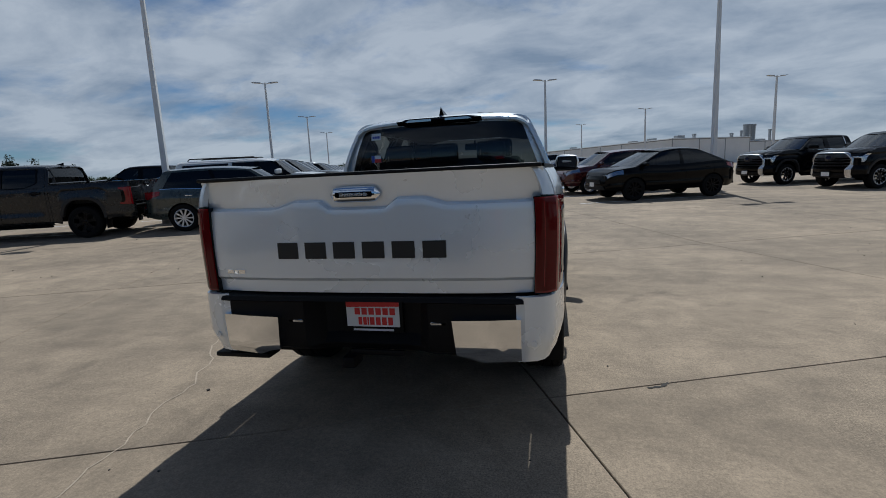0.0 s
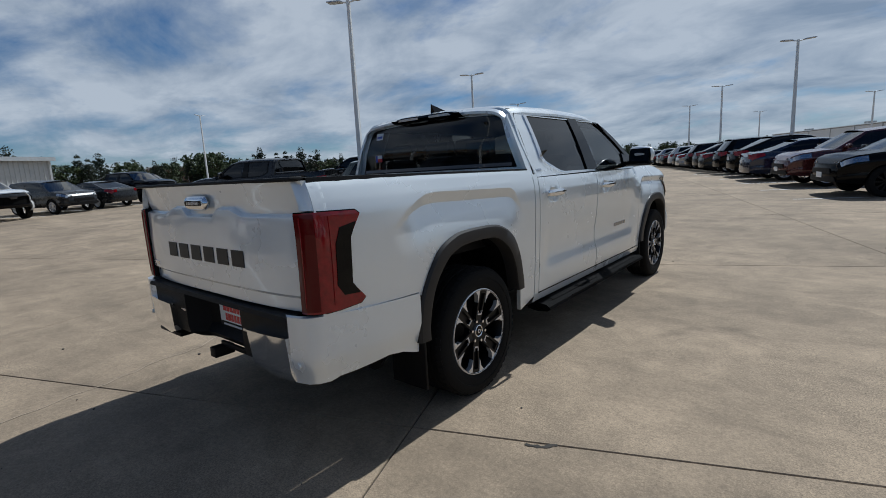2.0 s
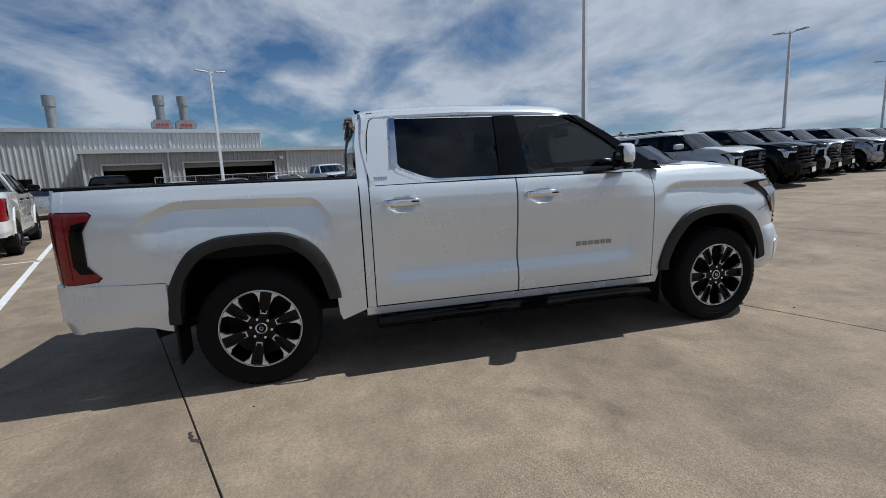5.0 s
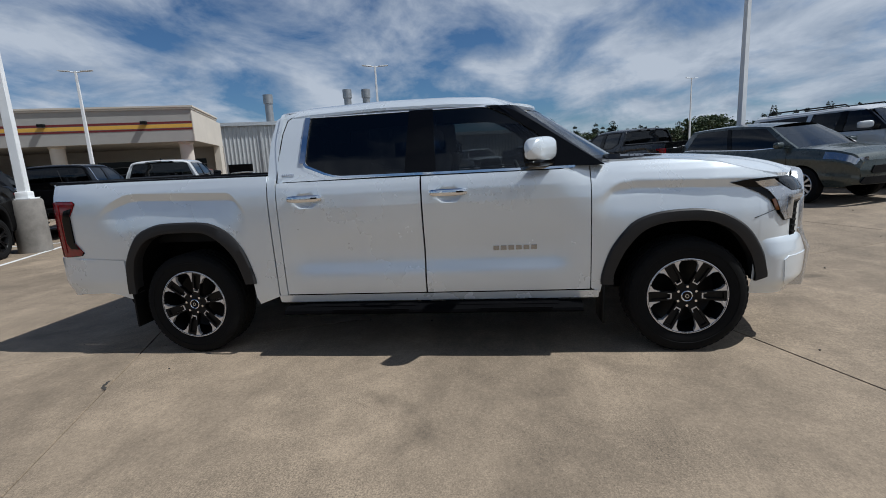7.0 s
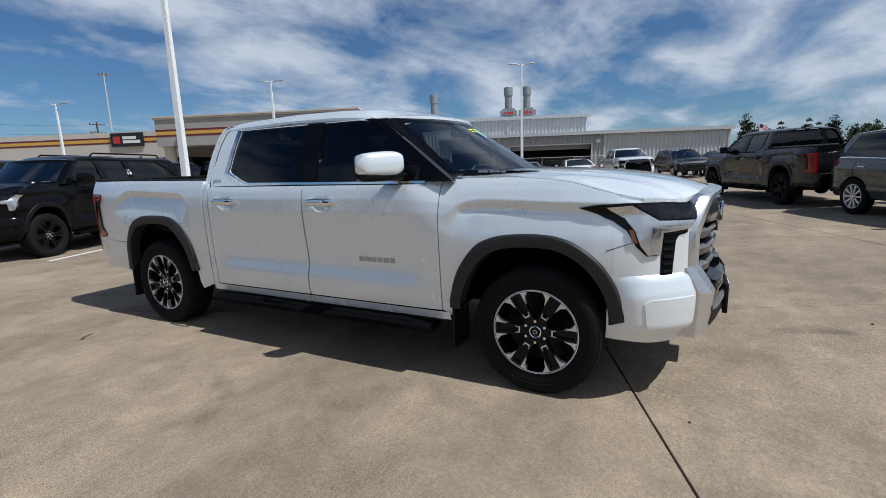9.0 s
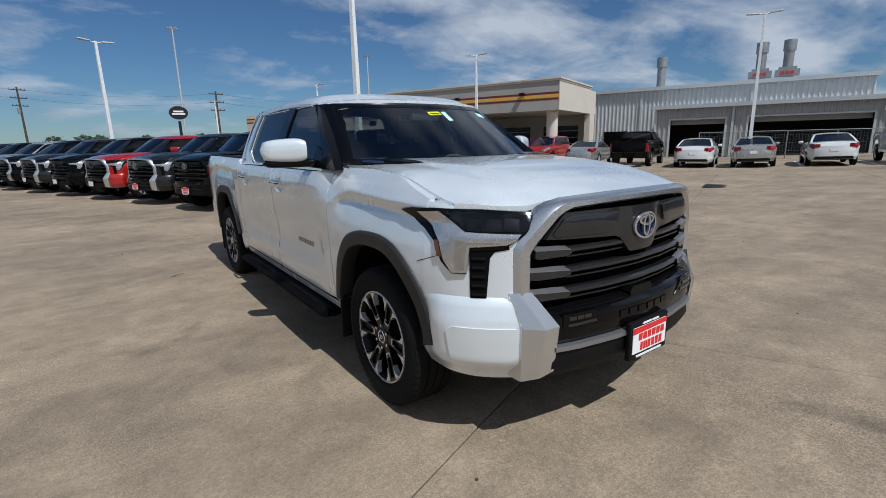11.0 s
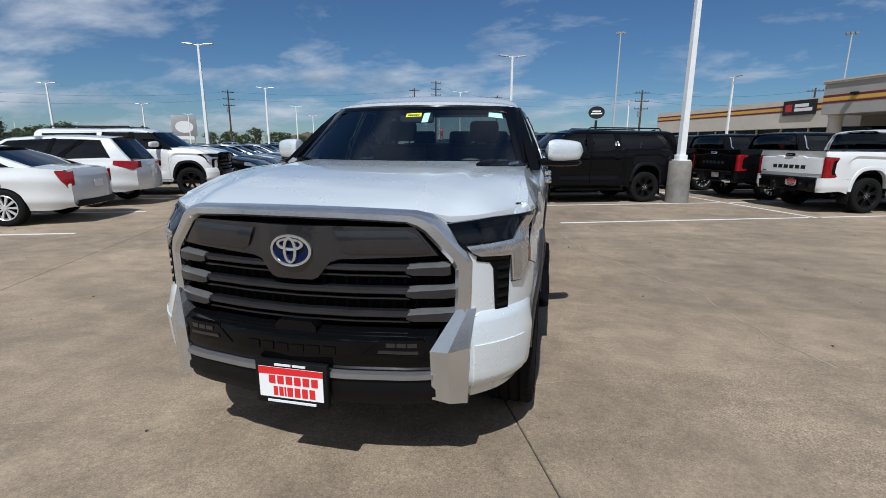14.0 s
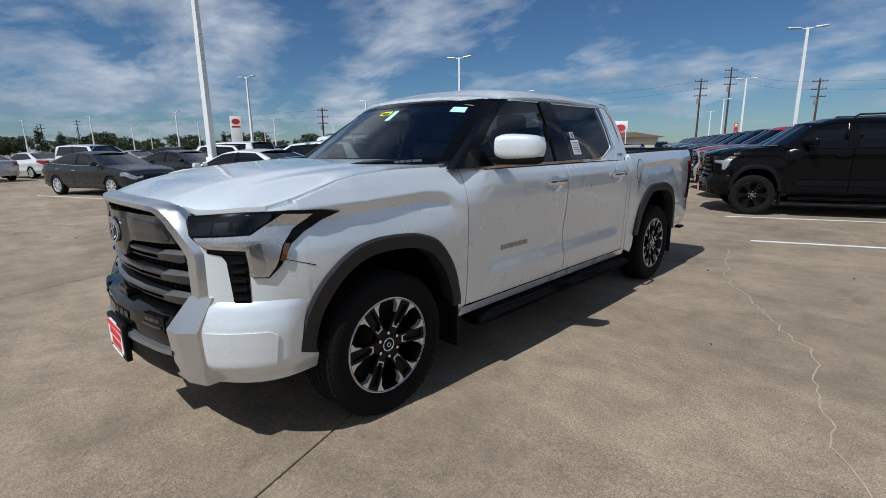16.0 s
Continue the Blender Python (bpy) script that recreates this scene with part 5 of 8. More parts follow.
    # tailgate and bed, or the wagon's back
    if not suv:
        bm = bmesh.new()

        crease_at = lambda a: lerp_table([(0, 1.238), (0.148, 1.238), (0.20, 1.280), (0.33, 1.280), (0.45, 1.247), (0.9, 1.247)], a)

        def gate(x, z):
            a = abs(x)
            crease = crease_at(a)
            y = -3.024
            if z >= crease:
                y += 0.030 * (1 - (z - crease) / (1.395 - crease)) ** 0.8
            else:
                y += 0.030 * smooth01((z - crease + 0.014) / 0.014) - 0.006 * smooth01((crease - z) / 0.25)
                if z < 0.885:
                    y += 0.02 * smooth01((0.885 - z) / 0.02)
            y += 0.045 * (a / 0.86) ** 4
            return (x * (1 + 0.028 * smooth01((z - 1.250) / 0.02)), y, z)
        cols = sorted(set([round(v, 4) for v in spread(-0.872, 0.872, 52)] + [e * v for e in (-1, 1) for v in (0.144, 0.152, 0.196, 0.204, 0.326, 0.334, 0.446, 0.454)]))
        rows = []
        for x in cols:
            c = crease_at(abs(x))
            rows.append([gate(x, z) for z in [0.805, 0.84, 0.866, 0.884, 0.90] + spread(0.94, c - 0.016, 9) + [c - 0.0125, c - 0.007, c - 0.002, c, c + 0.004] + spread(c + 0.02, 1.385, 6) + [1.392]])
        thick_grid(bm, rows, lambda c: (0, 0.05, 0))
        tg = part("tailgate", bm, paint, root, "pearl white tailgate with a sculpted ledge" if hero else "", 24)
        bm = bmesh.new()
        box(bm, (1.78, 0.07, 0.02), (0, -2.985, 1.400), 0.008)
        part("gate_cap", bm, PLASTIC, tg)
        blocks("tailgate_lettering", INK if paint is not BLACKP else GUN, tg, "dark letter-sized block", hero, lambda a, c, off: (a, gate(a, c)[1] - 0.004 - off, c), -0.465, 0.462, 0.985, 1.068, [1] * 6, 0.26, 0.006)
        bm = bmesh.new()
        bars(bm, lambda a, c, off: (a, gate(a, c)[1] - 0.004 - off, c), -0.78, -0.655, 0.905, 0.926, [2, 1, 2], 0.2, 0.006)
        part("badge", bm, chrome, tg)
        bm = bmesh.new()
        rows = []
        for k in range(13):
            t = 2 * k / 12 - 1
            r = (1 - abs(t) ** 6) ** 0.4 * 0.8 + 0.2
            rows.append([(0.128 * t, -3.022 - 0.026 * math.sin(a) * r, 1.300 - 0.039 * r * math.cos(a)) for a in spread(0, math.pi, 10)])
        vs = grid(bm, rows)
        bm.faces.new(vs[0])
        bm.faces.new(vs[-1])
        hd = part("tailgate_handle", bm, CHROME if not black_trim else GLOSSB, tg, "chrome tailgate handle")
        bm = bmesh.new()
        plate2d(bm, [(-0.092, 1.287), (0.092, 1.287), (0.098, 1.300), (0.092, 1.313), (-0.092, 1.313), (-0.098, 1.300)], lambda a, c, off: (a, -3.0475 - off, c), 0.012)
        part("handle_recess", bm, GLOSSB, hd)
        bm = bmesh.new()
        bars(bm, lambda a, c, off: (a, -3.0505 - off, c), -0.074, 0.074, 1.292, 1.308, [1] * 6, 0.25, 0.004)
        part("handle_blocks", bm, SATIN, hd)
        bm = bmesh.new()
        zt = lambda y: 1.392 - 0.012 * (y + 2.95)
        for sx in (-1, 1):
            grid(bm, [[(sx * (side_x(y, 1.39) + e), y, zt(y) + h) for e, h in ((0.006, -0.012), (0.002, 0.012), (-0.08, 0.014), (-0.10, -0.06), (-0.12, -0.5))] for y in spread(-2.95, -1.14, 12)])
        grid(bm, [[(x, y, 0.88) for x in spread(-0.82, 0.82, 3)] for y in spread(-2.95, -1.14, 3)])
        grid(bm, [[(x, -1.14, z) for x in spread(-0.85, 0.85, 3)] for z in (0.88, 1.36)])
        grid(bm, [[(x, -2.94, z) for x in spread(-0.85, 0.85, 3)] for z in (0.88, 1.36)])
        part("bed_liner", bm, PLASTIC, root, "black bed liner and rail caps")
        # cab back
        bm = bmesh.new()
        cb = lambda a, c, off: (a, -1.128 + 0.05 * smooth01((c - 1.55) / 0.3) - 0.06 * (abs(a) / 0.9) ** 6 * -1 - off, c)
        shape = [(0.955, 1.30), (0.955, 1.345), (0.90, 1.48), (0.812, 1.70), (0.768, 1.79), (0.735, 1.822), (0.68, 1.840), (0.40, 1.856), (0.0, 1.862)]
        hole = [(0.835, 1.40), (0.80, 1.50), (0.71, 1.745), (0.685, 1.772), (0.64, 1.788), (0.30, 1.806), (0.0, 1.810)]
        full2 = lambda l: l + [(-x, z) for x, z in l[::-1] if x > 0]
        plate2d(bm, dense(full2(shape), 0.07), cb, 0.03, [dense(full2(hole), 0.07)], step=0.06)
        cabback = part("cab_back", bm, paint, root)
        bm = bmesh.new()
        plate2d(bm, dense(full2(hole), 0.1), lambda a, c, off: cb(a, c, off - 0.006), 0.002, step=0.06)
        part("rear_window", bm, REARGLASS if hero else DARKGLASS, cabback)
        bm = bmesh.new()
        grid(bm, [[cb(x, 1.435, 0.003), cb(x, 1.41, 0.01)] for x in spread(-0.80, 0.80, 10)])
        part("window_strip", bm, GUN, cabback)
        bm = bmesh.new()
        rows = []
        for x in spread(-0.37, 0.37, 12):
            e = 0.03 * smooth01((abs(x) - 0.28) / 0.09)
            rows.append([(x, -1.07, 1.862 - e), (x, -1.135, 1.856 - e), (x, -1.150, 1.838), (x, -1.135, 1.812 + e * 0.4), (x, -1.08, 1.806)])
        grid(bm, rows)
        brake = part("high_brake_lamp", bm, GLOSSB, cabback)
        for sx in (-1, 1):
            bm = bmesh.new()
            plate2d(bm, [(sx * 0.06, 1.826), (sx * 0.29, 1.826), (sx * 0.26, 1.844), (sx * 0.06, 1.844)], lambda a, c, off: (a, -1.1515 - off, c), 0.01)
            part("lamp_lens", bm, LAMPCLR, brake)
        cabin(root)
    else:
        bm = bmesh.new()
        rows = []
        for z in [0.80, 0.9, 1.0, 1.1, 1.2, 1.3, 1.36, 1.40]:
            rows.append([(x, -2.99 + 0.05 * (x / 0.84) ** 4 + 0.04 * smooth01((z - 1.2) / 0.2), z) for x in spread(-0.84, 0.84, 20)])
        grid(bm, rows)
        part("liftgate", bm, paint, root)
        bm = bmesh.new()
        grid(bm, [[(x * k, y, z) for x in spread(-0.80, 0.80, 12)] for z, y, k in ((1.40, -2.95, 1.12), (1.6, -2.90, 1.0), (1.82, -2.82, 0.86))])
        part("rear_window", bm, DARKGLASS, root)
        bm = bmesh.new()
        for sx in (-1, 1):
            tube(bm, [(sx * 0.62, -2.5, 1.88), (sx * 0.62, -2.42, 1.94), (sx * 0.62, -0.1, 1.95), (sx * 0.62, 0.0, 1.89)], 0.018, 8)
        part("roof_rail", bm, PLASTIC, roof)
        cabin(root)
    if hero:
        sm_ = lambda a, c, off: (a, shield_y(a, c) + 0.003 + off, c)
        for nm, pts, mat_ in (("sticker", [(-0.07, 1.70), (0.045, 1.695), (0.05, 1.722), (-0.065, 1.727)], YELLOW), ("sticker", [(-0.135, 1.655), (-0.09, 1.652), (-0.085, 1.725), (-0.13, 1.728)], MINT), ("sticker", [(-0.66, 1.69), (-0.555, 1.70), (-0.55, 1.735), (-0.645, 1.728)], MINT)):
            bm = bmesh.new()
            plate2d(bm, pts, sm_, 0.001, step=0.03)
            part(nm, bm, mat_, root, "paper sticker on the windshield")
        bm = bmesh.new()
        bars(bm, lambda a, c, off: (a, shield_y(a, c) + 0.006 + off, c), -0.055, 0.035, 1.703, 1.716, [1] * 6, 0.3, 0.001)
        part("sticker_marks", bm, INK, root)
        for z0, mat_ in ((1.70, PAPER), (1.505, BLUEINK)):
            bm = bmesh.new()
            plate2d(bm, [(-0.63, z0), (-0.54, z0), (-0.54, z0 + 0.06), (-0.63, z0 + 0.06)], lambda a, c, off: cb(a, c, off + 0.001), 0.001, step=0.05)
            stk = part("sticker", bm, mat_, root, "small sticker on the rear window")
            bm = bmesh.new()
            if mat_ is PAPER:
                bars(bm, lambda a, c, off: cb(a, c, off + 0.003), -0.62, -0.55, z0 + 0.015, z0 + 0.035, [1] * 4, 0.2, 0.001)
                part("sticker_marks", bm, BLUEINK, stk)
            else:
                plate2d(bm, [(-0.60, z0 + 0.03), (-0.54, z0 + 0.03), (-0.54, z0 + 0.06), (-0.60, z0 + 0.06)], lambda a, c, off: cb(a, c, off + 0.003), 0.001)
                part("sticker_band", bm, PAPER, stk)
                bm = bmesh.new()
                plate2d(bm, [(-0.60, z0), (-0.54, z0), (-0.54, z0 + 0.03), (-0.60, z0 + 0.03)], lambda a, c, off: cb(a, c, off + 0.003), 0.001)
                part("sticker_band", bm, REDINK, stk)
        for y0, y1, z0, z1 in ((-0.29, -0.17, 1.385, 1.50), (-0.25, -0.19, 1.515, 1.565)):
            bm = bmesh.new()
            plate2d(bm, [(y0, z0), (y1, z0), (y1, z1), (y0, z1)], lambda a, c, off: (-(cab_x(c) - 0.004 + off), a, c), 0.001)
            lab = part("window_label", bm, PAPER, root, "white paper label in the window")
            bm = bmesh.new()
            for k in range(5):
                z = z0 + (z1 - z0) * (0.15 + 0.16 * k)
                bars(bm, lambda a, c, off: (-(cab_x(c) - 0.002 + off), a, c), y0 + 0.012, y1 - 0.012, z, z + 0.005, [3, 2, 2], 0.2, 0.001)
            part("label_lines", bm, INK, lab)
    # rear bumper centre
    bm = bmesh.new()
    rows = []
    for x in spread(-0.80, 0.80, 24):
        a = abs(x)
        dip = 0.14 * (1 - smooth01((a - 0.24) / 0.10))
        rows.append([(x, -2.95, 0.798), (x, -3.045, 0.79), (x, -3.052, 0.768), (x, -3.03 + dip, 0.758), (x, -3.03 + dip, 0.56), (x, -3.02 + dip * 0.6, 0.51), (x, -2.95 + dip * 0.3, 0.47), (x, -2.85, 0.50)])
    grid(bm, rows)
    part("rear_bumper", bm, PLASTIC, root, "black step bumper")
    bm = bmesh.new()
    box(bm, (0.07, 0.12, 0.06), (-0.12, -2.94, 0.42), 0.008)
    box(bm, (0.30, 0.02, 0.03), (0.02, -2.93, 0.46), 0.005)
    part("tow_hitch", bm, PLASTIC, root)
    bm = bmesh.new()
    box(bm, (0.34, 0.12, 0.03), (-0.76, -2.93, 0.435), 0.012)
    part("corner_step", bm, PLASTIC, root)
    for sx in (-1, 1):
        for y in (-1.85, 1.85):
            wheel(root, pose(sx * 0.865, y, 0.402, 0 if y > 0 else 17, 0, 0 if sx > 0 else 180), black_wheels)
    return root


# ---- ground ----
def concrete(name, color, random=0.0):
    """Weathered broom-finished concrete: wide stains, tyre dirt, pale wear, speckle and fine grain."""
    m = bpy.data.materials.new(name)
    m.use_nodes = True
    nt = m.node_tree
    b = nt.nodes["Principled BSDF"]
    b.inputs["Roughness"].default_value = 0.88
    geo = nt.nodes.new("ShaderNodeNewGeometry")
    big = node(nt, "ShaderNodeTexNoise", Scale=0.35, Detail=6.0, Roughness=0.62)
    mid = node(nt, "ShaderNodeTexNoise", Scale=1.9, Detail=6.0, Roughness=0.65, Distortion=0.6)
    fine = node(nt, "ShaderNodeTexNoise", Scale=38.0, Detail=3.0, Roughness=0.7)
    grit = node(nt, "ShaderNodeTexVoronoi", Scale=70.0)
    streak = node(nt, "ShaderNodeTexNoise", Scale=1.0, Detail=5.0, Roughness=0.6)
    turn = nt.nodes.new("ShaderNodeMapping")
    turn.inputs["Rotation"].default_value = (0, 0, radians(-LOT))
    turn.inputs["Scale"].default_value = (0.25, 2.2, 1)
    nt.links.new(geo.outputs["Position"], turn.inputs[0])
    nt.links.new(turn.outputs[0], streak.inputs["Vector"])
    for n in (big, mid, fine, grit):
        nt.links.new(geo.outputs["Position"], n.inputs["Vector"])
    r = nt.nodes.new("ShaderNodeValToRGB")
    e = r.color_ramp.elements
    e[0].position, e[0].color = 0.28, (*[c * 0.62 for c in color], 1)
    e[1].position, e[1].color = 0.72, (*[c * 1.20 for c in color], 1)
    nt.links.new(big.outputs[0], r.inputs[0])
    last = r.outputs[0]

    def times(src, lo, hi, p0, p1):
        nonlocal last
        mr = nt.nodes.new("ShaderNodeMapRange")
        mr.inputs["From Min"].default_value, mr.inputs["From Max"].default_value = p0, p1
        mr.inputs["To Min"].default_value, mr.inputs["To Max"].default_value = lo, hi
        nt.links.new(src, mr.inputs[0])
        mx = nt.nodes.new("ShaderNodeMix")
        mx.data_type, mx.blend_type = "RGBA", "MULTIPLY"
        mx.inputs[0].default_value = 1.0
        nt.links.new(last, mx.inputs[6])
        nt.links.new(mr.outputs[0], mx.inputs[7])
        last = mx.outputs[2]
    times(mid.outputs[0], 0.76, 1.16, 0.30, 0.70)
    times(streak.outputs[0], 0.86, 1.08, 0.35, 0.70)
    times(fine.outputs[0], 0.78, 1.16, 0.30, 0.72)
    speck = node(nt, "ShaderNodeTexNoise", Scale=105.0, Detail=3.0, Roughness=0.75)
    pits = node(nt, "ShaderNodeTexNoise", Scale=17.0, Detail=4.0, Roughness=0.8)
    for n in (speck, pits):
        nt.links.new(geo.outputs["Position"], n.inputs["Vector"])
    # worn patches where the stone shows, smooth ones between
    worn = node(nt, "ShaderNodeTexNoise", Scale=0.55, Detail=4.0, Roughness=0.6, Distortion=0.8)
    nt.links.new(geo.outputs["Position"], worn.inputs["Vector"])
    bare = nt.nodes.new("ShaderNodeMapRange")
    bare.inputs["From Min"].default_value, bare.inputs["From Max"].default_value = 0.40, 0.62
    nt.links.new(worn.outputs[0], bare.inputs[0])
    low, high = nt.nodes.new("ShaderNodeMapRange"), nt.nodes.new("ShaderNodeMapRange")
    for mr_, ends in ((low, (0.80, 0.42)), (high, (1.18, 1.58))):
        mr_.inputs["To Min"].default_value, mr_.inputs["To Max"].default_value = ends
        nt.links.new(bare.outputs[0], mr_.inputs[0])
    grain = nt.nodes.new("ShaderNodeMapRange")
    grain.inputs["From Min"].default_value, grain.inputs["From Max"].default_value = 0.30, 0.70
    nt.links.new(speck.outputs[0], grain.inputs[0])
    nt.links.new(low.outputs[0], grain.inputs["To Min"])
    nt.links.new(high.outputs[0], grain.inputs["To Max"])
    mg = nt.nodes.new("ShaderNodeMix")
    mg.data_type, mg.blend_type = "RGBA", "MULTIPLY"
    mg.inputs[0].default_value = 1.0
    nt.links.new(last, mg.inputs[6])
    nt.links.new(grain.outputs[0], mg.inputs[7])
    last = mg.outputs[2]
    times(pits.outputs[0], 1.02, 0.62, 0.68, 0.80)
    times(grit.outputs["Distance"], 0.86, 1.04, 0.0, 0.35)
    blot = node(nt, "ShaderNodeTexNoise", Scale=0.85, Detail=3.0, Roughness=0.55, Distortion=1.2)
    scuff = node(nt, "ShaderNodeTexNoise", Scale=5.5, Detail=5.0, Roughness=0.7)
    for n in (blot, scuff):
        nt.links.new(geo.outputs["Position"], n.inputs["Vector"])
    times(blot.outputs[0], 1.0, 0.70, 0.66, 0.76)
    times(scuff.outputs[0], 0.90, 1.08, 0.35, 0.65)
    if random:
        info = nt.nodes.new("ShaderNodeObjectInfo")
        times(info.outputs["Random"], 1 - random, 1 + random, 0.0, 1.0)
    nt.links.new(last, b.inputs["Base Color"])
    bp = node(nt, "ShaderNodeBump", Strength=0.35, Distance=0.004)
    nt.links.new(fine.outputs[0], bp.inputs["Height"])
    nt.links.new(bp.outputs[0], b.inputs["Normal"])
    return m


SLABM = concrete("concrete_slab", (0.305, 0.236, 0.163), 0.06)
FARM = concrete("lot_concrete", (0.298, 0.231, 0.160))
JOINT = material("joint_filler", (0.045, 0.040, 0.035), 0.95, vary=0.3, scale=10)
GRASS = material("dry_grass", (0.10, 0.11, 0.045), 0.95, vary=0.4, scale=0.2)

SLAB = 4.55
bm = bmesh.new()
BS = [-4000, -300, -100, -40, -2.58, 1.97, 6.52, 11.07, 15.62, 20.17, 38.37, 100, 300, 4000]
rows = [[lot(a, b, rise(b) - 0.035) for a in (-4000, -300, -100, -36, 0, 36, 100, 300, 4000)] for b in BS]
grid(bm, rows)
ground = finish("ground", bm, [FARM, GRASS])
tagged(ground, "pale concrete yard that runs out to grass", "ground", kind="structure")
for p in ground.data.polygons:
    p.material_index = 0 if max(ground.data.vertices[i].co.length for i in p.vertices) < 460 else 1

pavement = tagged(new("pavement"), "weathered beige concrete parking lot with saw-cut joints", "pavement", kind="structure")


def stripe(a0, b0, a1, b1, w=0.10, name="parking_line"):
    """A painted line on the lot."""
    bm = bmesh.new()
    p, q = lot(a0, b0), lot(a1, b1)
    d = (q - p).normalized()
    n = Vector((-d.y, d.x, 0)) * w / 2
    k = max(2, int((q - p).length / 0.25))
    rnd = random.Random(int(a0 * 31 + b0 * 17))
    rows = []
    for i in range(k + 1):
        c = p + (q - p) * i / k
        j = 0.006 * (rnd.random() - 0.5)
        up = Vector((0, 0, 0.0035 + rise(b0 + (b1 - b0) * i / k)))
        rows.append([c - n * (1 + j * 8) + up, c + n * (1 - j * 8) + up])
    grid(bm, rows)
    ob = finish(name, bm, LINE)
    return tagged(ob, "white painted parking line, slightly worn", "parking line", "parking lines", "structure")


# lines of the stalls either side of the aisle
for k in range(-7, 12):
    b = -6.72 + 2.65 * k
    if -4.5 < b < 11:
        if b < -3:
            stripe(-8.6, b, -3.0, b)
    else:
        stripe(-8.6, b, -3.0, b)
    if not -4.0 < b < 8.0:
        stripe(5.6, b, 10.9, b)
    stripe(-14.3, b, -8.9, b) if not -3 < b < 9 else None
    stripe(-29.0, b + 1.2, -23.6, b + 1.2)
stripe(-8.75, -30, -8.75, -4.0)
stripe(12.4, -5.2, 17.5, -5.2)


def crack(points, w=0.012):
    bm = bmesh.new()
    rnd = random.Random(len(points))
    pts = [Vector((*p, 0.003)) for p in points]
    rows = []
    for i, p in enumerate(pts):
        d = (pts[min(i + 1, len(pts) - 1)] - pts[max(i - 1, 0)]).normalized()
        n = Vector((-d.y, d.x, 0)) * w * (0.35 + rnd.random() * 0.8) / 2
        rows.append([p - n, p + n])
    grid(bm, rows)
    ob = finish("crack", bm, JOINT)
    ob.parent = pavement


def wander(a, b, n, amp, seed):
    rnd = random.Random(seed)
    a, b = Vector(a), Vector(b)
    d = b - a
    s = Vector((-d.y, d.x)).normalized()
    off, res = 0.0, []
    for i in range(n + 1):
        off = off * 0.8 + (rnd.random() - 0.5) * amp
        q = a + d * i / n + s * (off if 0 < i < n else 0)
        res.append((q.x, q.y))
    return res


PATCH = material("pale_repair_mortar", (0.40, 0.325, 0.245), 0.9, vary=0.2, scale=14)
crack(wander((1.50, -2.21), (1.64, -2.13), 8, 0.02, 4), 0.03)
for name, pts, w in (("crack_repair", wander((-1.2, -4.07), (-1.58, -2.45), 24, 0.05, 11), 0.009), ("crack_repair", wander((-1.58, -2.45), (-2.57, -0.67), 30, 0.07, 12), 0.011), ("crack_repair", wander((-2.57, -0.67), (-3.05, 1.4), 30, 0.06, 13), 0.009)):
    bm = bmesh.new()
    pv = [Vector((*p, 0.003)) for p in pts]
    rr = []
    for i, p in enumerate(pv):
        d = (pv[min(i + 1, len(pv) - 1)] - pv[max(i - 1, 0)]).normalized()
        n = Vector((-d.y, d.x, 0)) * w / 2
        rr.append([p - n, p + n])
    grid(bm, rr)
    finish(name, bm, PATCH, pavement)


# loose grit and chips
rnd = random.Random(21)
bm = bmesh.new()
for _ in range(260):
    r = 0.004 + 0.010 * rnd.random() ** 3
    a, b = rnd.uniform(-9, 9), rnd.uniform(-9, 9)
    p = lot(a, b, rise(b) + r * 0.4)
    bmesh.ops.create_icosphere(bm, subdivisions=1, radius=r, matrix=Matrix.Translation(p) @ Matrix.Rotation(rnd.random() * 6, 4, "Z") @ Matrix.Diagonal((1, 0.6 + 0.4 * rnd.random(), 0.6, 1)))
grit_ = finish("grit", bm, material("dark_grit", (0.06, 0.052, 0.045), 0.9, vary=0.4, scale=40))
tagged(grit_, "small dark stone chips scattered on the concrete", "grit", kind="stuff")
# drain in the lot by the workshop
drain = thing("drain_grate", "dark iron drain grate set in the concrete", "drain")
IRON = material("cast_iron", (0.03, 0.028, 0.026), 0.7, 0.4, vary=0.3, scale=12)
bm = bmesh.new()
box(bm, (1.3, 0.7, 0.03), (0, 0, -0.008), 0.005)
part("frame", bm, IRON, drain)
for k_ in range(8):
    bm = bmesh.new()
    box(bm, (0.10, 0.58, 0.012), (-0.525 + 0.15 * k_, 0, 0.011), 0.004)
    part("bar", bm, IRON, drain)
drain.matrix_basis = pose(-13.2, -2.8, 0, 0, 0, LOT)


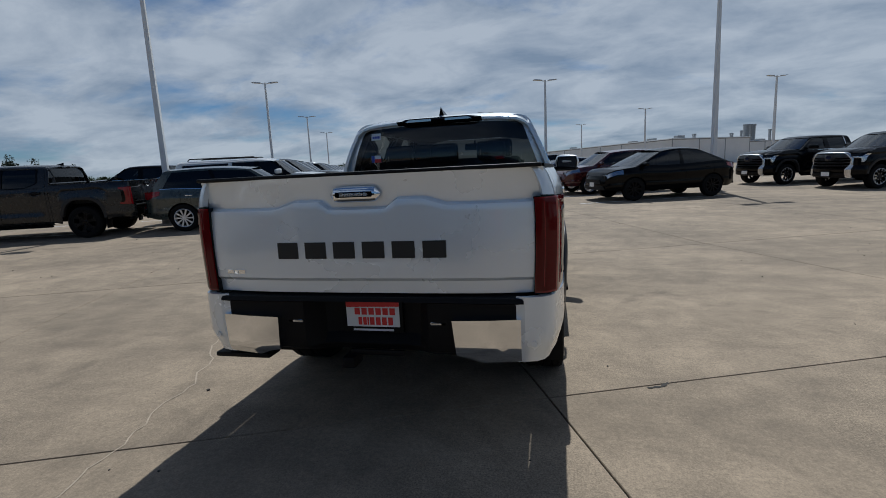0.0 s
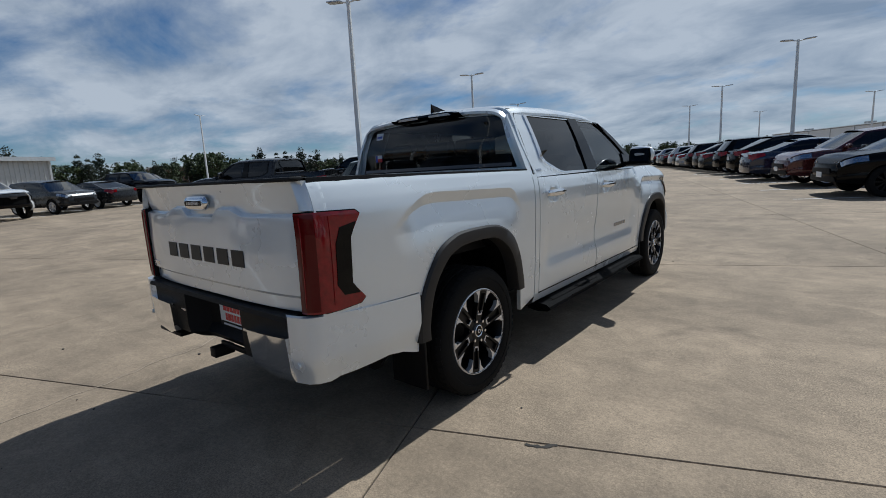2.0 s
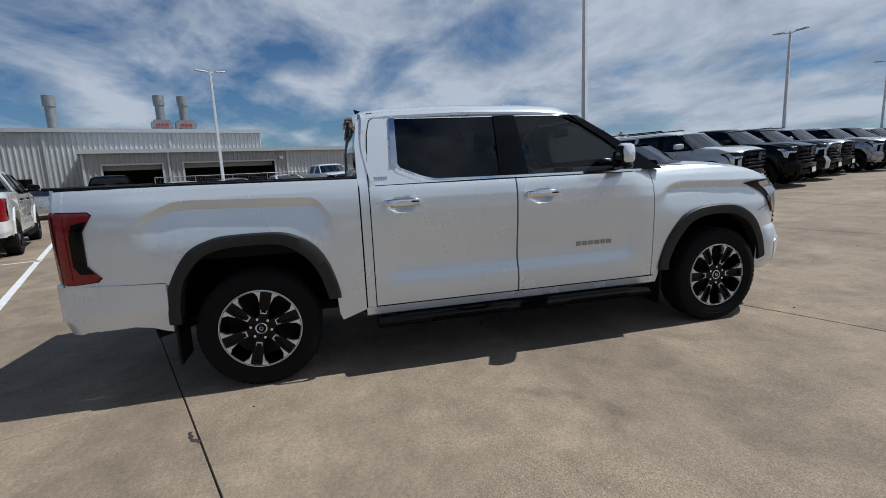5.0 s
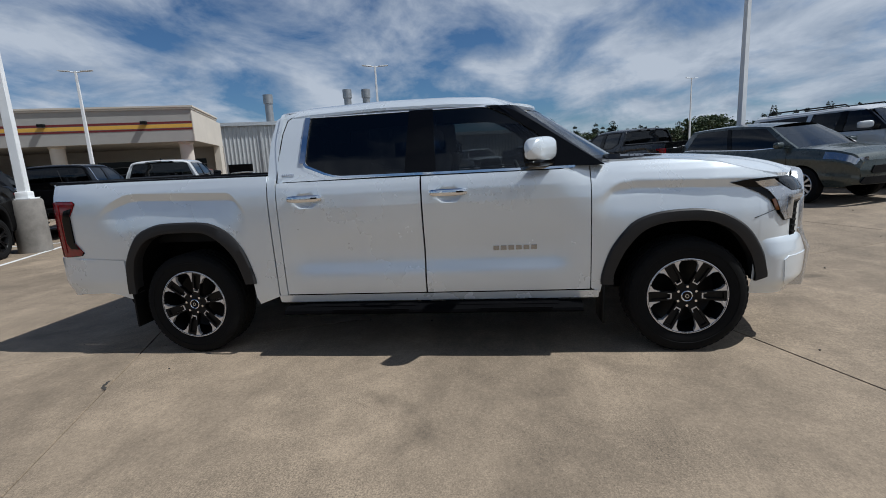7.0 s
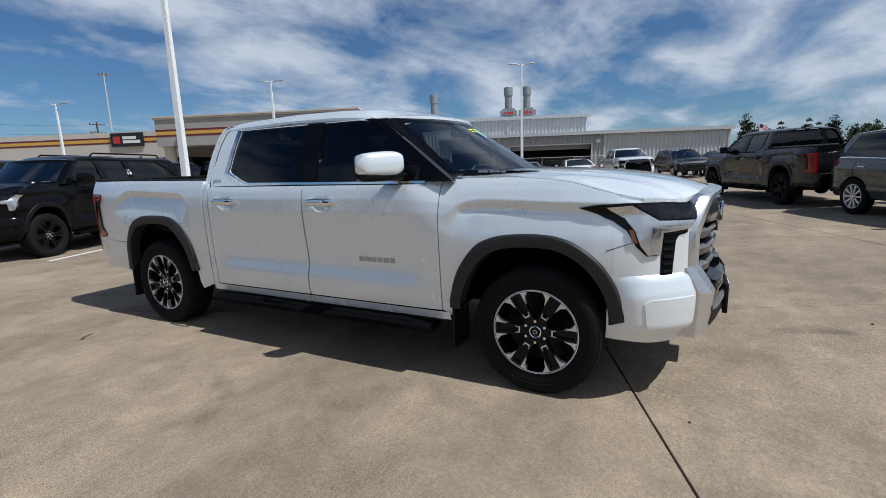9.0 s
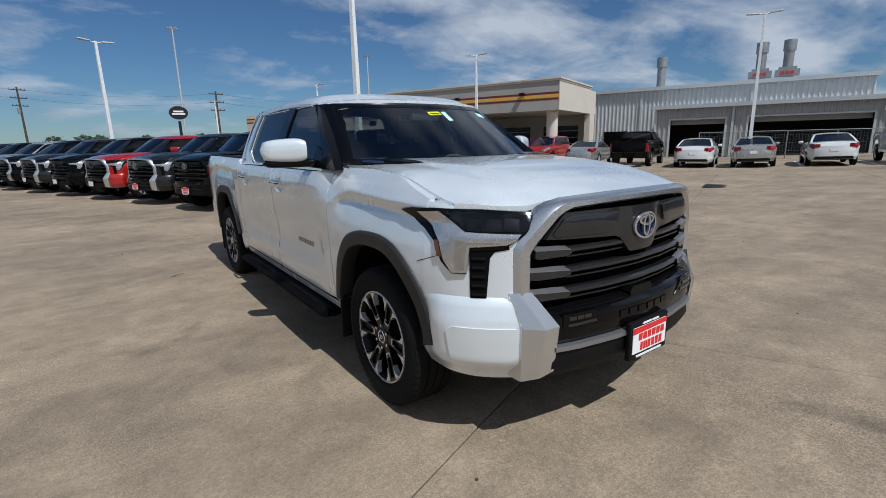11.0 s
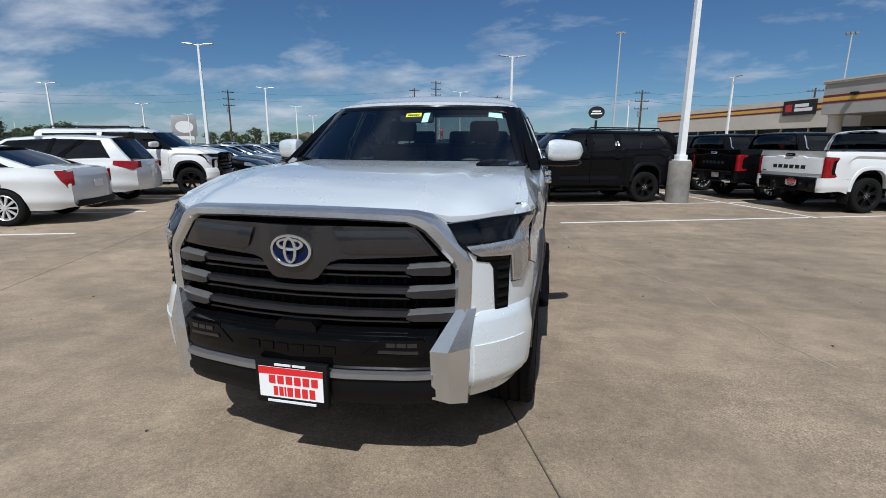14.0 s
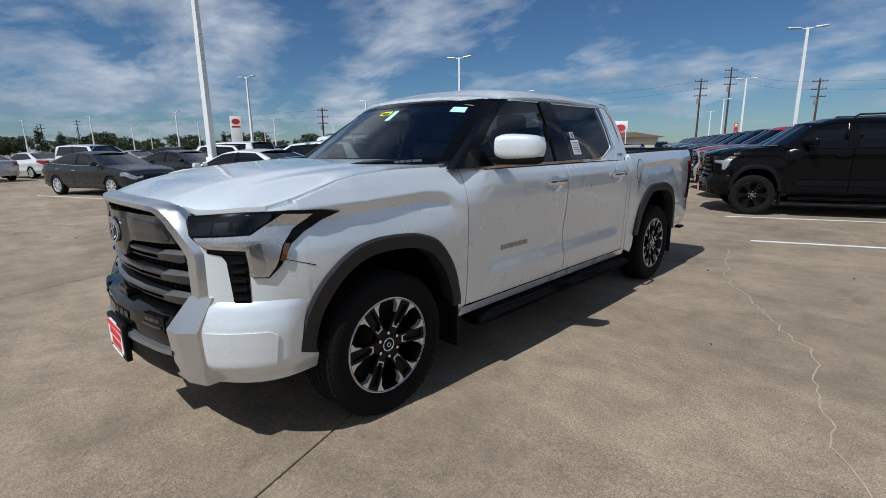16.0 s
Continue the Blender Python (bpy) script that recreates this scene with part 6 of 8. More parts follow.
# ---- lamp posts ----
def lamp_post(a, b, turn=0.0, tall=7.0, base=True, double=True):
    root = thing("street_lamp", "tall white parking lot lamp on a round concrete base", "lamp post", "parking lot lamps")
    h0 = 1.1 if base else 0.1
    if base:
        bm = bmesh.new()
        rows = [[(r * math.cos(2 * math.pi * k / 20), r * math.sin(2 * math.pi * k / 20), z) for k in range(20)] for r, z in ((0.295, -0.03), (0.29, 0.5), (0.285, 1.06), (0.26, 1.1), (0.0, 1.1))]
        grid(bm, rows, closed=True)
        part("base", bm, CONC, root, "stained round concrete base")
    bm = bmesh.new()
    box(bm, (0.36, 0.36, 0.03), (0, 0, h0 + 0.015), 0.005)
    box(bm, (0.24, 0.24, 0.14), (0, 0, h0 + 0.09), 0.02)
    part("base_plate", bm, POLEW, root)
    bm = bmesh.new()
    rows = [[(sx * w, sy * w, z) for sx, sy in ((-1, -1), (1, -1), (1, 1), (-1, 1))] for z, w in ((h0, 0.085), (tall * 0.5, 0.07), (tall - 0.05, 0.052))]
    vs = grid(bm, rows, closed=True)
    bm.faces.new(vs[-1])
    bmesh.ops.bevel(bm, geom=[e for e in bm.edges if abs(e.verts[0].co.z - e.verts[1].co.z) > 1], offset=0.012, segments=2, affect="EDGES")
    part("pole", bm, POLEW, root)
    for s in (-1, 1) if double else (1,):
        bm = bmesh.new()
        tube(bm, [(0, 0, tall - 0.12), (s * 0.30, 0, tall - 0.07)], 0.03, 8)
        arm = part("arm", bm, POLEW, root)
        bm = bmesh.new()
        rows = []
        for t, w, h in ((0.22, 0.05, 0.03), (0.28, 0.13, 0.05), (0.62, 0.16, 0.045), (0.78, 0.14, 0.03), (0.80, 0.10, 0.02)):
            z = tall - 0.08 + 0.07 * t
            rows.append([(s * t, -w, z - h * 0.4), (s * t, -w * 0.9, z + h * 0.5), (s * t, w * 0.9, z + h * 0.5), (s * t, w, z - h * 0.4)])
        vs = grid(bm, rows, closed=True)
        bm.faces.new(vs[0])
        bm.faces.new(vs[-1])
        part("lamp_head", bm, GALV, arm)
    p = lot(a, b)
    root.matrix_basis = pose(p.x, p.y, rise(b), 0, 0, LOT + turn)
    return root


# a, b and height of each post
for a, b, h in ((-7.25, 10.9, 7.4), (-7.1, 27.4, 7.66), (-6.4, 42.5, 7.4), (-6.0, 59, 7.4), (11.7, 11.0, 7.3), (10.9, 25.9, 7.2), (10.9, 42.0, 7.2), (10.9, 57.0, 7.2),
                (28.3, 26.0, 7.2), (28.4, 42.6, 7.2), (28.4, 58.0, 7.2), (22.5, 74.0, 7.2), (-7.5, -7.0, 7.0), (9.3, -5.3, 6.9), (-7.7, -23.3, 6.5), (-8.4, -42.5, 6.5),
                (-9.4, -63.0, 6.5), (-10.6, -88.0, 6.5), (9.7, -24.9, 6.85), (9.7, -42.6, 6.5), (10.1, -65.0, 6.5), (10.3, -88.0, 6.5), (25.2, -23.0, 6.5), (27.6, -42.6, 6.5),
                (29.5, -65.0, 6.5), (27.0, -6.0, 6.8), (58.0, -43.0, 6.5), (66.0, -90.0, 6.5), (75.4, -42.4, 6.5), (93.0, -42.5, 6.5), (58.2, -62.0, 6.5), (76.4, -62.0, 6.5), (92.5, -60.3, 6.5), (110.0, -60.2, 6.5), (82.0, -85.0, 6.5), (118.5, -83.0, 6.5), (31.7, -88.0, 6.5), (73.8, -133.3, 6.5), (88.0, -133.5, 6.5), (104.2, -136.5, 6.5), (-25.5, -12.8, 7.1), (-26.6, 2.92, 7.5), (-44.5, 42.1, 9.5), (-27.2, -29.6, 6.7), (-29.5, -48.5, 6.6)):
    lamp_post(a, b, 90 if a < -20 else 0, h - rise(b), base=b > -60)

# ---- the pickup ----
hero = pickup("pickup_truck", PEARL, "pearl white crew-cab pickup truck standing on the concrete lot", hero=True)


# ---- other vehicles ----
def simple_wheel(parent, m, r, w=0.20, spokes=10, dark=False):
    bm = bmesh.new()
    k = r - 0.03
    lathe_x(bm, [(r * 0.68, -w / 2), (k, -w / 2), (r, -w / 2 + 0.03), (r, w / 2 - 0.03), (k, w / 2 - 0.004), (r * 0.85, w / 2), (r * 0.68, w / 2 - 0.012)], 32)
    root = part("wheel", bm, RUBBER, parent)
    root.matrix_basis = m
    bm = bmesh.new()
    lathe_x(bm, [(r * 0.69, w / 2 - 0.012), (r * 0.66, w / 2 - 0.006), (r * 0.63, w / 2 - 0.014), (r * 0.60, 0.0)], 32)
    for i in range(spokes):
        t = 2 * math.pi * i / spokes
        c, s = math.cos(t), math.sin(t)
        pts = [(0.03, -0.012), (r * 0.64, -0.022), (r * 0.64, 0.022), (0.03, 0.012)]
        plate2d(bm, [(x * c - y * s, x * s + y * c) for x, y in pts], lambda a, b, off: (w / 2 - 0.022 + 0.05 * (math.hypot(a, b) - 0.1) + off, a, b), 0.03)
    lathe_x(bm, [(0.05, w / 2 - 0.03), (0.045, w / 2 - 0.012), (0.0, w / 2 - 0.010)], 14)
    part("rim", bm, RIMK if dark else RIMS, root)
    bm = bmesh.new()
    lathe_x(bm, [(r * 0.61, -0.01), (0.0, -0.01)], 20)
    part("brake_disc", bm, GAP, root)
    return root


CARS = {
    # half length, half width, roof height, wheelbase, tyre radius, sill, shoulder line, greenhouse base rear/front, roof rear/front
    "sedan": dict(L=2.46, W=0.93, H=1.46, wb=2.84, r=0.335, sill=0.27, arch=0.37, top=[(-2.46, 0.86), (-2.40, 1.00), (-1.9, 1.05), (-1.2, 1.02), (0.0, 0.965), (0.9, 0.985), (1.5, 0.94), (2.1, 0.84), (2.40, 0.70), (2.46, 0.58)], gb=(-1.95, 1.12), gr=(-1.0, 0.22)),
    "crossover": dict(L=2.30, W=0.93, H=1.68, wb=2.70, r=0.36, sill=0.34, arch=0.41, top=[(-2.30, 0.95), (-2.27, 1.08), (-1.8, 1.12), (-0.8, 1.08), (0.2, 1.06), (0.95, 1.10), (1.5, 1.08), (2.0, 1.02), (2.22, 0.94), (2.30, 0.80)], gb=(-2.18, 1.22), gr=(-1.78, 0.42)),
    "coupe_suv": dict(L=2.30, W=0.95, H=1.66, wb=2.78, r=0.37, sill=0.33, arch=0.42, top=[(-2.30, 0.95), (-2.25, 1.10), (-1.8, 1.16), (-0.8, 1.10), (0.2, 1.06), (0.95, 1.09), (1.5, 1.07), (2.0, 1.01), (2.22, 0.93), (2.30, 0.80)], gb=(-2.10, 1.36), gr=(-0.95, 0.36)),
    "wagon": dict(L=2.45, W=0.98, H=1.80, wb=2.95, r=0.39, sill=0.40, arch=0.45, top=[(-2.45, 1.0), (-2.42, 1.16), (-1.8, 1.20), (-0.8, 1.18), (0.2, 1.17), (1.0, 1.18), (1.6, 1.15), (2.2, 1.10), (2.40, 0.98), (2.45, 0.85)], gb=(-2.36, 1.28), gr=(-2.16, 0.55)),
}


def car(name, kind, paint, label, category="car", group="parked cars", plate=True, dark_wheels=False, lamps="slim"):
    """A closed car, nose towards +y, standing on z = 0."""
    d = CARS[kind]
    L, W, H, wb, r, sill, top = d["L"], d["W"], d["H"], d["wb"], d["r"], d["sill"], d["top"]
    root = thing(name, label, category, group)
    topz = lambda y: lerp_table(top, y)

    def plan(y):
        t = abs(y) / L
        return W * (1 - 0.05 * t ** 2 - 0.20 * max(0, (t - 0.78) / 0.22) ** 2.2)

    def skin(y, z):
        zt = topz(y)
        s = (z - sill) / max(0.05, zt - sill)
        bulge = -0.075 * (1 - smooth01(s / 0.25)) - 0.012 * math.sin(math.pi * min(1, max(0, (s - 0.25) / 0.35))) - 0.055 * smooth01((s - 0.70) / 0.30) ** 1.5
        crease = 0.012 * math.exp(-((s - 0.72) / 0.07) ** 2)
        return plan(y) + bulge + crease

    ys = sorted(set([round(v, 4) for v in spread(-L, L, 46)] + [round(s * wb / 2 + d["arch"] * math.cos(a), 4) for s in (-1, 1) for a in spread(0.0, math.pi, 16)]))

    def low(y):
        z = sill + 0.05 * smooth01((abs(y) - L + 0.3) / 0.3)
        for s in (-1, 1):
            q = abs(y - s * wb / 2)
            if q < d["arch"]:
                z = max(z, r + math.sqrt(max(0, d["arch"] ** 2 - q * q)) * 0.98)
        return min(z, topz(y) - 0.05)
    for sx in (1, -1):
        bm = bmesh.new()
        rows = [[(sx * skin(y, z), y, z) for z in spread(low(y), topz(y), 12)] for y in ys]
        thick_grid(bm, rows, lambda c: (-sx * 0.06, 0, 0.0))
        part("side_panel", bm, paint, root)
        # seams and handles
        bm = bmesh.new()
        gb0, gb1 = d["gb"]
        for y in (gb1 - 0.18, 0.5 * (gb0 + gb1) - 0.02, max(gb0 + 0.3, -wb / 2 - 0.02)):
            grid(bm, [[(sx * (skin(y, z) + 0.0025), y - 0.004, z), (sx * (skin(y, z) + 0.0025), y + 0.004, z)] for z in spread(max(low(y), sill + 0.08), topz(y) - 0.01, 8)])
        part("door_seam", bm, GAP, root)
        for y in (0.5 * (gb0 + gb1) + 0.08, max(gb0 + 0.45, -wb / 2 + 0.2)):
            bm = bmesh.new()
            z = topz(y) - 0.14
            box(bm, (0.03, 0.19, 0.028), (sx * (skin(y, z) + 0.014), y, z), 0.01)
            part("handle", bm, CHROME if paint is not BLACKP else paint, root)
        # mirror
        bm = bmesh.new()
        box(bm, (0.20, 0.12, 0.13), (sx * (plan(gb1 - 0.25) + 0.06), gb1 - 0.30, topz(gb1) + 0.08), 0.04, seg=3)
        part("door_mirror", bm, paint, root)
        # lamps
        zf = topz(L - 0.12)
        bm = bmesh.new()
        rows = []
        for t in spread(0, 1, 8):
            y = L - 0.52 + 0.46 * t
            h = 0.13 - 0.02 * t
            zz = min(topz(y) - 0.035, zf + 0.07)
            rows.append([(sx * (skin(y, z) + 0.008), y, z) for z in spread(zz - h, zz, 3)])
        y = L - 0.06
        for x in (0.62, 0.5):
            rows.append([(sx * x, L - 0.02 + (0.74 - x) * 0.05, z) for z in spread(min(topz(y), zf + 0.07) - 0.12, min(topz(y), zf + 0.07) - 0.02, 3)])
        grid(bm, rows)
        part("headlight", bm, LAMPCLR, root)
        zr = topz(-L + 0.06)
        bm = bmesh.new()
        rows = []
        for t in spread(0, 1, 7):
            y = -L + (0.42 - 0.37 * t if lamps == "slim" else 0.20 - 0.15 * t)
            h = 0.10 + 0.10 * t if lamps == "slim" else 0.04 + 0.24 * t
            zz = min(topz(y) - 0.02, zr - 0.0)
            rows.append([(sx * (skin(y, z) + 0.008), y, z) for z in spread(zz - h, zz, 3)])
        for x in (0.66, 0.50 if lamps == "slim" else 0.64):
            rows.append([(sx * x, -L - 0.025 - (0.75 - x) * 0.05, z) for z in spread(zr - (0.17 if lamps == "slim" else 0.28), zr - 0.02, 3)])
        grid(bm, rows)
        part("tail_light", bm, LAMPRED, root)
    # deck and hood
    for nm, y0, y1 in (("hood", d["gb"][1] - 0.12, L), ("rear_deck", -L, d["gb"][0] + 0.12)):
        bm = bmesh.new()
        rows = []
        for y in spread(y0, y1, 18):
            w = skin(y, topz(y))
            rows.append([(w * s, y, topz(y) + 0.035 * (1 - s * s) * (1 if abs(y) < L - 0.2 else 0.3)) for s in spread(-1, 1, 12)])
        grid(bm, rows)
        part(nm, bm, paint, root)
    bm = bmesh.new()
    box(bm, (W * 1.7, wb + 0.6, 0.25), (0, 0, sill + 0.10))
    for s in (-1, 1):
        box(bm, (W * 1.72, d["arch"] * 2, 0.5), (0, s * wb / 2, r + 0.22))
    part("underbody", bm, GAP, root)
    # noses: bumper faces
    for s, nm in ((1, "front_bumper"), (-1, "rear_bumper")):
        bm = bmesh.new()
        rows = []
        for z in spread(sill + 0.04, topz(s * (L - 0.001)) + 0.02, 9):
            w = skin(s * L, min(z, topz(s * L)))
            out = 0.07 * math.sin(math.pi * min(1, max(0, (z - sill) / (topz(s * L) - sill))) ** 0.8)
            rows.append([(w * q, s * (L - 0.02 + out * 0.4 + 0.10 * (1 - abs(q) ** 2.6)), z) for q in spread(-1, 1, 14)])
        grid(bm, rows)
        bump = part(nm, bm, paint, root)
        bm = bmesh.new()
        lo = sill + 0.05
        for z0, z1, wd in (((lo, lo + 0.13, 0.72), (lo + 0.19, lo + 0.33, 0.52)) if s > 0 else ((lo, lo + 0.12, 0.70),)):
            plate2d(bm, [(-wd, z0 + 0.03), (-wd * 0.92, z0), (wd * 0.92, z0), (wd, z0 + 0.03), (wd * 0.9, z1), (-wd * 0.9, z1)], lambda a, c, off: (a, s * (L + 0.10 - 0.13 * (abs(a) / 0.9) ** 2.6 + 0.01 + off), c), 0.02, step=0.12)
        part("grille" if s > 0 else "diffuser", bm, PLASTIC, bump)
        if plate:
            bm = bmesh.new()
            zz = (lo + 0.16 if s > 0 else 0.5 * (sill + topz(-L)) + 0.16)
            plate2d(bm, [(-0.15, zz - 0.07), (0.15, zz - 0.07), (0.15, zz + 0.07), (-0.15, zz + 0.07)], lambda a, c, off: (a, s * (L + 0.115 + off), c), 0.012)
            part("licence_plate", bm, PLATEW, bump)
    # greenhouse
    (b0, b1), (r0, r1) = d["gb"], d["gr"]

    def gh(t, s, q):
        """t along the roof 0..1, s up 0..1, q across -1..1."""
        yb, yt = b0 + (b1 - b0) * t, r0 + (r1 - r0) * t
        y = yb + (yt - yb) * s
        zb = topz(yb) - 0.01
        zt = H - 0.05 - 0.07 * (2 * t - 1) ** 2 * (0.6 if t < 0.5 else 1.0)
        wb_, wt = skin(yb, topz(yb)) - 0.015, W * 0.70
        w = wb_ + (wt - wb_) * s + 0.02 * math.sin(math.pi * s)
        bow = 0.10 * (1 - q * q)
        return Vector((w * q, y + (bow if t > 0.98 else -bow * 0.6 if t < 0.02 else 0), zb + (zt - zb) * s))
    bm = bmesh.new()
    grid(bm, [[gh(1, s, q) for q in spread(-0.93, 0.93, 12)] for s in spread(0.02, 0.97, 5)])
    part("windshield", bm, CARSHIELD, root)
    bm = bmesh.new()
    grid(bm, [[gh(0, s, q) for q in spread(-0.90, 0.90, 12)] for s in spread(0.10, 0.93, 5)])
    part("rear_window", bm, DARKGLASS, root)
    for sx in (1, -1):
        bm = bmesh.new()
        grid(bm, [[gh(t, s, sx) for t in spread(0.0, 1.0, 12)] for s in (0.0, 0.08)])
        grid(bm, [[gh(t, s, sx) for t in spread(0.0, 1.0, 12)] for s in (0.90, 0.96, 1.0)])
        grid(bm, [[gh(t, s, sx) for s in spread(0.0, 1.0, 6)] for t in (0.0, 0.05, 0.10)])
        grid(bm, [[gh(t, s, sx) for s in spread(0.0, 1.0, 6)] for t in (0.94, 0.97, 1.0)])
        grid(bm, [[gh(1, s, q) for s in spread(0, 1, 6)] for q in (sx, sx * 0.93)])
        grid(bm, [[gh(0, s, q) for s in spread(0, 1, 6)] for q in (sx, sx * 0.90)])
        part("pillar", bm, paint, root)
        bm = bmesh.new()
        grid(bm, [[gh(t, s, sx) + Vector((sx * 0.004, 0, 0)) for s in spread(0.06, 0.93, 6)] for t in (0.50, 0.54)])
        part("door_post", bm, GLOSSB, root)
        for t0, t1 in ((0.12, 0.50), (0.54, 0.94)):
            bm = bmesh.new()
            grid(bm, [[gh(t, s, sx) - Vector((sx * 0.004, 0, 0)) for t in spread(t0 - 0.02, t1 + 0.01, 6)] for s in spread(0.07, 0.91, 4)])
            part("side_window", bm, DARKGLASS, root)
        bm = bmesh.new()
        grid(bm, [[gh(t, s, sx) + Vector((sx * 0.006, 0, 0)) for t in spread(0.08, 0.96, 10)] for s in (0.055, 0.085)])
        part("window_trim", bm, CHROME if paint is not BLACKP else GLOSSB, root)
    bm = bmesh.new()
    rows = []
    for t in spread(0, 1, 12):
        rows.append([gh(t, 1.0, q) + Vector((0, 0, 0.05 * (1 - abs(q) ** 2.2))) for q in spread(-1, 1, 12)])
    grid(bm, rows)
    part("roof", bm, paint, root)
    bm = bmesh.new()
    grid(bm, [[(x, y, topz(y) - 0.04) for x in spread(-0.75, 0.75, 4)] for y in spread(b0 + 0.1, b1 - 0.05, 6)])
    for x in (-0.38, 0.38):
        for y in (0.1, -0.85):
            box(bm, (0.46, 0.14, 0.5), (x, y, topz(y) + 0.08), 0.05)
    part("seats", bm, FABRIC, root)
    for sx in (-1, 1):
        for s in (-1, 1):
            simple_wheel(root, pose(sx * (W - 0.115), s * wb / 2, r, 0, 0, 0 if sx > 0 else 180), r, 0.21, 10, dark_wheels)
    return root


def repaint(ob, swaps, label):
    """Other paint on a copy that shares its meshes."""
    for o in (ob, *ob.children_recursive):
        if o.type == "MESH":
            for slot in o.material_slots:
                if slot.material in swaps:
                    was = slot.material
                    slot.link = "OBJECT"
                    slot.material = swaps[was]
    ob["label"] = label
    return ob


def put(ob, a, b, turn):
    ob.matrix_basis = lot_pose(a, b, turn)
    return ob


def shorten(ob, k):
    """A wagon on a shorter wheelbase: the body drawn in lengthwise, the wheels moved whole."""
    done = set()
    for o in ob.children:
        o.location.y *= k
        if o.name.split(".")[0] != "wheel":
            for q in (o, *o.children_recursive):
                if q.type == "MESH" and q.data.name not in done:
                    done.add(q.data.name)
                    q.data.transform(Matrix.Diagonal((1, k, 1, 1)))


IN, OUT = -90, 90  # nose towards +a, towards -a

# masters of the parked kinds, each standing at its own place
suv_black = put(pickup("suv", BLACKP, "glossy black three-row SUV with black wheels", "SUV", "parked cars", black_trim=True, suv=True, black_wheels=True), -5.05, -8.1, IN)
shorten(suv_black, 0.845)
pick_dark = put(pickup("parked_pickup", GREYP, "dark grey crew-cab pickup with silver grille frame", "pickup truck", "parked cars"), -5.65, -10.8, IN)
pick_white = put(pickup("parked_pickup", WHITE, "white crew-cab pickup with black trim and black wheels", "pickup truck", "parked cars", black_trim=True, black_wheels=True), -12.3, -5.45, OUT)
PAINTS = {"black": (BLACKP, "glossy black"), "grey": (GREYP, "dark grey"), "white": (WHITE, "white"), "red": (REDP, "bright red"), "silver": (SILVERP, "silver"), "blue": (BLUEP, "dark blue"), "burgundy": (BURGP, "burgundy")}


FINE = {"badge", "nose_shoulder", "bumper_pad", "nose_flange", "fender_flange", "light_guide", "lug_nut", "handle_button", "bed_corner", "cap_ring", "hub_cap", "handle_cup", "bracket", "step_pad", "projector", "fog_lens", "fog_lamp", "plate_writing", "plate_band", "grille_mesh", "sensor", "bumper_lamp", "side_marker", "vent_slat", "tail_light_core", "handle_recess", "handle_blocks", "lamp_lens", "antenna", "roof_seam", "radar_cover", "emblem_ring", "mirror_bezel", "window_strip", "cowl", "rear_view_mirror", "steering_wheel", "drivetrain", "tow_hitch", "corner_step", "mirror_glass", "mud_flap", "fuel_door_seam", "barrel", "brake_disc", "diffuser", "door_seam", "door_lining", "headliner", "gate_cap", "bumper_strip", "grille_inset", "seats", "window_trim", "hood_vent", "dashboard", "rear_bench", "front_seat", "high_brake_lamp", "handle", "mirror_foot", "windshield_frame", "nose_panel_edge"}


SMALL = {"door_mirror", "wheel_arch_flare", "bumper_wing", "fender_flange", "grille_bar", "blade", "air_vent", "running_board", "tailgate_lettering", "spokes", "cab_side_trim", "inner_panel", "wheel_well", "grille_bar_end", "cab_corner", "pillar_trim", "centre_pillar_trim", "window_chrome", "tail_light_inset", "tail_light_surround", "tailgate_handle", "door_seam", "lens", "plate_face", "tail_light_edge", "emblem", "rocker", "bumper_plate", "lower_valance", "bed_liner", "nose_panel", "door_post", "licence_plate", "underbody", "chassis"}
LEAN = {}


def more(master, base, hue, what, a, b, turn):
    p = lot(a, b)
    tier = 0 if p.length < 11 else 1 if p.length < 24 else 2
    key = (master.name, tier)
    ob = copy_thing(LEAN.get(key, master), lot_pose(a, b, turn))
    if tier and key not in LEAN:
        names = FINE if tier == 1 else FINE | SMALL
        gone = set()
        for o in ob.children_recursive:
            if o.name.split(".")[0] in names:
                gone.add(o)
                gone.update(o.children_recursive)
        bpy.data.batch_remove(list(gone))
        LEAN[key] = ob
    mat, word = PAINTS[hue]
    return repaint(ob, {m_: mat for m_ in (base, *[q[0] for q in PAINTS.values()])} if LEAN.get(key) is not None and LEAN[key] is not ob else {base: mat}, f"{word} {what}")


PK, PKW, SU = "crew-cab pickup parked in its stall", "crew-cab pickup with black trim, parked", "three-row SUV parked in its stall"
# row that looks into the aisle from the workshop's side
more(pick_dark, GREYP, "red", PK, -5.65, -13.45, IN)
for k, hue in enumerate(("black", "grey", "black", "silver", "black", "grey", "blue", "black", "white", "black", "grey", "silver", "black", "red")):
    more(pick_dark if k % 3 else pick_white, GREYP if k % 3 else WHITE, hue, PK if k % 3 else PKW, -5.65, -16.1 - 2.68 * k, IN)
more(suv_black, BLACKP, "white", SU, -4.6, 11.95, IN)
more(pick_white, WHITE, "black", PKW, -4.7, 14.7, IN)
more(pick_dark, GREYP, "black", PK, -4.8, 17.4, IN)
more(suv_black, BLACKP, "silver", SU, -4.7, 20.2, IN)
for k, hue in enumerate(("silver", "black", "white", "grey", "black", "white", "black", "grey", "silver", "black")):
    more(pick_dark if k % 2 else pick_white, GREYP if k % 2 else WHITE, hue, PK if k % 2 else PKW, -4.45 + 0.07 * k, 23.0 + 2.95 * k, IN - 4)
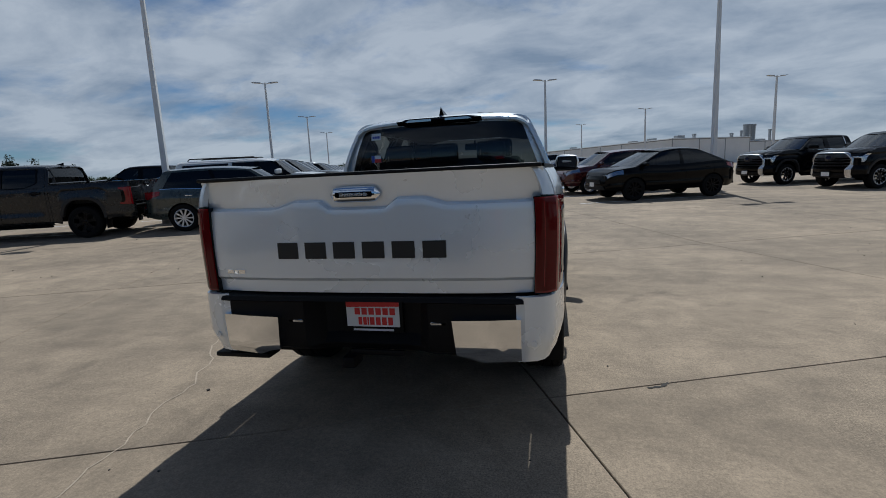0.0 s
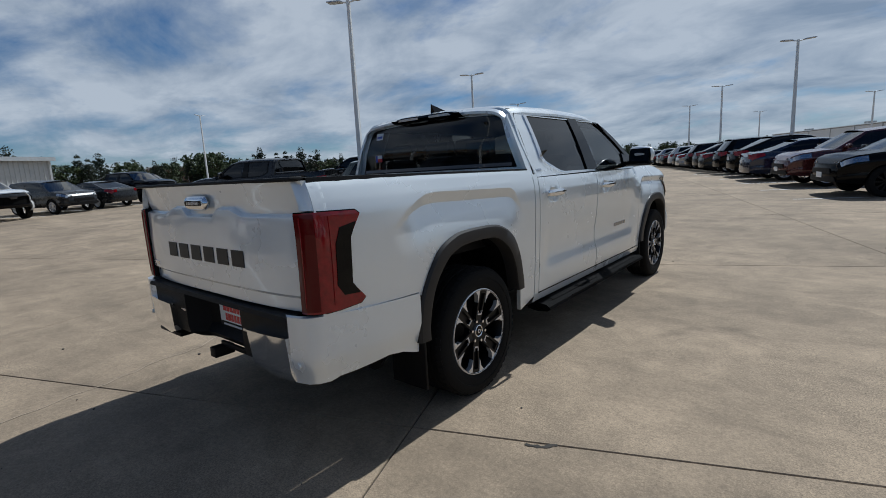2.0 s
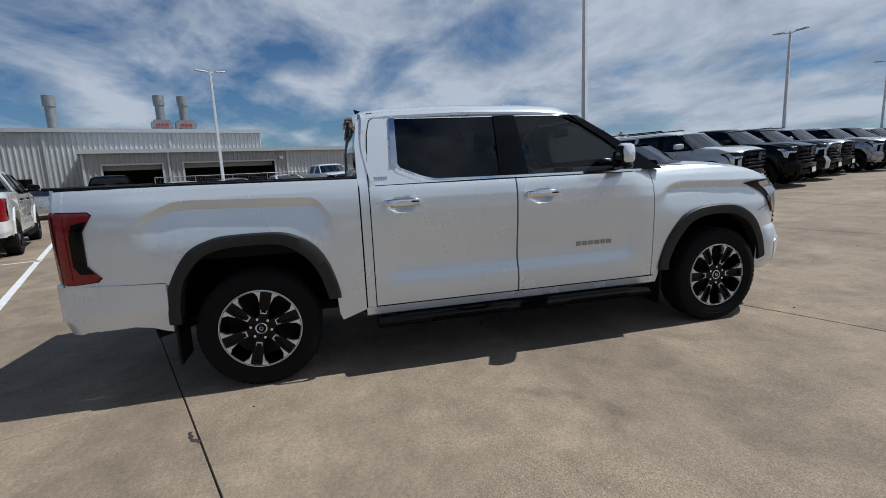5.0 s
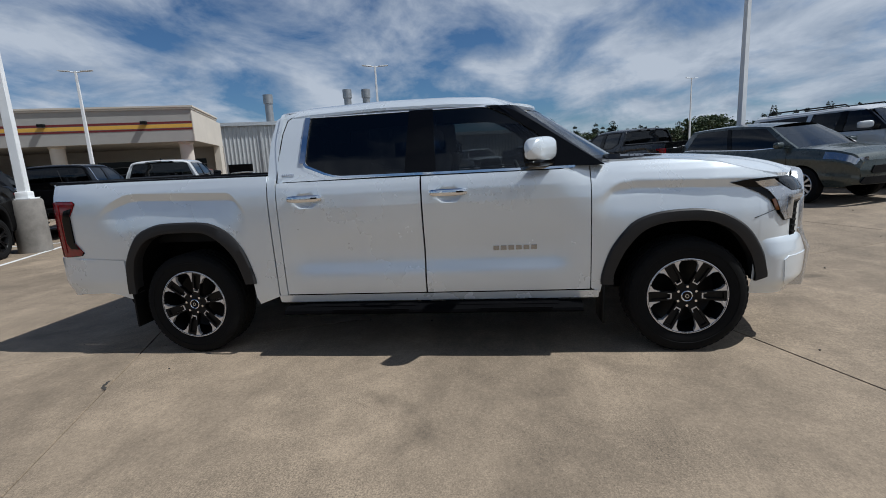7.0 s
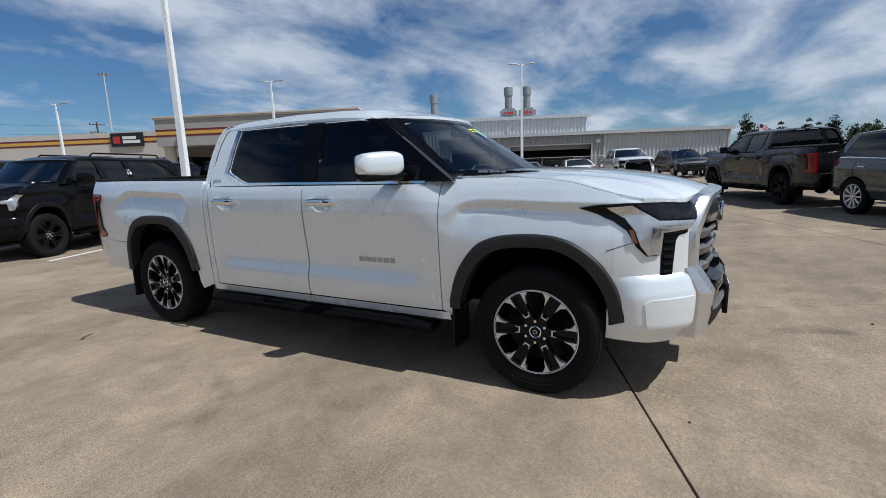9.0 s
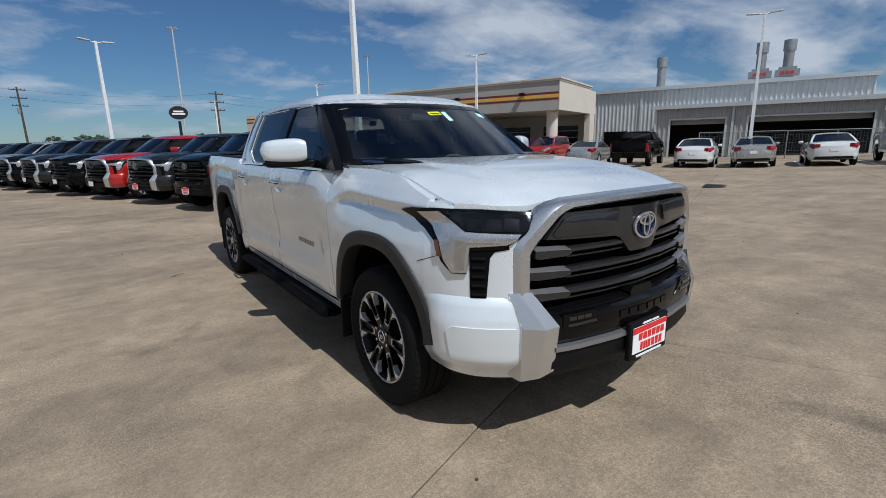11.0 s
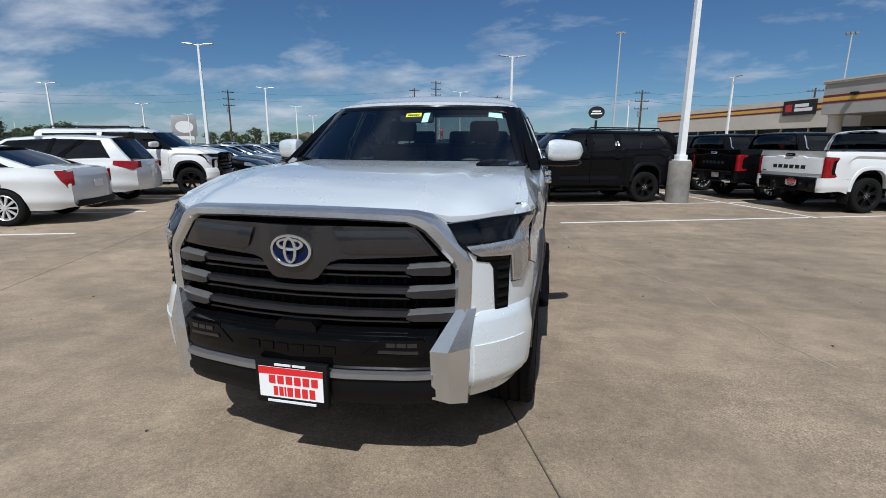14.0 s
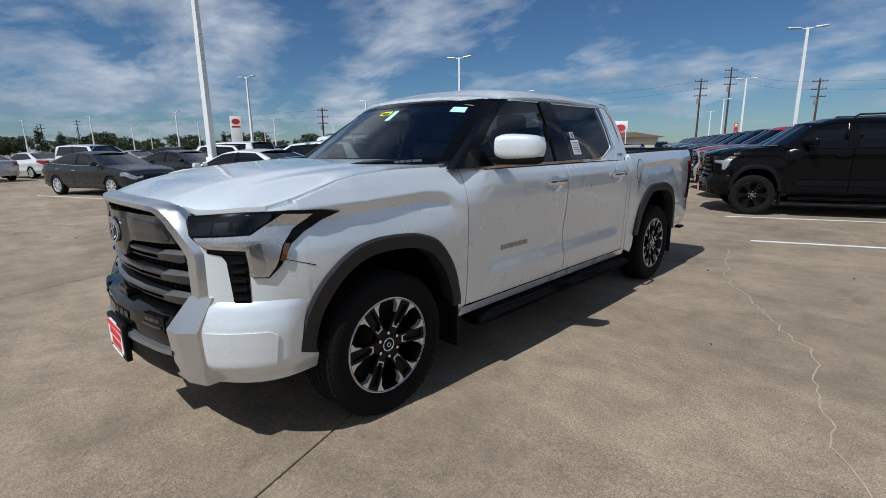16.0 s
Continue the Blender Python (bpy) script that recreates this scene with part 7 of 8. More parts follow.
# the row behind it, noses to the workshop
more(pick_dark, GREYP, "black", PK, -12.4, -8.15, OUT)
for k, hue in enumerate(("black", "grey", "white", "black", "black")):
    more(pick_dark, GREYP, hue, PK, -12.4, -11.0 - 2.7 * k, OUT)
put(repaint(copy_thing(pick_dark, Matrix()), {RIMS: RIMK, CHROME: GLOSSB, SATIN: GLOSSB, HANDLE: GLOSSB}, "dark grey crew-cab pickup with black wheels and black trim"), -10.15, 9.2, OUT)
more(pick_dark, GREYP, "black", PK, -10.4, 17.4, OUT)
# a truck left standing in the aisle
p = lot(1.05, -22.2)
w2 = copy_thing(pick_white, pose(p.x, p.y, 0, 0, 0, LOT - 26.8))
w2["label"] = "white crew-cab pickup standing in the aisle"
# against the workshop
more(pick_dark, GREYP, "black", PK, -26.5, -2.5, OUT)
more(pick_dark, GREYP, "white", "lifted crew-cab pickup with roof rack, parked", -26.2, 9.2, IN)
more(pick_white, WHITE, "black", PKW, -26.6, 17.5, IN)
more(pick_white, WHITE, "black", PKW, -33.5, 24.0, IN)
# second row across the aisle
more(pick_dark, GREYP, "black", PK, 17.6, 9.3, OUT)
more(pick_dark, GREYP, "black", PK, 17.4, 12.7, OUT)

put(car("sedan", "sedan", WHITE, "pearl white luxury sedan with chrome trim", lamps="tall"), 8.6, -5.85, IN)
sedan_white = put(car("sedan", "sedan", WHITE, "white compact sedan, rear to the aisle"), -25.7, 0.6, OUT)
sedan_grey = put(car("sedan", "sedan", GREYP, "dark grey sport sedan parked on its line"), 15.6, -6.5, OUT)
cross_green = put(car("crossover", "crossover", GREENP, "grey-green compact SUV with alloy wheels", "SUV"), -4.6, 9.2, IN)
coupe_black = put(car("crossover", "coupe_suv", BLACKP, "black electric crossover with a sloping roof", "SUV", dark_wheels=True), 8.8, 10.0, OUT)
wagon_white = put(car("suv", "wagon", WHITE, "white boxy three-row SUV", "SUV"), 25.5, -12.2, OUT)
more(suv_black, BLACKP, "white", SU, 7.35, -11.2, OUT)
more(cross_green, GREENP, "white", "compact SUV with tall red tail lights", 8.5, -8.6, IN)
more(cross_green, GREENP, "burgundy", "compact SUV with chrome wheels", 8.8, 13.2, OUT)
SD, CX = "sedan parked in its stall", "compact SUV parked in its stall"
put(repaint(copy_thing(sedan_white, Matrix()), {WHITE: BEIGEP}, "champagne four-door sedan, rear to the aisle"), -25.7, 3.15, OUT)
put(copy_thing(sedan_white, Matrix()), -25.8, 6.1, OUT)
more(cross_green, GREENP, "grey", CX, -25.9, 12.3, IN)
more(sedan_grey, GREYP, "grey", SD, -26.2, 14.7, OUT)
more(sedan_grey, GREYP, "silver", SD, -26.8, -5.4, OUT)
more(wagon_white, WHITE, "red", "off-road SUV with roof rack, parked", -26.8, -8.3, IN)
for k, hue in enumerate(("blue", "black", "black", "grey", "grey", "black", "silver", "black", "white", "black", "grey", "silver", "black", "white", "blue", "grey")):
    more((sedan_grey, coupe_black, cross_green)[k % 3], (GREYP, BLACKP, GREENP)[k % 3], hue, SD if k % 3 == 0 else CX, 8.7, 16.1 + 2.7 * k, IN)
for k, hue in enumerate(("black", "grey", "silver", "grey", "white", "grey", "black", "grey", "black", "silver", "white", "white", "grey", "black")):
    more(sedan_grey, GREYP, hue, SD, 7.2, -15.2 - 2.65 * k, OUT)
for k, hue in enumerate(("grey", "white", "silver", "black", "white", "grey", "black", "white", "silver")):
    more(cross_green if k % 2 else sedan_grey, GREENP if k % 2 else GREYP, hue, CX if k % 2 else SD, 16.0, -10.0 - 2.7 * k, OUT)
more(sedan_grey, GREYP, "silver", SD, 30.2, -9.0, IN)
more(wagon_white, WHITE, "white", "boxy SUV parked in its stall", 17.0, -13.0, IN)
for k, hue in enumerate(("white", "black", "silver", "grey", "white", "black", "white", "grey", "silver", "white")):
    more(cross_green if k % 2 else sedan_grey, GREENP if k % 2 else GREYP, hue, CX if k % 2 else SD, 31.0, -12.0 - 2.8 * k, IN)
# the far end of the aisle
for k, hue in enumerate(("white", "grey", "silver", "white", "black", "blue", "white", "silver")):
    more(wagon_white if k % 2 else cross_green, WHITE if k % 2 else GREENP, hue, "SUV at the far end of the lot", -12 + 2.9 * k, 86 + (k % 3) * 0.4, 180)
for k, hue in enumerate(("white", "black", "silver", "red", "white", "black", "white", "silver", "grey", "white")):
    more(cross_green if k % 2 else sedan_grey, GREENP if k % 2 else GREYP, hue, "car at the far end of the lot", -6 + 2.9 * k, -68, 0)

# paper labels in the black SUV's rear side window
for y0, y1, z0, z1 in ((-0.80, -0.68, 1.48, 1.54), (-0.77, -0.70, 1.555, 1.60)):
    bm = bmesh.new()
    plate2d(bm, [(y0, z0), (y1, z0), (y1, z1), (y0, z1)], lambda a, c, off: (-(cab_x(c) + 0.004 + off), a, c), 0.001)
    part("window_label", bm, PAPER, suv_black, "white paper label in the window")


# ---- buildings ----
METAL = material("ribbed_metal_wall", (0.50, 0.51, 0.51), 0.5, 0.15, vary=0.08, scale=1.2)
METALD = material("grey_ribbed_metal", (0.33, 0.335, 0.335), 0.5, 0.15, vary=0.08, scale=1.2)
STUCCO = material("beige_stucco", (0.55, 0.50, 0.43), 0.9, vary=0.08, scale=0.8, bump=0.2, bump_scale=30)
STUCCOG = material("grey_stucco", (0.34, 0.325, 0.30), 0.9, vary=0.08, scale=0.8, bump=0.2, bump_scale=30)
YEL = material("yellow_band", (0.62, 0.36, 0.06), 0.6, vary=0.06)
MAROON = material("maroon_band", (0.14, 0.015, 0.018), 0.6, vary=0.06)
# near-black that stands in for the shade inside the bays
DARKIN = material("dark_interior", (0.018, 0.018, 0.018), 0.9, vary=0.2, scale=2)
WOODP = material("weathered_pole_wood", (0.07, 0.05, 0.035), 0.9, vary=0.3, scale=4)
SIGNK = material("sign_black", (0.012, 0.012, 0.013), 0.35)
SIGNR = material("sign_red", (0.45, 0.03, 0.03), 0.5)
SIGNW = material("sign_white", (0.75, 0.75, 0.74), 0.5)
ROOFB = material("brown_shingle_roof", (0.12, 0.075, 0.05), 0.9, vary=0.2, scale=3)
DUCT = material("duct_steel", (0.30, 0.31, 0.32), 0.45, 0.6, vary=0.15, scale=2)


def at(a, b, z=0.0):
    p = lot(a, b, z)
    return (p.x, p.y, p.z)


def ribbed(bm, a, b0, b1, z0, z1, period=0.32, depth=0.05, mat=0):
    """A wall of upright ribs on the line a, facing +a."""
    n = max(1, int((b1 - b0) / period))
    pts = []
    for i in range(n):
        s = b0 + (b1 - b0) * i / n
        w = (b1 - b0) / n
        pts += [(a, s), (a, s + w * 0.55), (a + depth, s + w * 0.66), (a + depth, s + w * 0.89)]
    pts.append((a, b1))
    grid(bm, [[at(p, q, z) for p, q in pts] for z in (z0, z1)], mat=mat)


def slab(bm, a0, a1, b0, b1, z0, z1, mat=0):
    vs = [bm.verts.new(at(a, b, z)) for z in (z0, z1) for a, b in ((a0, b0), (a1, b0), (a1, b1), (a0, b1))]
    for q in ((0, 1, 2, 3), (4, 5, 6, 7), (0, 1, 5, 4), (1, 2, 6, 5), (2, 3, 7, 6), (3, 0, 4, 7)):
        bm.faces.new([vs[i] for i in q]).material_index = mat


work = thing("workshop", "long grey ribbed-metal workshop with open bay doors and roof stacks", "building")
A = -39.5
for b0, b1, z0, z1 in ((-3.8, -2.72, 0, 3.82), (-2.72, 1.15, 2.88, 3.82), (1.15, 2.6, 0, 3.82), (2.6, 9.75, 2.92, 3.82), (9.75, 10.9, 0, 3.82)):
    bm = bmesh.new()
    ribbed(bm, A, b0, b1, z0, z1)
    part("wall", bm, METALD, work, "grey ribbed wall round the bay doors")
bm = bmesh.new()
ribbed(bm, A, 10.9, 21.2, 0, 3.82)
part("wall", bm, METAL, work, "pale ribbed wall")
for a0, a1, b0, b1, z0, z1 in ((-52, A, 21.15, 21.2, 0, 3.9), (-46, A, -3.85, -3.8, 0, 3.9), (-60, -46.02, 10.46, 10.5, 3.5, 5.9)):
    bm = bmesh.new()
    slab(bm, a0, a1, b0, b1, z0, z1)
    part("wall", bm, METAL, work, "pale end wall")
bm = bmesh.new()
ribbed(bm, -46, -30.0, 10.5, 0, 5.9, 0.36)
part("wall", bm, METAL, work, "taller pale ribbed wall")
bm = bmesh.new()
slab(bm, -46.3, A + 0.35, -4.1, 21.5, 3.82, 3.90)
slab(bm, A + 0.25, A + 0.42, -4.1, 21.5, 3.72, 4.02)
slab(bm, -60, -45.7, -30, 10.8, 5.92, 6.0)
slab(bm, -45.85, -45.68, -30, 10.8, 5.80, 6.12)
part("roof", bm, GALV, work)
for b in (-3.8, 1.6, 10.85, 21.2):
    bm = bmesh.new()
    slab(bm, A - 0.02, A + 0.12, b - 0.08, b + 0.08, 0, 3.85)
    part("downpipe", bm, METAL, work)
for b in (-6.2, 2.6):
    bm = bmesh.new()
    slab(bm, -46.02, -45.86, b - 0.09, b + 0.09, 0 if b < 0 else 3.9, 5.9)
    part("downpipe", bm, METAL, work)
for b0, b1, zt in ((-2.72, 1.15, 2.88), (2.6, 9.75, 2.92)):
    bm = bmesh.new()
    for x0, x1, z0, z1 in ((b0 - 0.1, b0 + 0.04, 0, zt), (b1 - 0.04, b1 + 0.1, 0, zt), (b0 - 0.1, b1 + 0.1, zt - 0.04, zt + 0.08)):
        slab(bm, A - 0.05, A + 0.07, x0, x1, z0, z1)
    frame_ = part("bay_door", bm, METAL, work, "open bay door, dark inside")
    bm = bmesh.new()
    for k in range(3):
        slab(bm, A - 0.9 + 0.02 * k, A - 0.85 + 0.02 * k, b0, b1, zt - 0.35 - 0.02 * k, zt - 0.03)
    part("rolled_shutter", bm, METALD, frame_)
# walls and goods in the bays, their shade put into the colour
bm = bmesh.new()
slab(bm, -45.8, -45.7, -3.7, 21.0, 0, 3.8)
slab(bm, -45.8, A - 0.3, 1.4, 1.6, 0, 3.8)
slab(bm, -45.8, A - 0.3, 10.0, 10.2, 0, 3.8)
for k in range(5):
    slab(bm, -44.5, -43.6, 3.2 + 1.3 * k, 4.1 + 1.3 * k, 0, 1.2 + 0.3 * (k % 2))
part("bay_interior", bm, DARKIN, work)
bm = bmesh.new()
slab(bm, A, A + 0.22, 10.15, 10.45, 3.0, 3.28)
part("wall_lamp", bm, SIGNW, work)
bm = bmesh.new()
slab(bm, -45.95, -45.86, -9.5, -7.3, 0.0, 2.2)
part("office_window", bm, GLOSSB, work)
for a, b, h in ((-53.4, -5.8, 9.7), (-54.0, 2.95, 10.2), (-54.0, 5.1, 10.2)):
    bm = bmesh.new()
    rows = [[at(a + r * math.cos(2 * math.pi * k / 18), b + r * math.sin(2 * math.pi * k / 18), z) for k in range(18)] for r, z in ((0.42, 5.9), (0.42, h - 1.0), (0.52, h - 0.95), (0.52, h), (0.46, h), (0.46, h - 0.5))]
    grid(bm, rows, closed=True)
    st = part("chimney", bm, DUCT, work, "round steel exhaust stack")
    if b > 0:
        bm = bmesh.new()
        slab(bm, a - 0.2, a + 1.0, b - 0.95, b + 0.95, 6.95, 7.5)
        slab(bm, a - 0.2, a + 0.9, b - 0.7, b + 0.7, 7.5, 7.75)
        slab(bm, a - 0.1, a + 0.9, b - 0.5, b + 0.5, 6.7, 6.95)
        part("stack_cowl", bm, DUCT, st)
        bm = bmesh.new()
        for k in range(3):
            slab(bm, a + 0.98, a + 1.03, b - 0.55 + 0.38 * k, b - 0.25 + 0.38 * k, 7.08, 7.36)
        part("stack_mark", bm, SIGNR, st)
bm = bmesh.new()
for b, w in ((-1.0, 0.5), (1.2, 0.25)):
    slab(bm, -50, -49.6, b, b + w, 6.0, 6.4)
part("roof_vent", bm, DUCT, work)

canopy = thing("service_building", "beige stucco building with a deep canopy and yellow-maroon stripes", "building")
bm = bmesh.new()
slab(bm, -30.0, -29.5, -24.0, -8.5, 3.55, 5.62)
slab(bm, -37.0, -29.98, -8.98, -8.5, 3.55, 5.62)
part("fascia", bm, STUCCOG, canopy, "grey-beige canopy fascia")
bm = bmesh.new()
slab(bm, -37.0, -29.48, -8.52, -8.46, 3.56, 5.60)
slab(bm, -38.5, -37.0, -8.9, -8.46, 0, 5.4)
part("fascia", bm, STUCCO, canopy, "pale stucco end face")
bm = bmesh.new()
slab(bm, -37.1, -29.38, -24.1, -8.36, 5.62, 5.72)
slab(bm, -37.1, -29.44, -24.1, -8.42, 5.50, 5.62)
part("cornice", bm, STUCCO, canopy)
for z0, z1, m_ in ((4.26, 4.37, MAROON), (4.40, 4.62, YEL), (4.65, 4.78, MAROON)):
    bm = bmesh.new()
    slab(bm, -29.5, -29.485, -24.0, -8.5, z0, z1)
    part("stripe", bm, m_, canopy)
    bm = bmesh.new()
    slab(bm, -33.0, -32.985, -48.0, -24.2, z0 - 0.1, z1 - 0.1)
    part("stripe", bm, m_, canopy)
for b in (-9.2, -16.4, -23.5):
    bm = bmesh.new()
    rows = [[at(-30.2 + r * math.cos(2 * math.pi * k / 20), b + r * math.sin(2 * math.pi * k / 20), z) for k in range(20)] for r, z in ((0.40, 0), (0.40, 3.4), (0.46, 3.45), (0.46, 3.6))]
    grid(bm, rows, closed=True)
    part("column", bm, STUCCO, canopy, "round stucco column")
for b in (-11.2, -16.6, -21.8):
    bm = bmesh.new()
    slab(bm, -29.5, -29.2, b - 0.16, b + 0.16, 4.66, 4.82)
    part("fascia_lamp", bm, PLASTIC, canopy)
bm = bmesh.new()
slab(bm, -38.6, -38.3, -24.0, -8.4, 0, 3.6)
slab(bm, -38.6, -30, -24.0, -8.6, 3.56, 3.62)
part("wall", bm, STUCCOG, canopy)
for b0, b1 in ((-22.5, -18.8), (-17.5, -14.2), (-12.9, -9.8)):
    bm = bmesh.new()
    slab(bm, -38.32, -38.26, b0, b1, 0.1, 2.7)
    bay = part("bay_opening", bm, GLOSSB, canopy)
    bm = bmesh.new()
    for k in range(4):
        slab(bm, -38.28, -38.22, b0, b1, 0.6 + 0.55 * k, 0.64 + 0.55 * k)
    part("glazing_bar", bm, METALD, bay)
bm = bmesh.new()
slab(bm, -45.0, -33.0, -48.0, -24.2, 2.9, 5.1)
part("fascia", bm, STUCCO, canopy)
bm = bmesh.new()
slab(bm, -45.0, -34.2, -48.0, -24.4, 0.0, 2.9)
part("shop_front", bm, GLOSSB, canopy, "dark glazed shop front")
for k in range(9):
    bm = bmesh.new()
    slab(bm, -34.22, -34.1, -47.5 + 2.6 * k, -47.35 + 2.6 * k, 0, 2.9)
    part("mullion", bm, METAL, canopy)
bm = bmesh.new()
slab(bm, -32.98, -32.85, -30.6, -27.7, 3.9, 5.0)
panel_ = part("sign_panel", bm, SIGNK, canopy, "dark sign panel with pale blocks")
for z0, z1, b0, b1 in ((4.48, 4.72, -29.5, -28.3), (4.16, 4.40, -29.5, -27.95)):
    bm = bmesh.new()
    slab(bm, -32.86, -32.83, b0, b1, z0, z1)
    part("sign_block", bm, SIGNW, panel_)
bm = bmesh.new()
slab(bm, -32.86, -32.83, -30.35, -29.75, 4.15, 4.72)
part("sign_mark", bm, SIGNR, panel_)

fence = thing("fence", "low chain-link fence with steel posts before the workshop", "fence")
for k in range(6):
    bm = bmesh.new()
    tube(bm, [at(-33.0, 0.0 + 2.4 * k, 0), at(-33.0, 0.0 + 2.4 * k, 1.8)], 0.035, 6)
    part("post", bm, DUCT, fence)
bm = bmesh.new()
tube(bm, [at(-33.0, 0.0, 1.78), at(-33.0, 12.0, 1.78)], 0.025, 6)
part("top_rail", bm, DUCT, fence)
bm = bmesh.new()
for k in range(80):
    tube(bm, [at(-33.0, 0.15 * k, 0.05), at(-33.0, 0.15 * k, 1.75)], 0.004, 3, cap=False)
for k in range(11):
    tube(bm, [at(-33.0, 0, 0.1 + 0.16 * k), at(-33.0, 12.0, 0.1 + 0.16 * k)], 0.004, 3, cap=False)
part("wire_mesh", bm, DUCT, fence)


def prism(name, foot, h, mat, label, seams=True):
    root = thing(name, label, "building")
    bm = bmesh.new()
    n = len(foot)
    lo = [bm.verts.new(at(a, b, 0)) for a, b in foot]
    hi = [bm.verts.new(at(a, b, h)) for a, b in foot]
    for i in range(n):
        bm.faces.new((lo[i], lo[(i + 1) % n], hi[(i + 1) % n], hi[i]))
    bm.faces.new(hi)
    part("wall", bm, mat, root)
    bm = bmesh.new()
    for i in range(n):
        (a0, b0), (a1, b1) = foot[i], foot[(i + 1) % n]
        k = max(1, int(math.hypot(a1 - a0, b1 - b0) / 8))
        for j in range(k):
            a, b = a0 + (a1 - a0) * j / k, b0 + (b1 - b0) * j / k
            tube(bm, [at(a, b, 0), at(a, b, h)], 0.12, 4)
        tube(bm, [at(a0, b0, h), at(a1, b1, h)], 0.2, 4)
    part("panel_joint", bm, METALD, root)
    rnd = random.Random(int(h * 10))
    for _ in range(6):
        t, s = rnd.random(), 0.3 + 0.4 * rnd.random()
        a = foot[0][0] + (foot[1][0] - foot[0][0]) * t + (foot[3][0] - foot[0][0]) * s * 0.3
        b = foot[0][1] + (foot[1][1] - foot[0][1]) * t + (foot[3][1] - foot[0][1]) * s * 0.3
        bm = bmesh.new()
        slab(bm, a, a + 1.8, b, b + 1.6, h, h + 0.9)
        part("roof_unit", bm, DUCT, root)
    return root


WHSE = material("white_tilt_wall", (0.80, 0.79, 0.77), 0.8, vary=0.06, scale=0.3)
prism("warehouse", [(53, 171), (69.5, 98), (95, 104), (80, 176)], 6.8, WHSE, "long pale tilt-wall warehouse with roof units")
low_hall = prism("warehouse", [(69.6, 103), (114, 112), (110, 140), (75, 140)], 6.0, WHSE, "low pale warehouse with roof stacks")
for s_, w_, h_ in ((0.29, 0.45, 8.4), (0.58, 0.4, 8.4), (0.70, 0.75, 10.6), (0.75, 0.75, 10.6), (0.66, 0.3, 9.0), (0.90, 0.35, 9.2)):
    bm = bmesh.new()
    c_ = lot(69.6 + 44.4 * s_, 105.5 + 9 * s_)
    rows = [[(c_.x + r * math.cos(2 * math.pi * k / 12), c_.y + r * math.sin(2 * math.pi * k / 12), z) for k in range(12)] for r, z in ((w_, 5.9), (w_, h_ - 0.5), (w_ * 1.2, h_ - 0.45), (w_ * 1.2, h_), (w_ * 0.8, h_))]
    grid(bm, rows, closed=True)
    part("stack", bm, DUCT, low_hall)
prism("long_roof", [(-112, 92), (-84, 140), (-92, 146), (-120, 98)], 6.2, ROOFB, "low brown building behind the trees")


# ---- signs, utility poles, flag ----
def polar(deg, r):
    return Vector((r * math.cos(radians(deg)), r * math.sin(radians(deg)), 0))


sign = thing("round_sign", "black round sign with pale writing blocks on a post", "sign")
bm = bmesh.new()
tube(bm, [at(-28.5, -54.4, 0), at(-28.5, -54.4, 4.6)], 0.16, 10)
part("post", bm, SIGNK, sign)
bm = bmesh.new()
c = lot(-28.5, -54.4, 5.55)
toward = (Vector((0, 4, 0)) - c)
ang = math.atan2(toward.y, toward.x)
sm = lambda a, z, off: (c.x - math.sin(ang) * a + math.cos(ang) * off, c.y + math.cos(ang) * a + math.sin(ang) * off, c.z + z)
plate2d(bm, oval(0, 0, 1.0, 0.76, 40), lambda a, z, off: sm(a, z, off + 0.2), 0.4)
face_ = part("sign_face", bm, SIGNK, sign)
for z0, w in ((0.06, 0.52), (-0.22, 0.68)):
    bm = bmesh.new()
    plate2d(bm, [(-w, z0), (w, z0), (w, z0 + 0.18), (-w, z0 + 0.18)], lambda a, z, off: sm(a, z, off + 0.22), 0.03)
    part("sign_block", bm, SIGNW, face_)


def pylon(deg, r, w, h, body, mark, label, z0=0.0):
    root = thing("pylon_sign", label, "sign")
    p = polar(deg, r)
    face = math.degrees(math.atan2(-p.y, -p.x)) - 90
    bm = bmesh.new()
    box(bm, (w, 0.5, h - z0), (0, 0, z0 + (h - z0) / 2), 0.04)
    if z0:
        for sx in (-0.4, 0.4):
            box(bm, (0.25, 0.25, z0), (sx * w, 0, z0 / 2))
    part("board", bm, body, root)
    bm = bmesh.new()
    plate2d(bm, oval(0, h - w * 0.5, w * 0.36, w * 0.26, 28), lambda a, z, off: (a, 0.27 + off, z), 0.03)
    plate2d(bm, [(-w * 0.36, h - w * 1.05), (w * 0.36, h - w * 1.05), (w * 0.36, h - w * 0.9), (-w * 0.36, h - w * 0.9)], lambda a, z, off: (a, 0.27 + off, z), 0.03)
    part("mark", bm, mark, root)
    root.matrix_basis = pose(p.x, p.y, 0, 0, 0, face)


pylon(-21.3, 92, 1.9, 7.2, SIGNW, SIGNR, "tall white pylon sign with a red oval mark")
pylon(-77.3, 150, 0.9, 6.4, SIGNR, SIGNW, "small red roadside sign on two posts", 4.2)
pylon(-66.0, 150, 4.0, 7.9, SIGNW, SIGNR, "white roadside sign with a red mark on a frame", 5.0)
pylon(-48.5, 120, 5.0, 7.5, METALD, SIGNW, "grey roadside board on posts", 3.0)
diner = thing("roadside_diner", "low building with a brown hipped roof", "building")
p = polar(-64.5, 165)
bm = bmesh.new()
box(bm, (30, 16, 3.2), (0, 0, 1.6))
part("wall", bm, STUCCO, diner)
bm = bmesh.new()
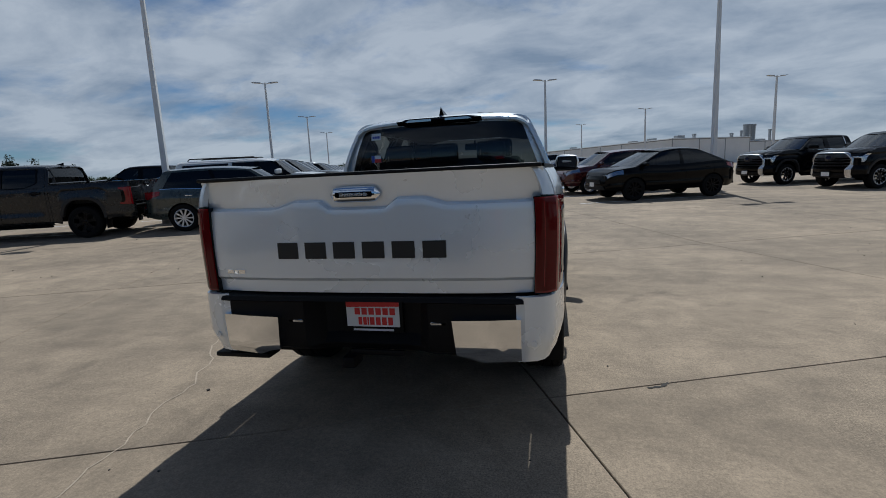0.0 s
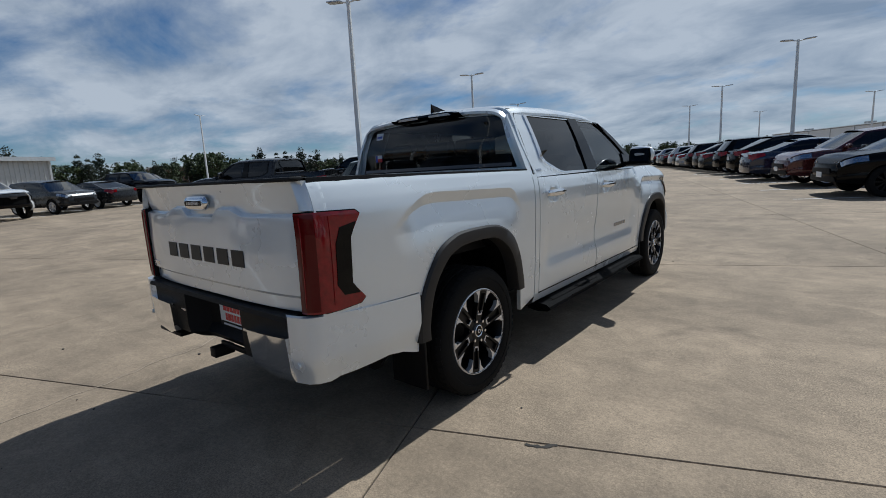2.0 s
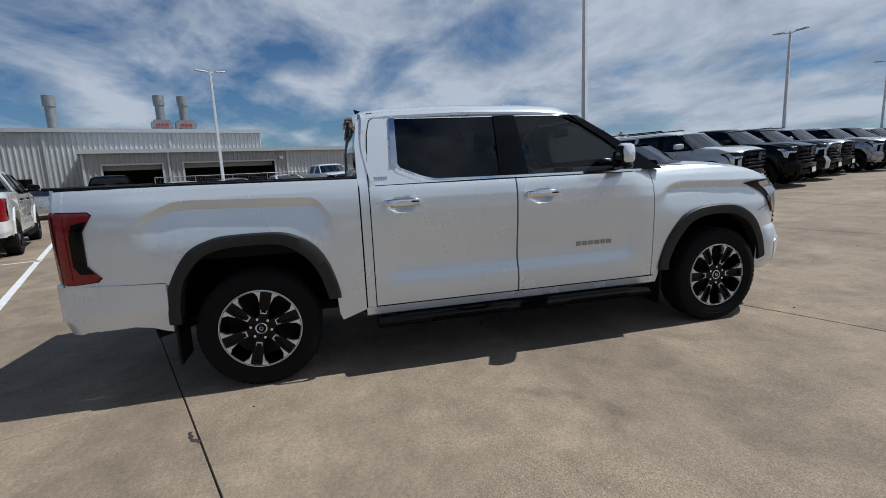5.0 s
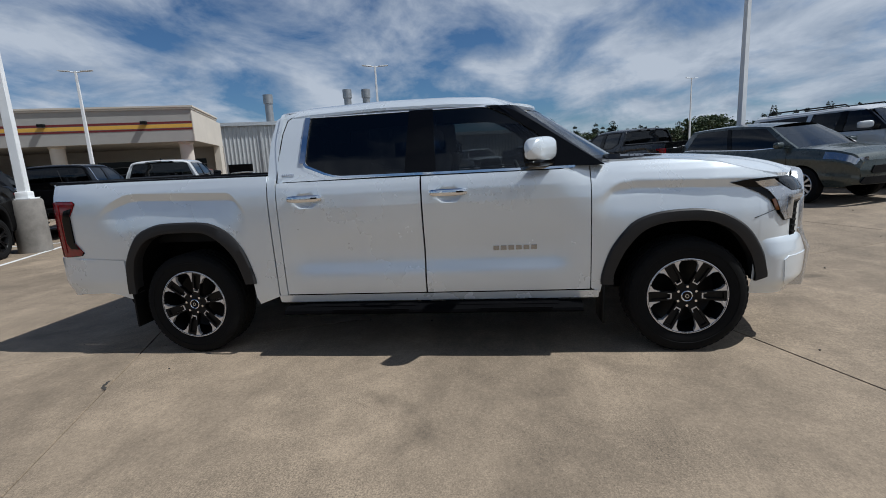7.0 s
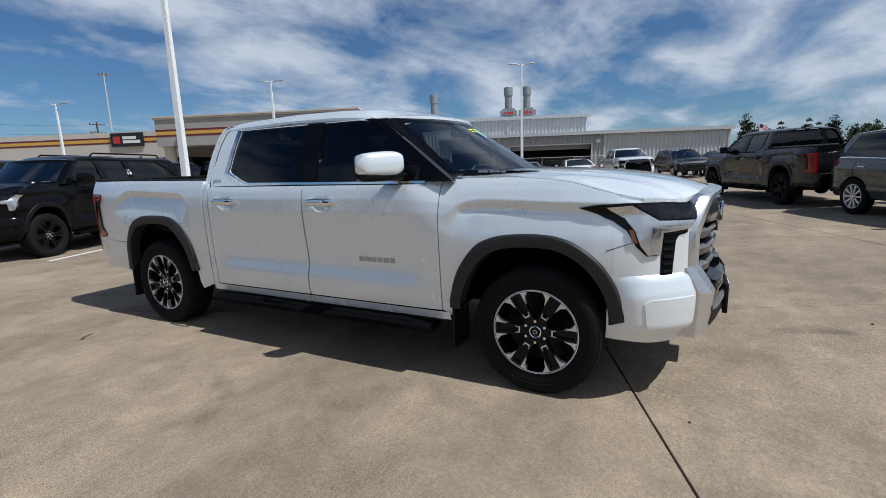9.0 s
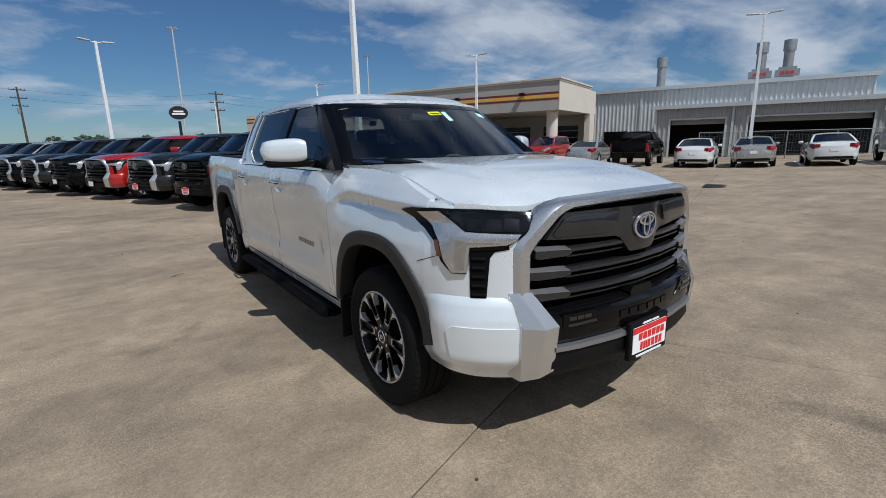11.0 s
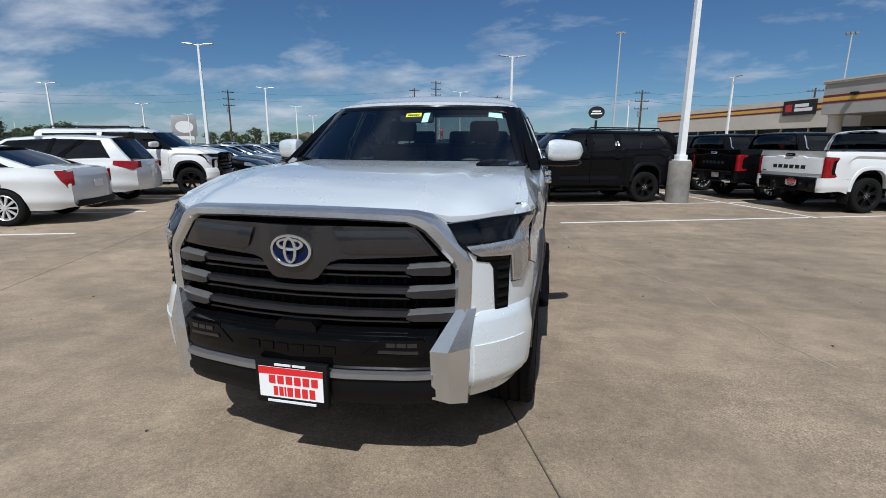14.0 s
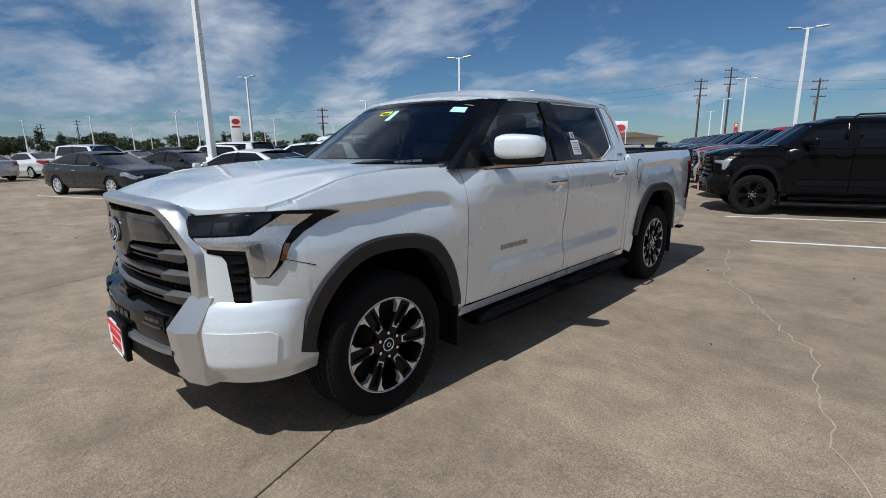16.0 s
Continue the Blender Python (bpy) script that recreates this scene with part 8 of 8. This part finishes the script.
rows = [[(-17, -9.5, 3.2), (17, -9.5, 3.2), (17, 9.5, 3.2), (-17, 9.5, 3.2)], [(-9, -0.5, 4.9), (9, -0.5, 4.9), (9, 0.5, 4.9), (-9, 0.5, 4.9)]]
vs = grid(bm, rows, closed=True)
bm.faces.new(vs[1])
part("roof", bm, ROOFB, diner)
diner.matrix_basis = pose(p.x, p.y, 0, 0, 0, -64.5 + 90)

POLES = []
for deg, r, h in ((-74.0, 105, 13.5), (-76.6, 112, 16.0), (-84.0, 110, 12.5), (-53.0, 110, 12.5), (-31.0, 105, 9.8), (-8.0, 247, 13.8), (-5.3, 247, 12.2), (-100.5, 90, 11.0), (-116, 100, 11)):
    root = thing("utility_pole", "dark wooden utility pole with crossarms", "utility pole", "utility poles")
    p = polar(deg, r)
    bm = bmesh.new()
    tube(bm, [(0, 0, 0), (0, 0, h)], [0.22, 0.14], 8)
    part("pole", bm, WOODP, root)
    for z in (h - 0.5, h - 1.9, h - 3.2):
        bm = bmesh.new()
        box(bm, (2.4, 0.12, 0.14), (0, 0.1, z))
        for x in (-1.1, -0.5, 0.5, 1.1):
            box(bm, (0.08, 0.08, 0.2), (x, 0.1, z + 0.15))
        part("crossarm", bm, WOODP, root)
    bm = bmesh.new()
    tube(bm, [(0.3, 0, h - 4.6), (0.3, 0, h - 3.6)], 0.25, 8)
    part("transformer", bm, DUCT, root)
    root.matrix_basis = pose(p.x, p.y, 0, 0, 0, deg + 90 + 20)
    POLES.append((p, h))
for (p, hp), (q, hq) in ((POLES[1], POLES[2]), (POLES[0], POLES[3]), (POLES[3], POLES[4]), (POLES[4], POLES[5]), (POLES[2], POLES[7]), (POLES[7], POLES[8])):
    for dz in (0.4, 1.8):
        root = tagged(new("power_line"), "thin dark overhead power line", "cable", "power lines")
        bm = bmesh.new()
        tube(bm, [p.lerp(q, t) + Vector((0, 0, hp + (hq - hp) * t - dz - 4 * 0.9 * t * (1 - t))) for t in spread(0, 1, 14)], 0.014, 4)
        part("wire", bm, SIGNK, root)
for deg, r, h in ((-97.4, 130, 29.0), (-117.5, 140, 26.0)):
    root = thing("mast_light", "very tall slim highway mast with a ring of lamps", "lamp post")
    p = polar(deg, r)
    bm = bmesh.new()
    tube(bm, [(p.x, p.y, 0), (p.x, p.y, h)], [0.30, 0.14], 8)
    part("mast", bm, GALV, root)
    bm = bmesh.new()
    for k in range(6):
        a = k * math.pi / 3
        box(bm, (0.5, 0.5, 0.35), (p.x + 0.9 * math.cos(a), p.y + 0.9 * math.sin(a), h - 0.2))
    part("lamp_ring", bm, DUCT, root)
flag = thing("flagpole", "slim white flagpole with a small striped flag", "flagpole")
bm = bmesh.new()
f0 = lot(-95, 52)
tube(bm, [(f0.x, f0.y, 0), (f0.x, f0.y, 7.4)], 0.05, 8)
part("pole", bm, POLEW, flag)
for k in range(7):
    bm = bmesh.new()
    grid(bm, [[(f0.x - SL * s * 1.5, f0.y + CL * s * 1.5, 7.3 - 0.14 * (k + j) - 0.35 * s + 0.05 * math.sin(s * 6)) for s in spread(0, 1, 8)] for j in (0, 1)])
    part("flag_stripe", bm, SIGNR if k % 2 == 0 else SIGNW, flag)
bm = bmesh.new()
grid(bm, [[(f0.x - SL * s * 1.5 + 0.02, f0.y + CL * s * 1.5 + 0.01, 7.3 - 0.14 * 4 * j - 0.35 * s + 0.05 * math.sin(s * 6)) for s in spread(0, 0.42, 4)] for j in (0, 1)])
part("flag_corner", bm, BLUEP, flag)


# ---- trees ----
def leaf_material(name, dark, light):
    m = bpy.data.materials.new(name)
    m.use_nodes = True
    nt = m.node_tree
    b = nt.nodes["Principled BSDF"]
    b.inputs["Roughness"].default_value = 0.7
    geo = nt.nodes.new("ShaderNodeNewGeometry")
    r = nt.nodes.new("ShaderNodeValToRGB")
    r.color_ramp.elements[0].color, r.color_ramp.elements[1].color = (*dark, 1), (*light, 1)
    nt.links.new(geo.outputs["Random Per Island"], r.inputs[0])
    nt.links.new(r.outputs[0], b.inputs["Base Color"])
    return m


LEAFA = leaf_material("leaves_green", (0.020, 0.034, 0.010), (0.065, 0.095, 0.030))
LEAFB = leaf_material("needles_dark", (0.010, 0.018, 0.010), (0.035, 0.05, 0.022))
BARK = material("bark", (0.06, 0.045, 0.032), 0.9, vary=0.3, scale=5)


def tree_meshes(seed, h, wide, conical):
    """Trunk with limbs, and a crown of many small leaf clumps with gaps."""
    rnd = random.Random(seed)
    tb = bmesh.new()
    tube(tb, [(0, 0, -0.1), (0.06, 0.03, h * 0.3), (0.0, 0.05, h * 0.75)], [0.05 * h * 0.5, 0.035 * h * 0.5, 0.008 * h], 7)
    tips = []
    for k in range(16):
        z = h * (0.2 + 0.68 * k / 16)
        a = k * 2.4 + rnd.random()
        reach = wide * ((1.05 - (z / h)) if conical else math.sqrt(max(0.05, 1 - ((z / h - 0.6) / 0.45) ** 2))) * (0.65 + 0.5 * rnd.random())
        e = Vector((reach * math.cos(a), reach * math.sin(a), z + (0.0 if conical else 0.25 * reach)))
        tube(tb, [(0, 0, z - 0.05 * h), e * 0.6 + Vector((0, 0, (z - 0.02 * h) * 0.4)), e], [0.01 * h, 0.007 * h, 0.003 * h], 5, cap=False)
        tips += [e, e * 0.72 + Vector((0, 0, z * 0.28))]
    tips.append(Vector((0, 0, h * 0.95)))
    verts, faces = [], []
    for tip in tips:
        spread_ = wide * (0.22 + 0.16 * rnd.random())
        for _ in range(46):
            d = Vector((rnd.gauss(0, 1), rnd.gauss(0, 1), rnd.gauss(0, 0.75))) * spread_ * 0.55
            c = tip + d
            if c.z > h * 1.02 or c.z < 0.12 * h:
                continue
            s = (0.05 + 0.06 * rnd.random()) * wide
            ax = Vector((rnd.gauss(0, 1), rnd.gauss(0, 1), rnd.gauss(0, 1))).normalized()
            bx = ax.cross(Vector((rnd.gauss(0, 1), rnd.gauss(0, 1), rnd.gauss(0, 1)))).normalized()
            n = len(verts)
            cx = ax.cross(bx) * s * 0.35
            verts += [c - ax * s, c + bx * s * 0.7 + cx, c + ax * s, c - bx * s * 0.7 + cx]
            faces.append((n, n + 1, n + 2, n + 3))
    cm = bpy.data.meshes.new("crown")
    cm.from_pydata([tuple(v) for v in verts], [], faces)
    cm.materials.append(LEAFB if conical else LEAFA)
    tm = bpy.data.meshes.new("trunk")
    tb.to_mesh(tm)
    tb.free()
    tm.materials.append(BARK)
    return tm, cm


KINDS = [tree_meshes(1, 7.0, 2.7, False), tree_meshes(2, 6.2, 3.0, False), tree_meshes(3, 7.5, 1.9, True), tree_meshes(4, 6.6, 1.6, True)]


def tree(p, kind, s, turn):
    tm, cm = KINDS[kind]
    root = thing("tree", "leafy green broad-crowned tree at the lot's edge" if kind < 2 else "dark conical evergreen tree at the lot's edge", "tree", "trees round the lot")
    for nm, me in (("trunk", tm), ("crown", cm)):
        ob = new(nm, me)
        ob.parent = root
    root.matrix_basis = pose(p.x, p.y, -0.05, 0, 0, turn) @ Matrix.Diagonal((s, s, s, 1))


rnd = random.Random(7)
for deg0, deg1, r0, r1, n, kinds, s0, s1 in ((142, 174, 92, 112, 40, (2, 3, 3, 1), 0.75, 1.15), (100, 142, 118, 150, 52, (0, 1, 2, 1), 0.5, 0.82), (90, 108, 190, 230, 30, (0, 1, 2), 0.75, 1.1), (-48, 6, 120, 165, 62, (0, 1, 2, 1), 0.48, 0.85), (-66, -50, 140, 170, 12, (0, 1), 0.6, 0.9), (-100, -84, 150, 180, 12, (0, 1), 0.6, 0.9), (6, 40, 170, 210, 24, (0, 1, 2), 0.9, 1.3)):
    for k in range(n):
        deg = deg0 + (deg1 - deg0) * (k + 0.8 * rnd.random()) / n
        tree(polar(deg, r0 + (r1 - r0) * rnd.random()), kinds[rnd.randrange(len(kinds))], s0 + (s1 - s0) * rnd.random(), 360 * rnd.random())

# ---- slabs of the lot ----
bm = bmesh.new()
h = SLAB / 2 - 0.004
n = 1
vs = []
for z, e in ((0.0, 0.0035), (-0.005, 0.0), (-0.05, 0.0)):
    vs.append([(sx * (h - e), sy * (h - e), z) for sx, sy in ((-1, -1), (1, -1), (1, 1), (-1, 1))])
rows = grid(bm, vs, closed=True)
bm.faces.new(rows[0])
bmesh.ops.recalc_face_normals(bm, faces=bm.faces[:])
me = bpy.data.meshes.new("slab")
bm.to_mesh(me)
bm.free()
me.materials.append(SLABM)
for i in range(-8, 8):
    for j in range(-9, 9):
        ob = new("slab", me)
        ob.parent = pavement
        b0 = -2.58 + SLAB * j
        p = lot(-0.05 + SLAB * (i + 0.5), b0 + SLAB / 2, (rise(b0) + rise(b0 + SLAB)) / 2)
        lean = Matrix.Rotation(math.atan2(rise(b0 + SLAB) - rise(b0), SLAB), 4, "X")
        ob.matrix_basis = Matrix.Translation(p) @ Matrix.Rotation(radians(LOT), 4, "Z") @ lean
# the filled joints show dark between the slabs
bm = bmesh.new()
grid(bm, [[lot(-0.05 + SLAB * a, -2.58 + SLAB * b, rise(-2.58 + SLAB * b) - 0.012) for a in (-8, 8)] for b in range(-9, 10)])
finish("joint_filler", bm, JOINT, pavement)
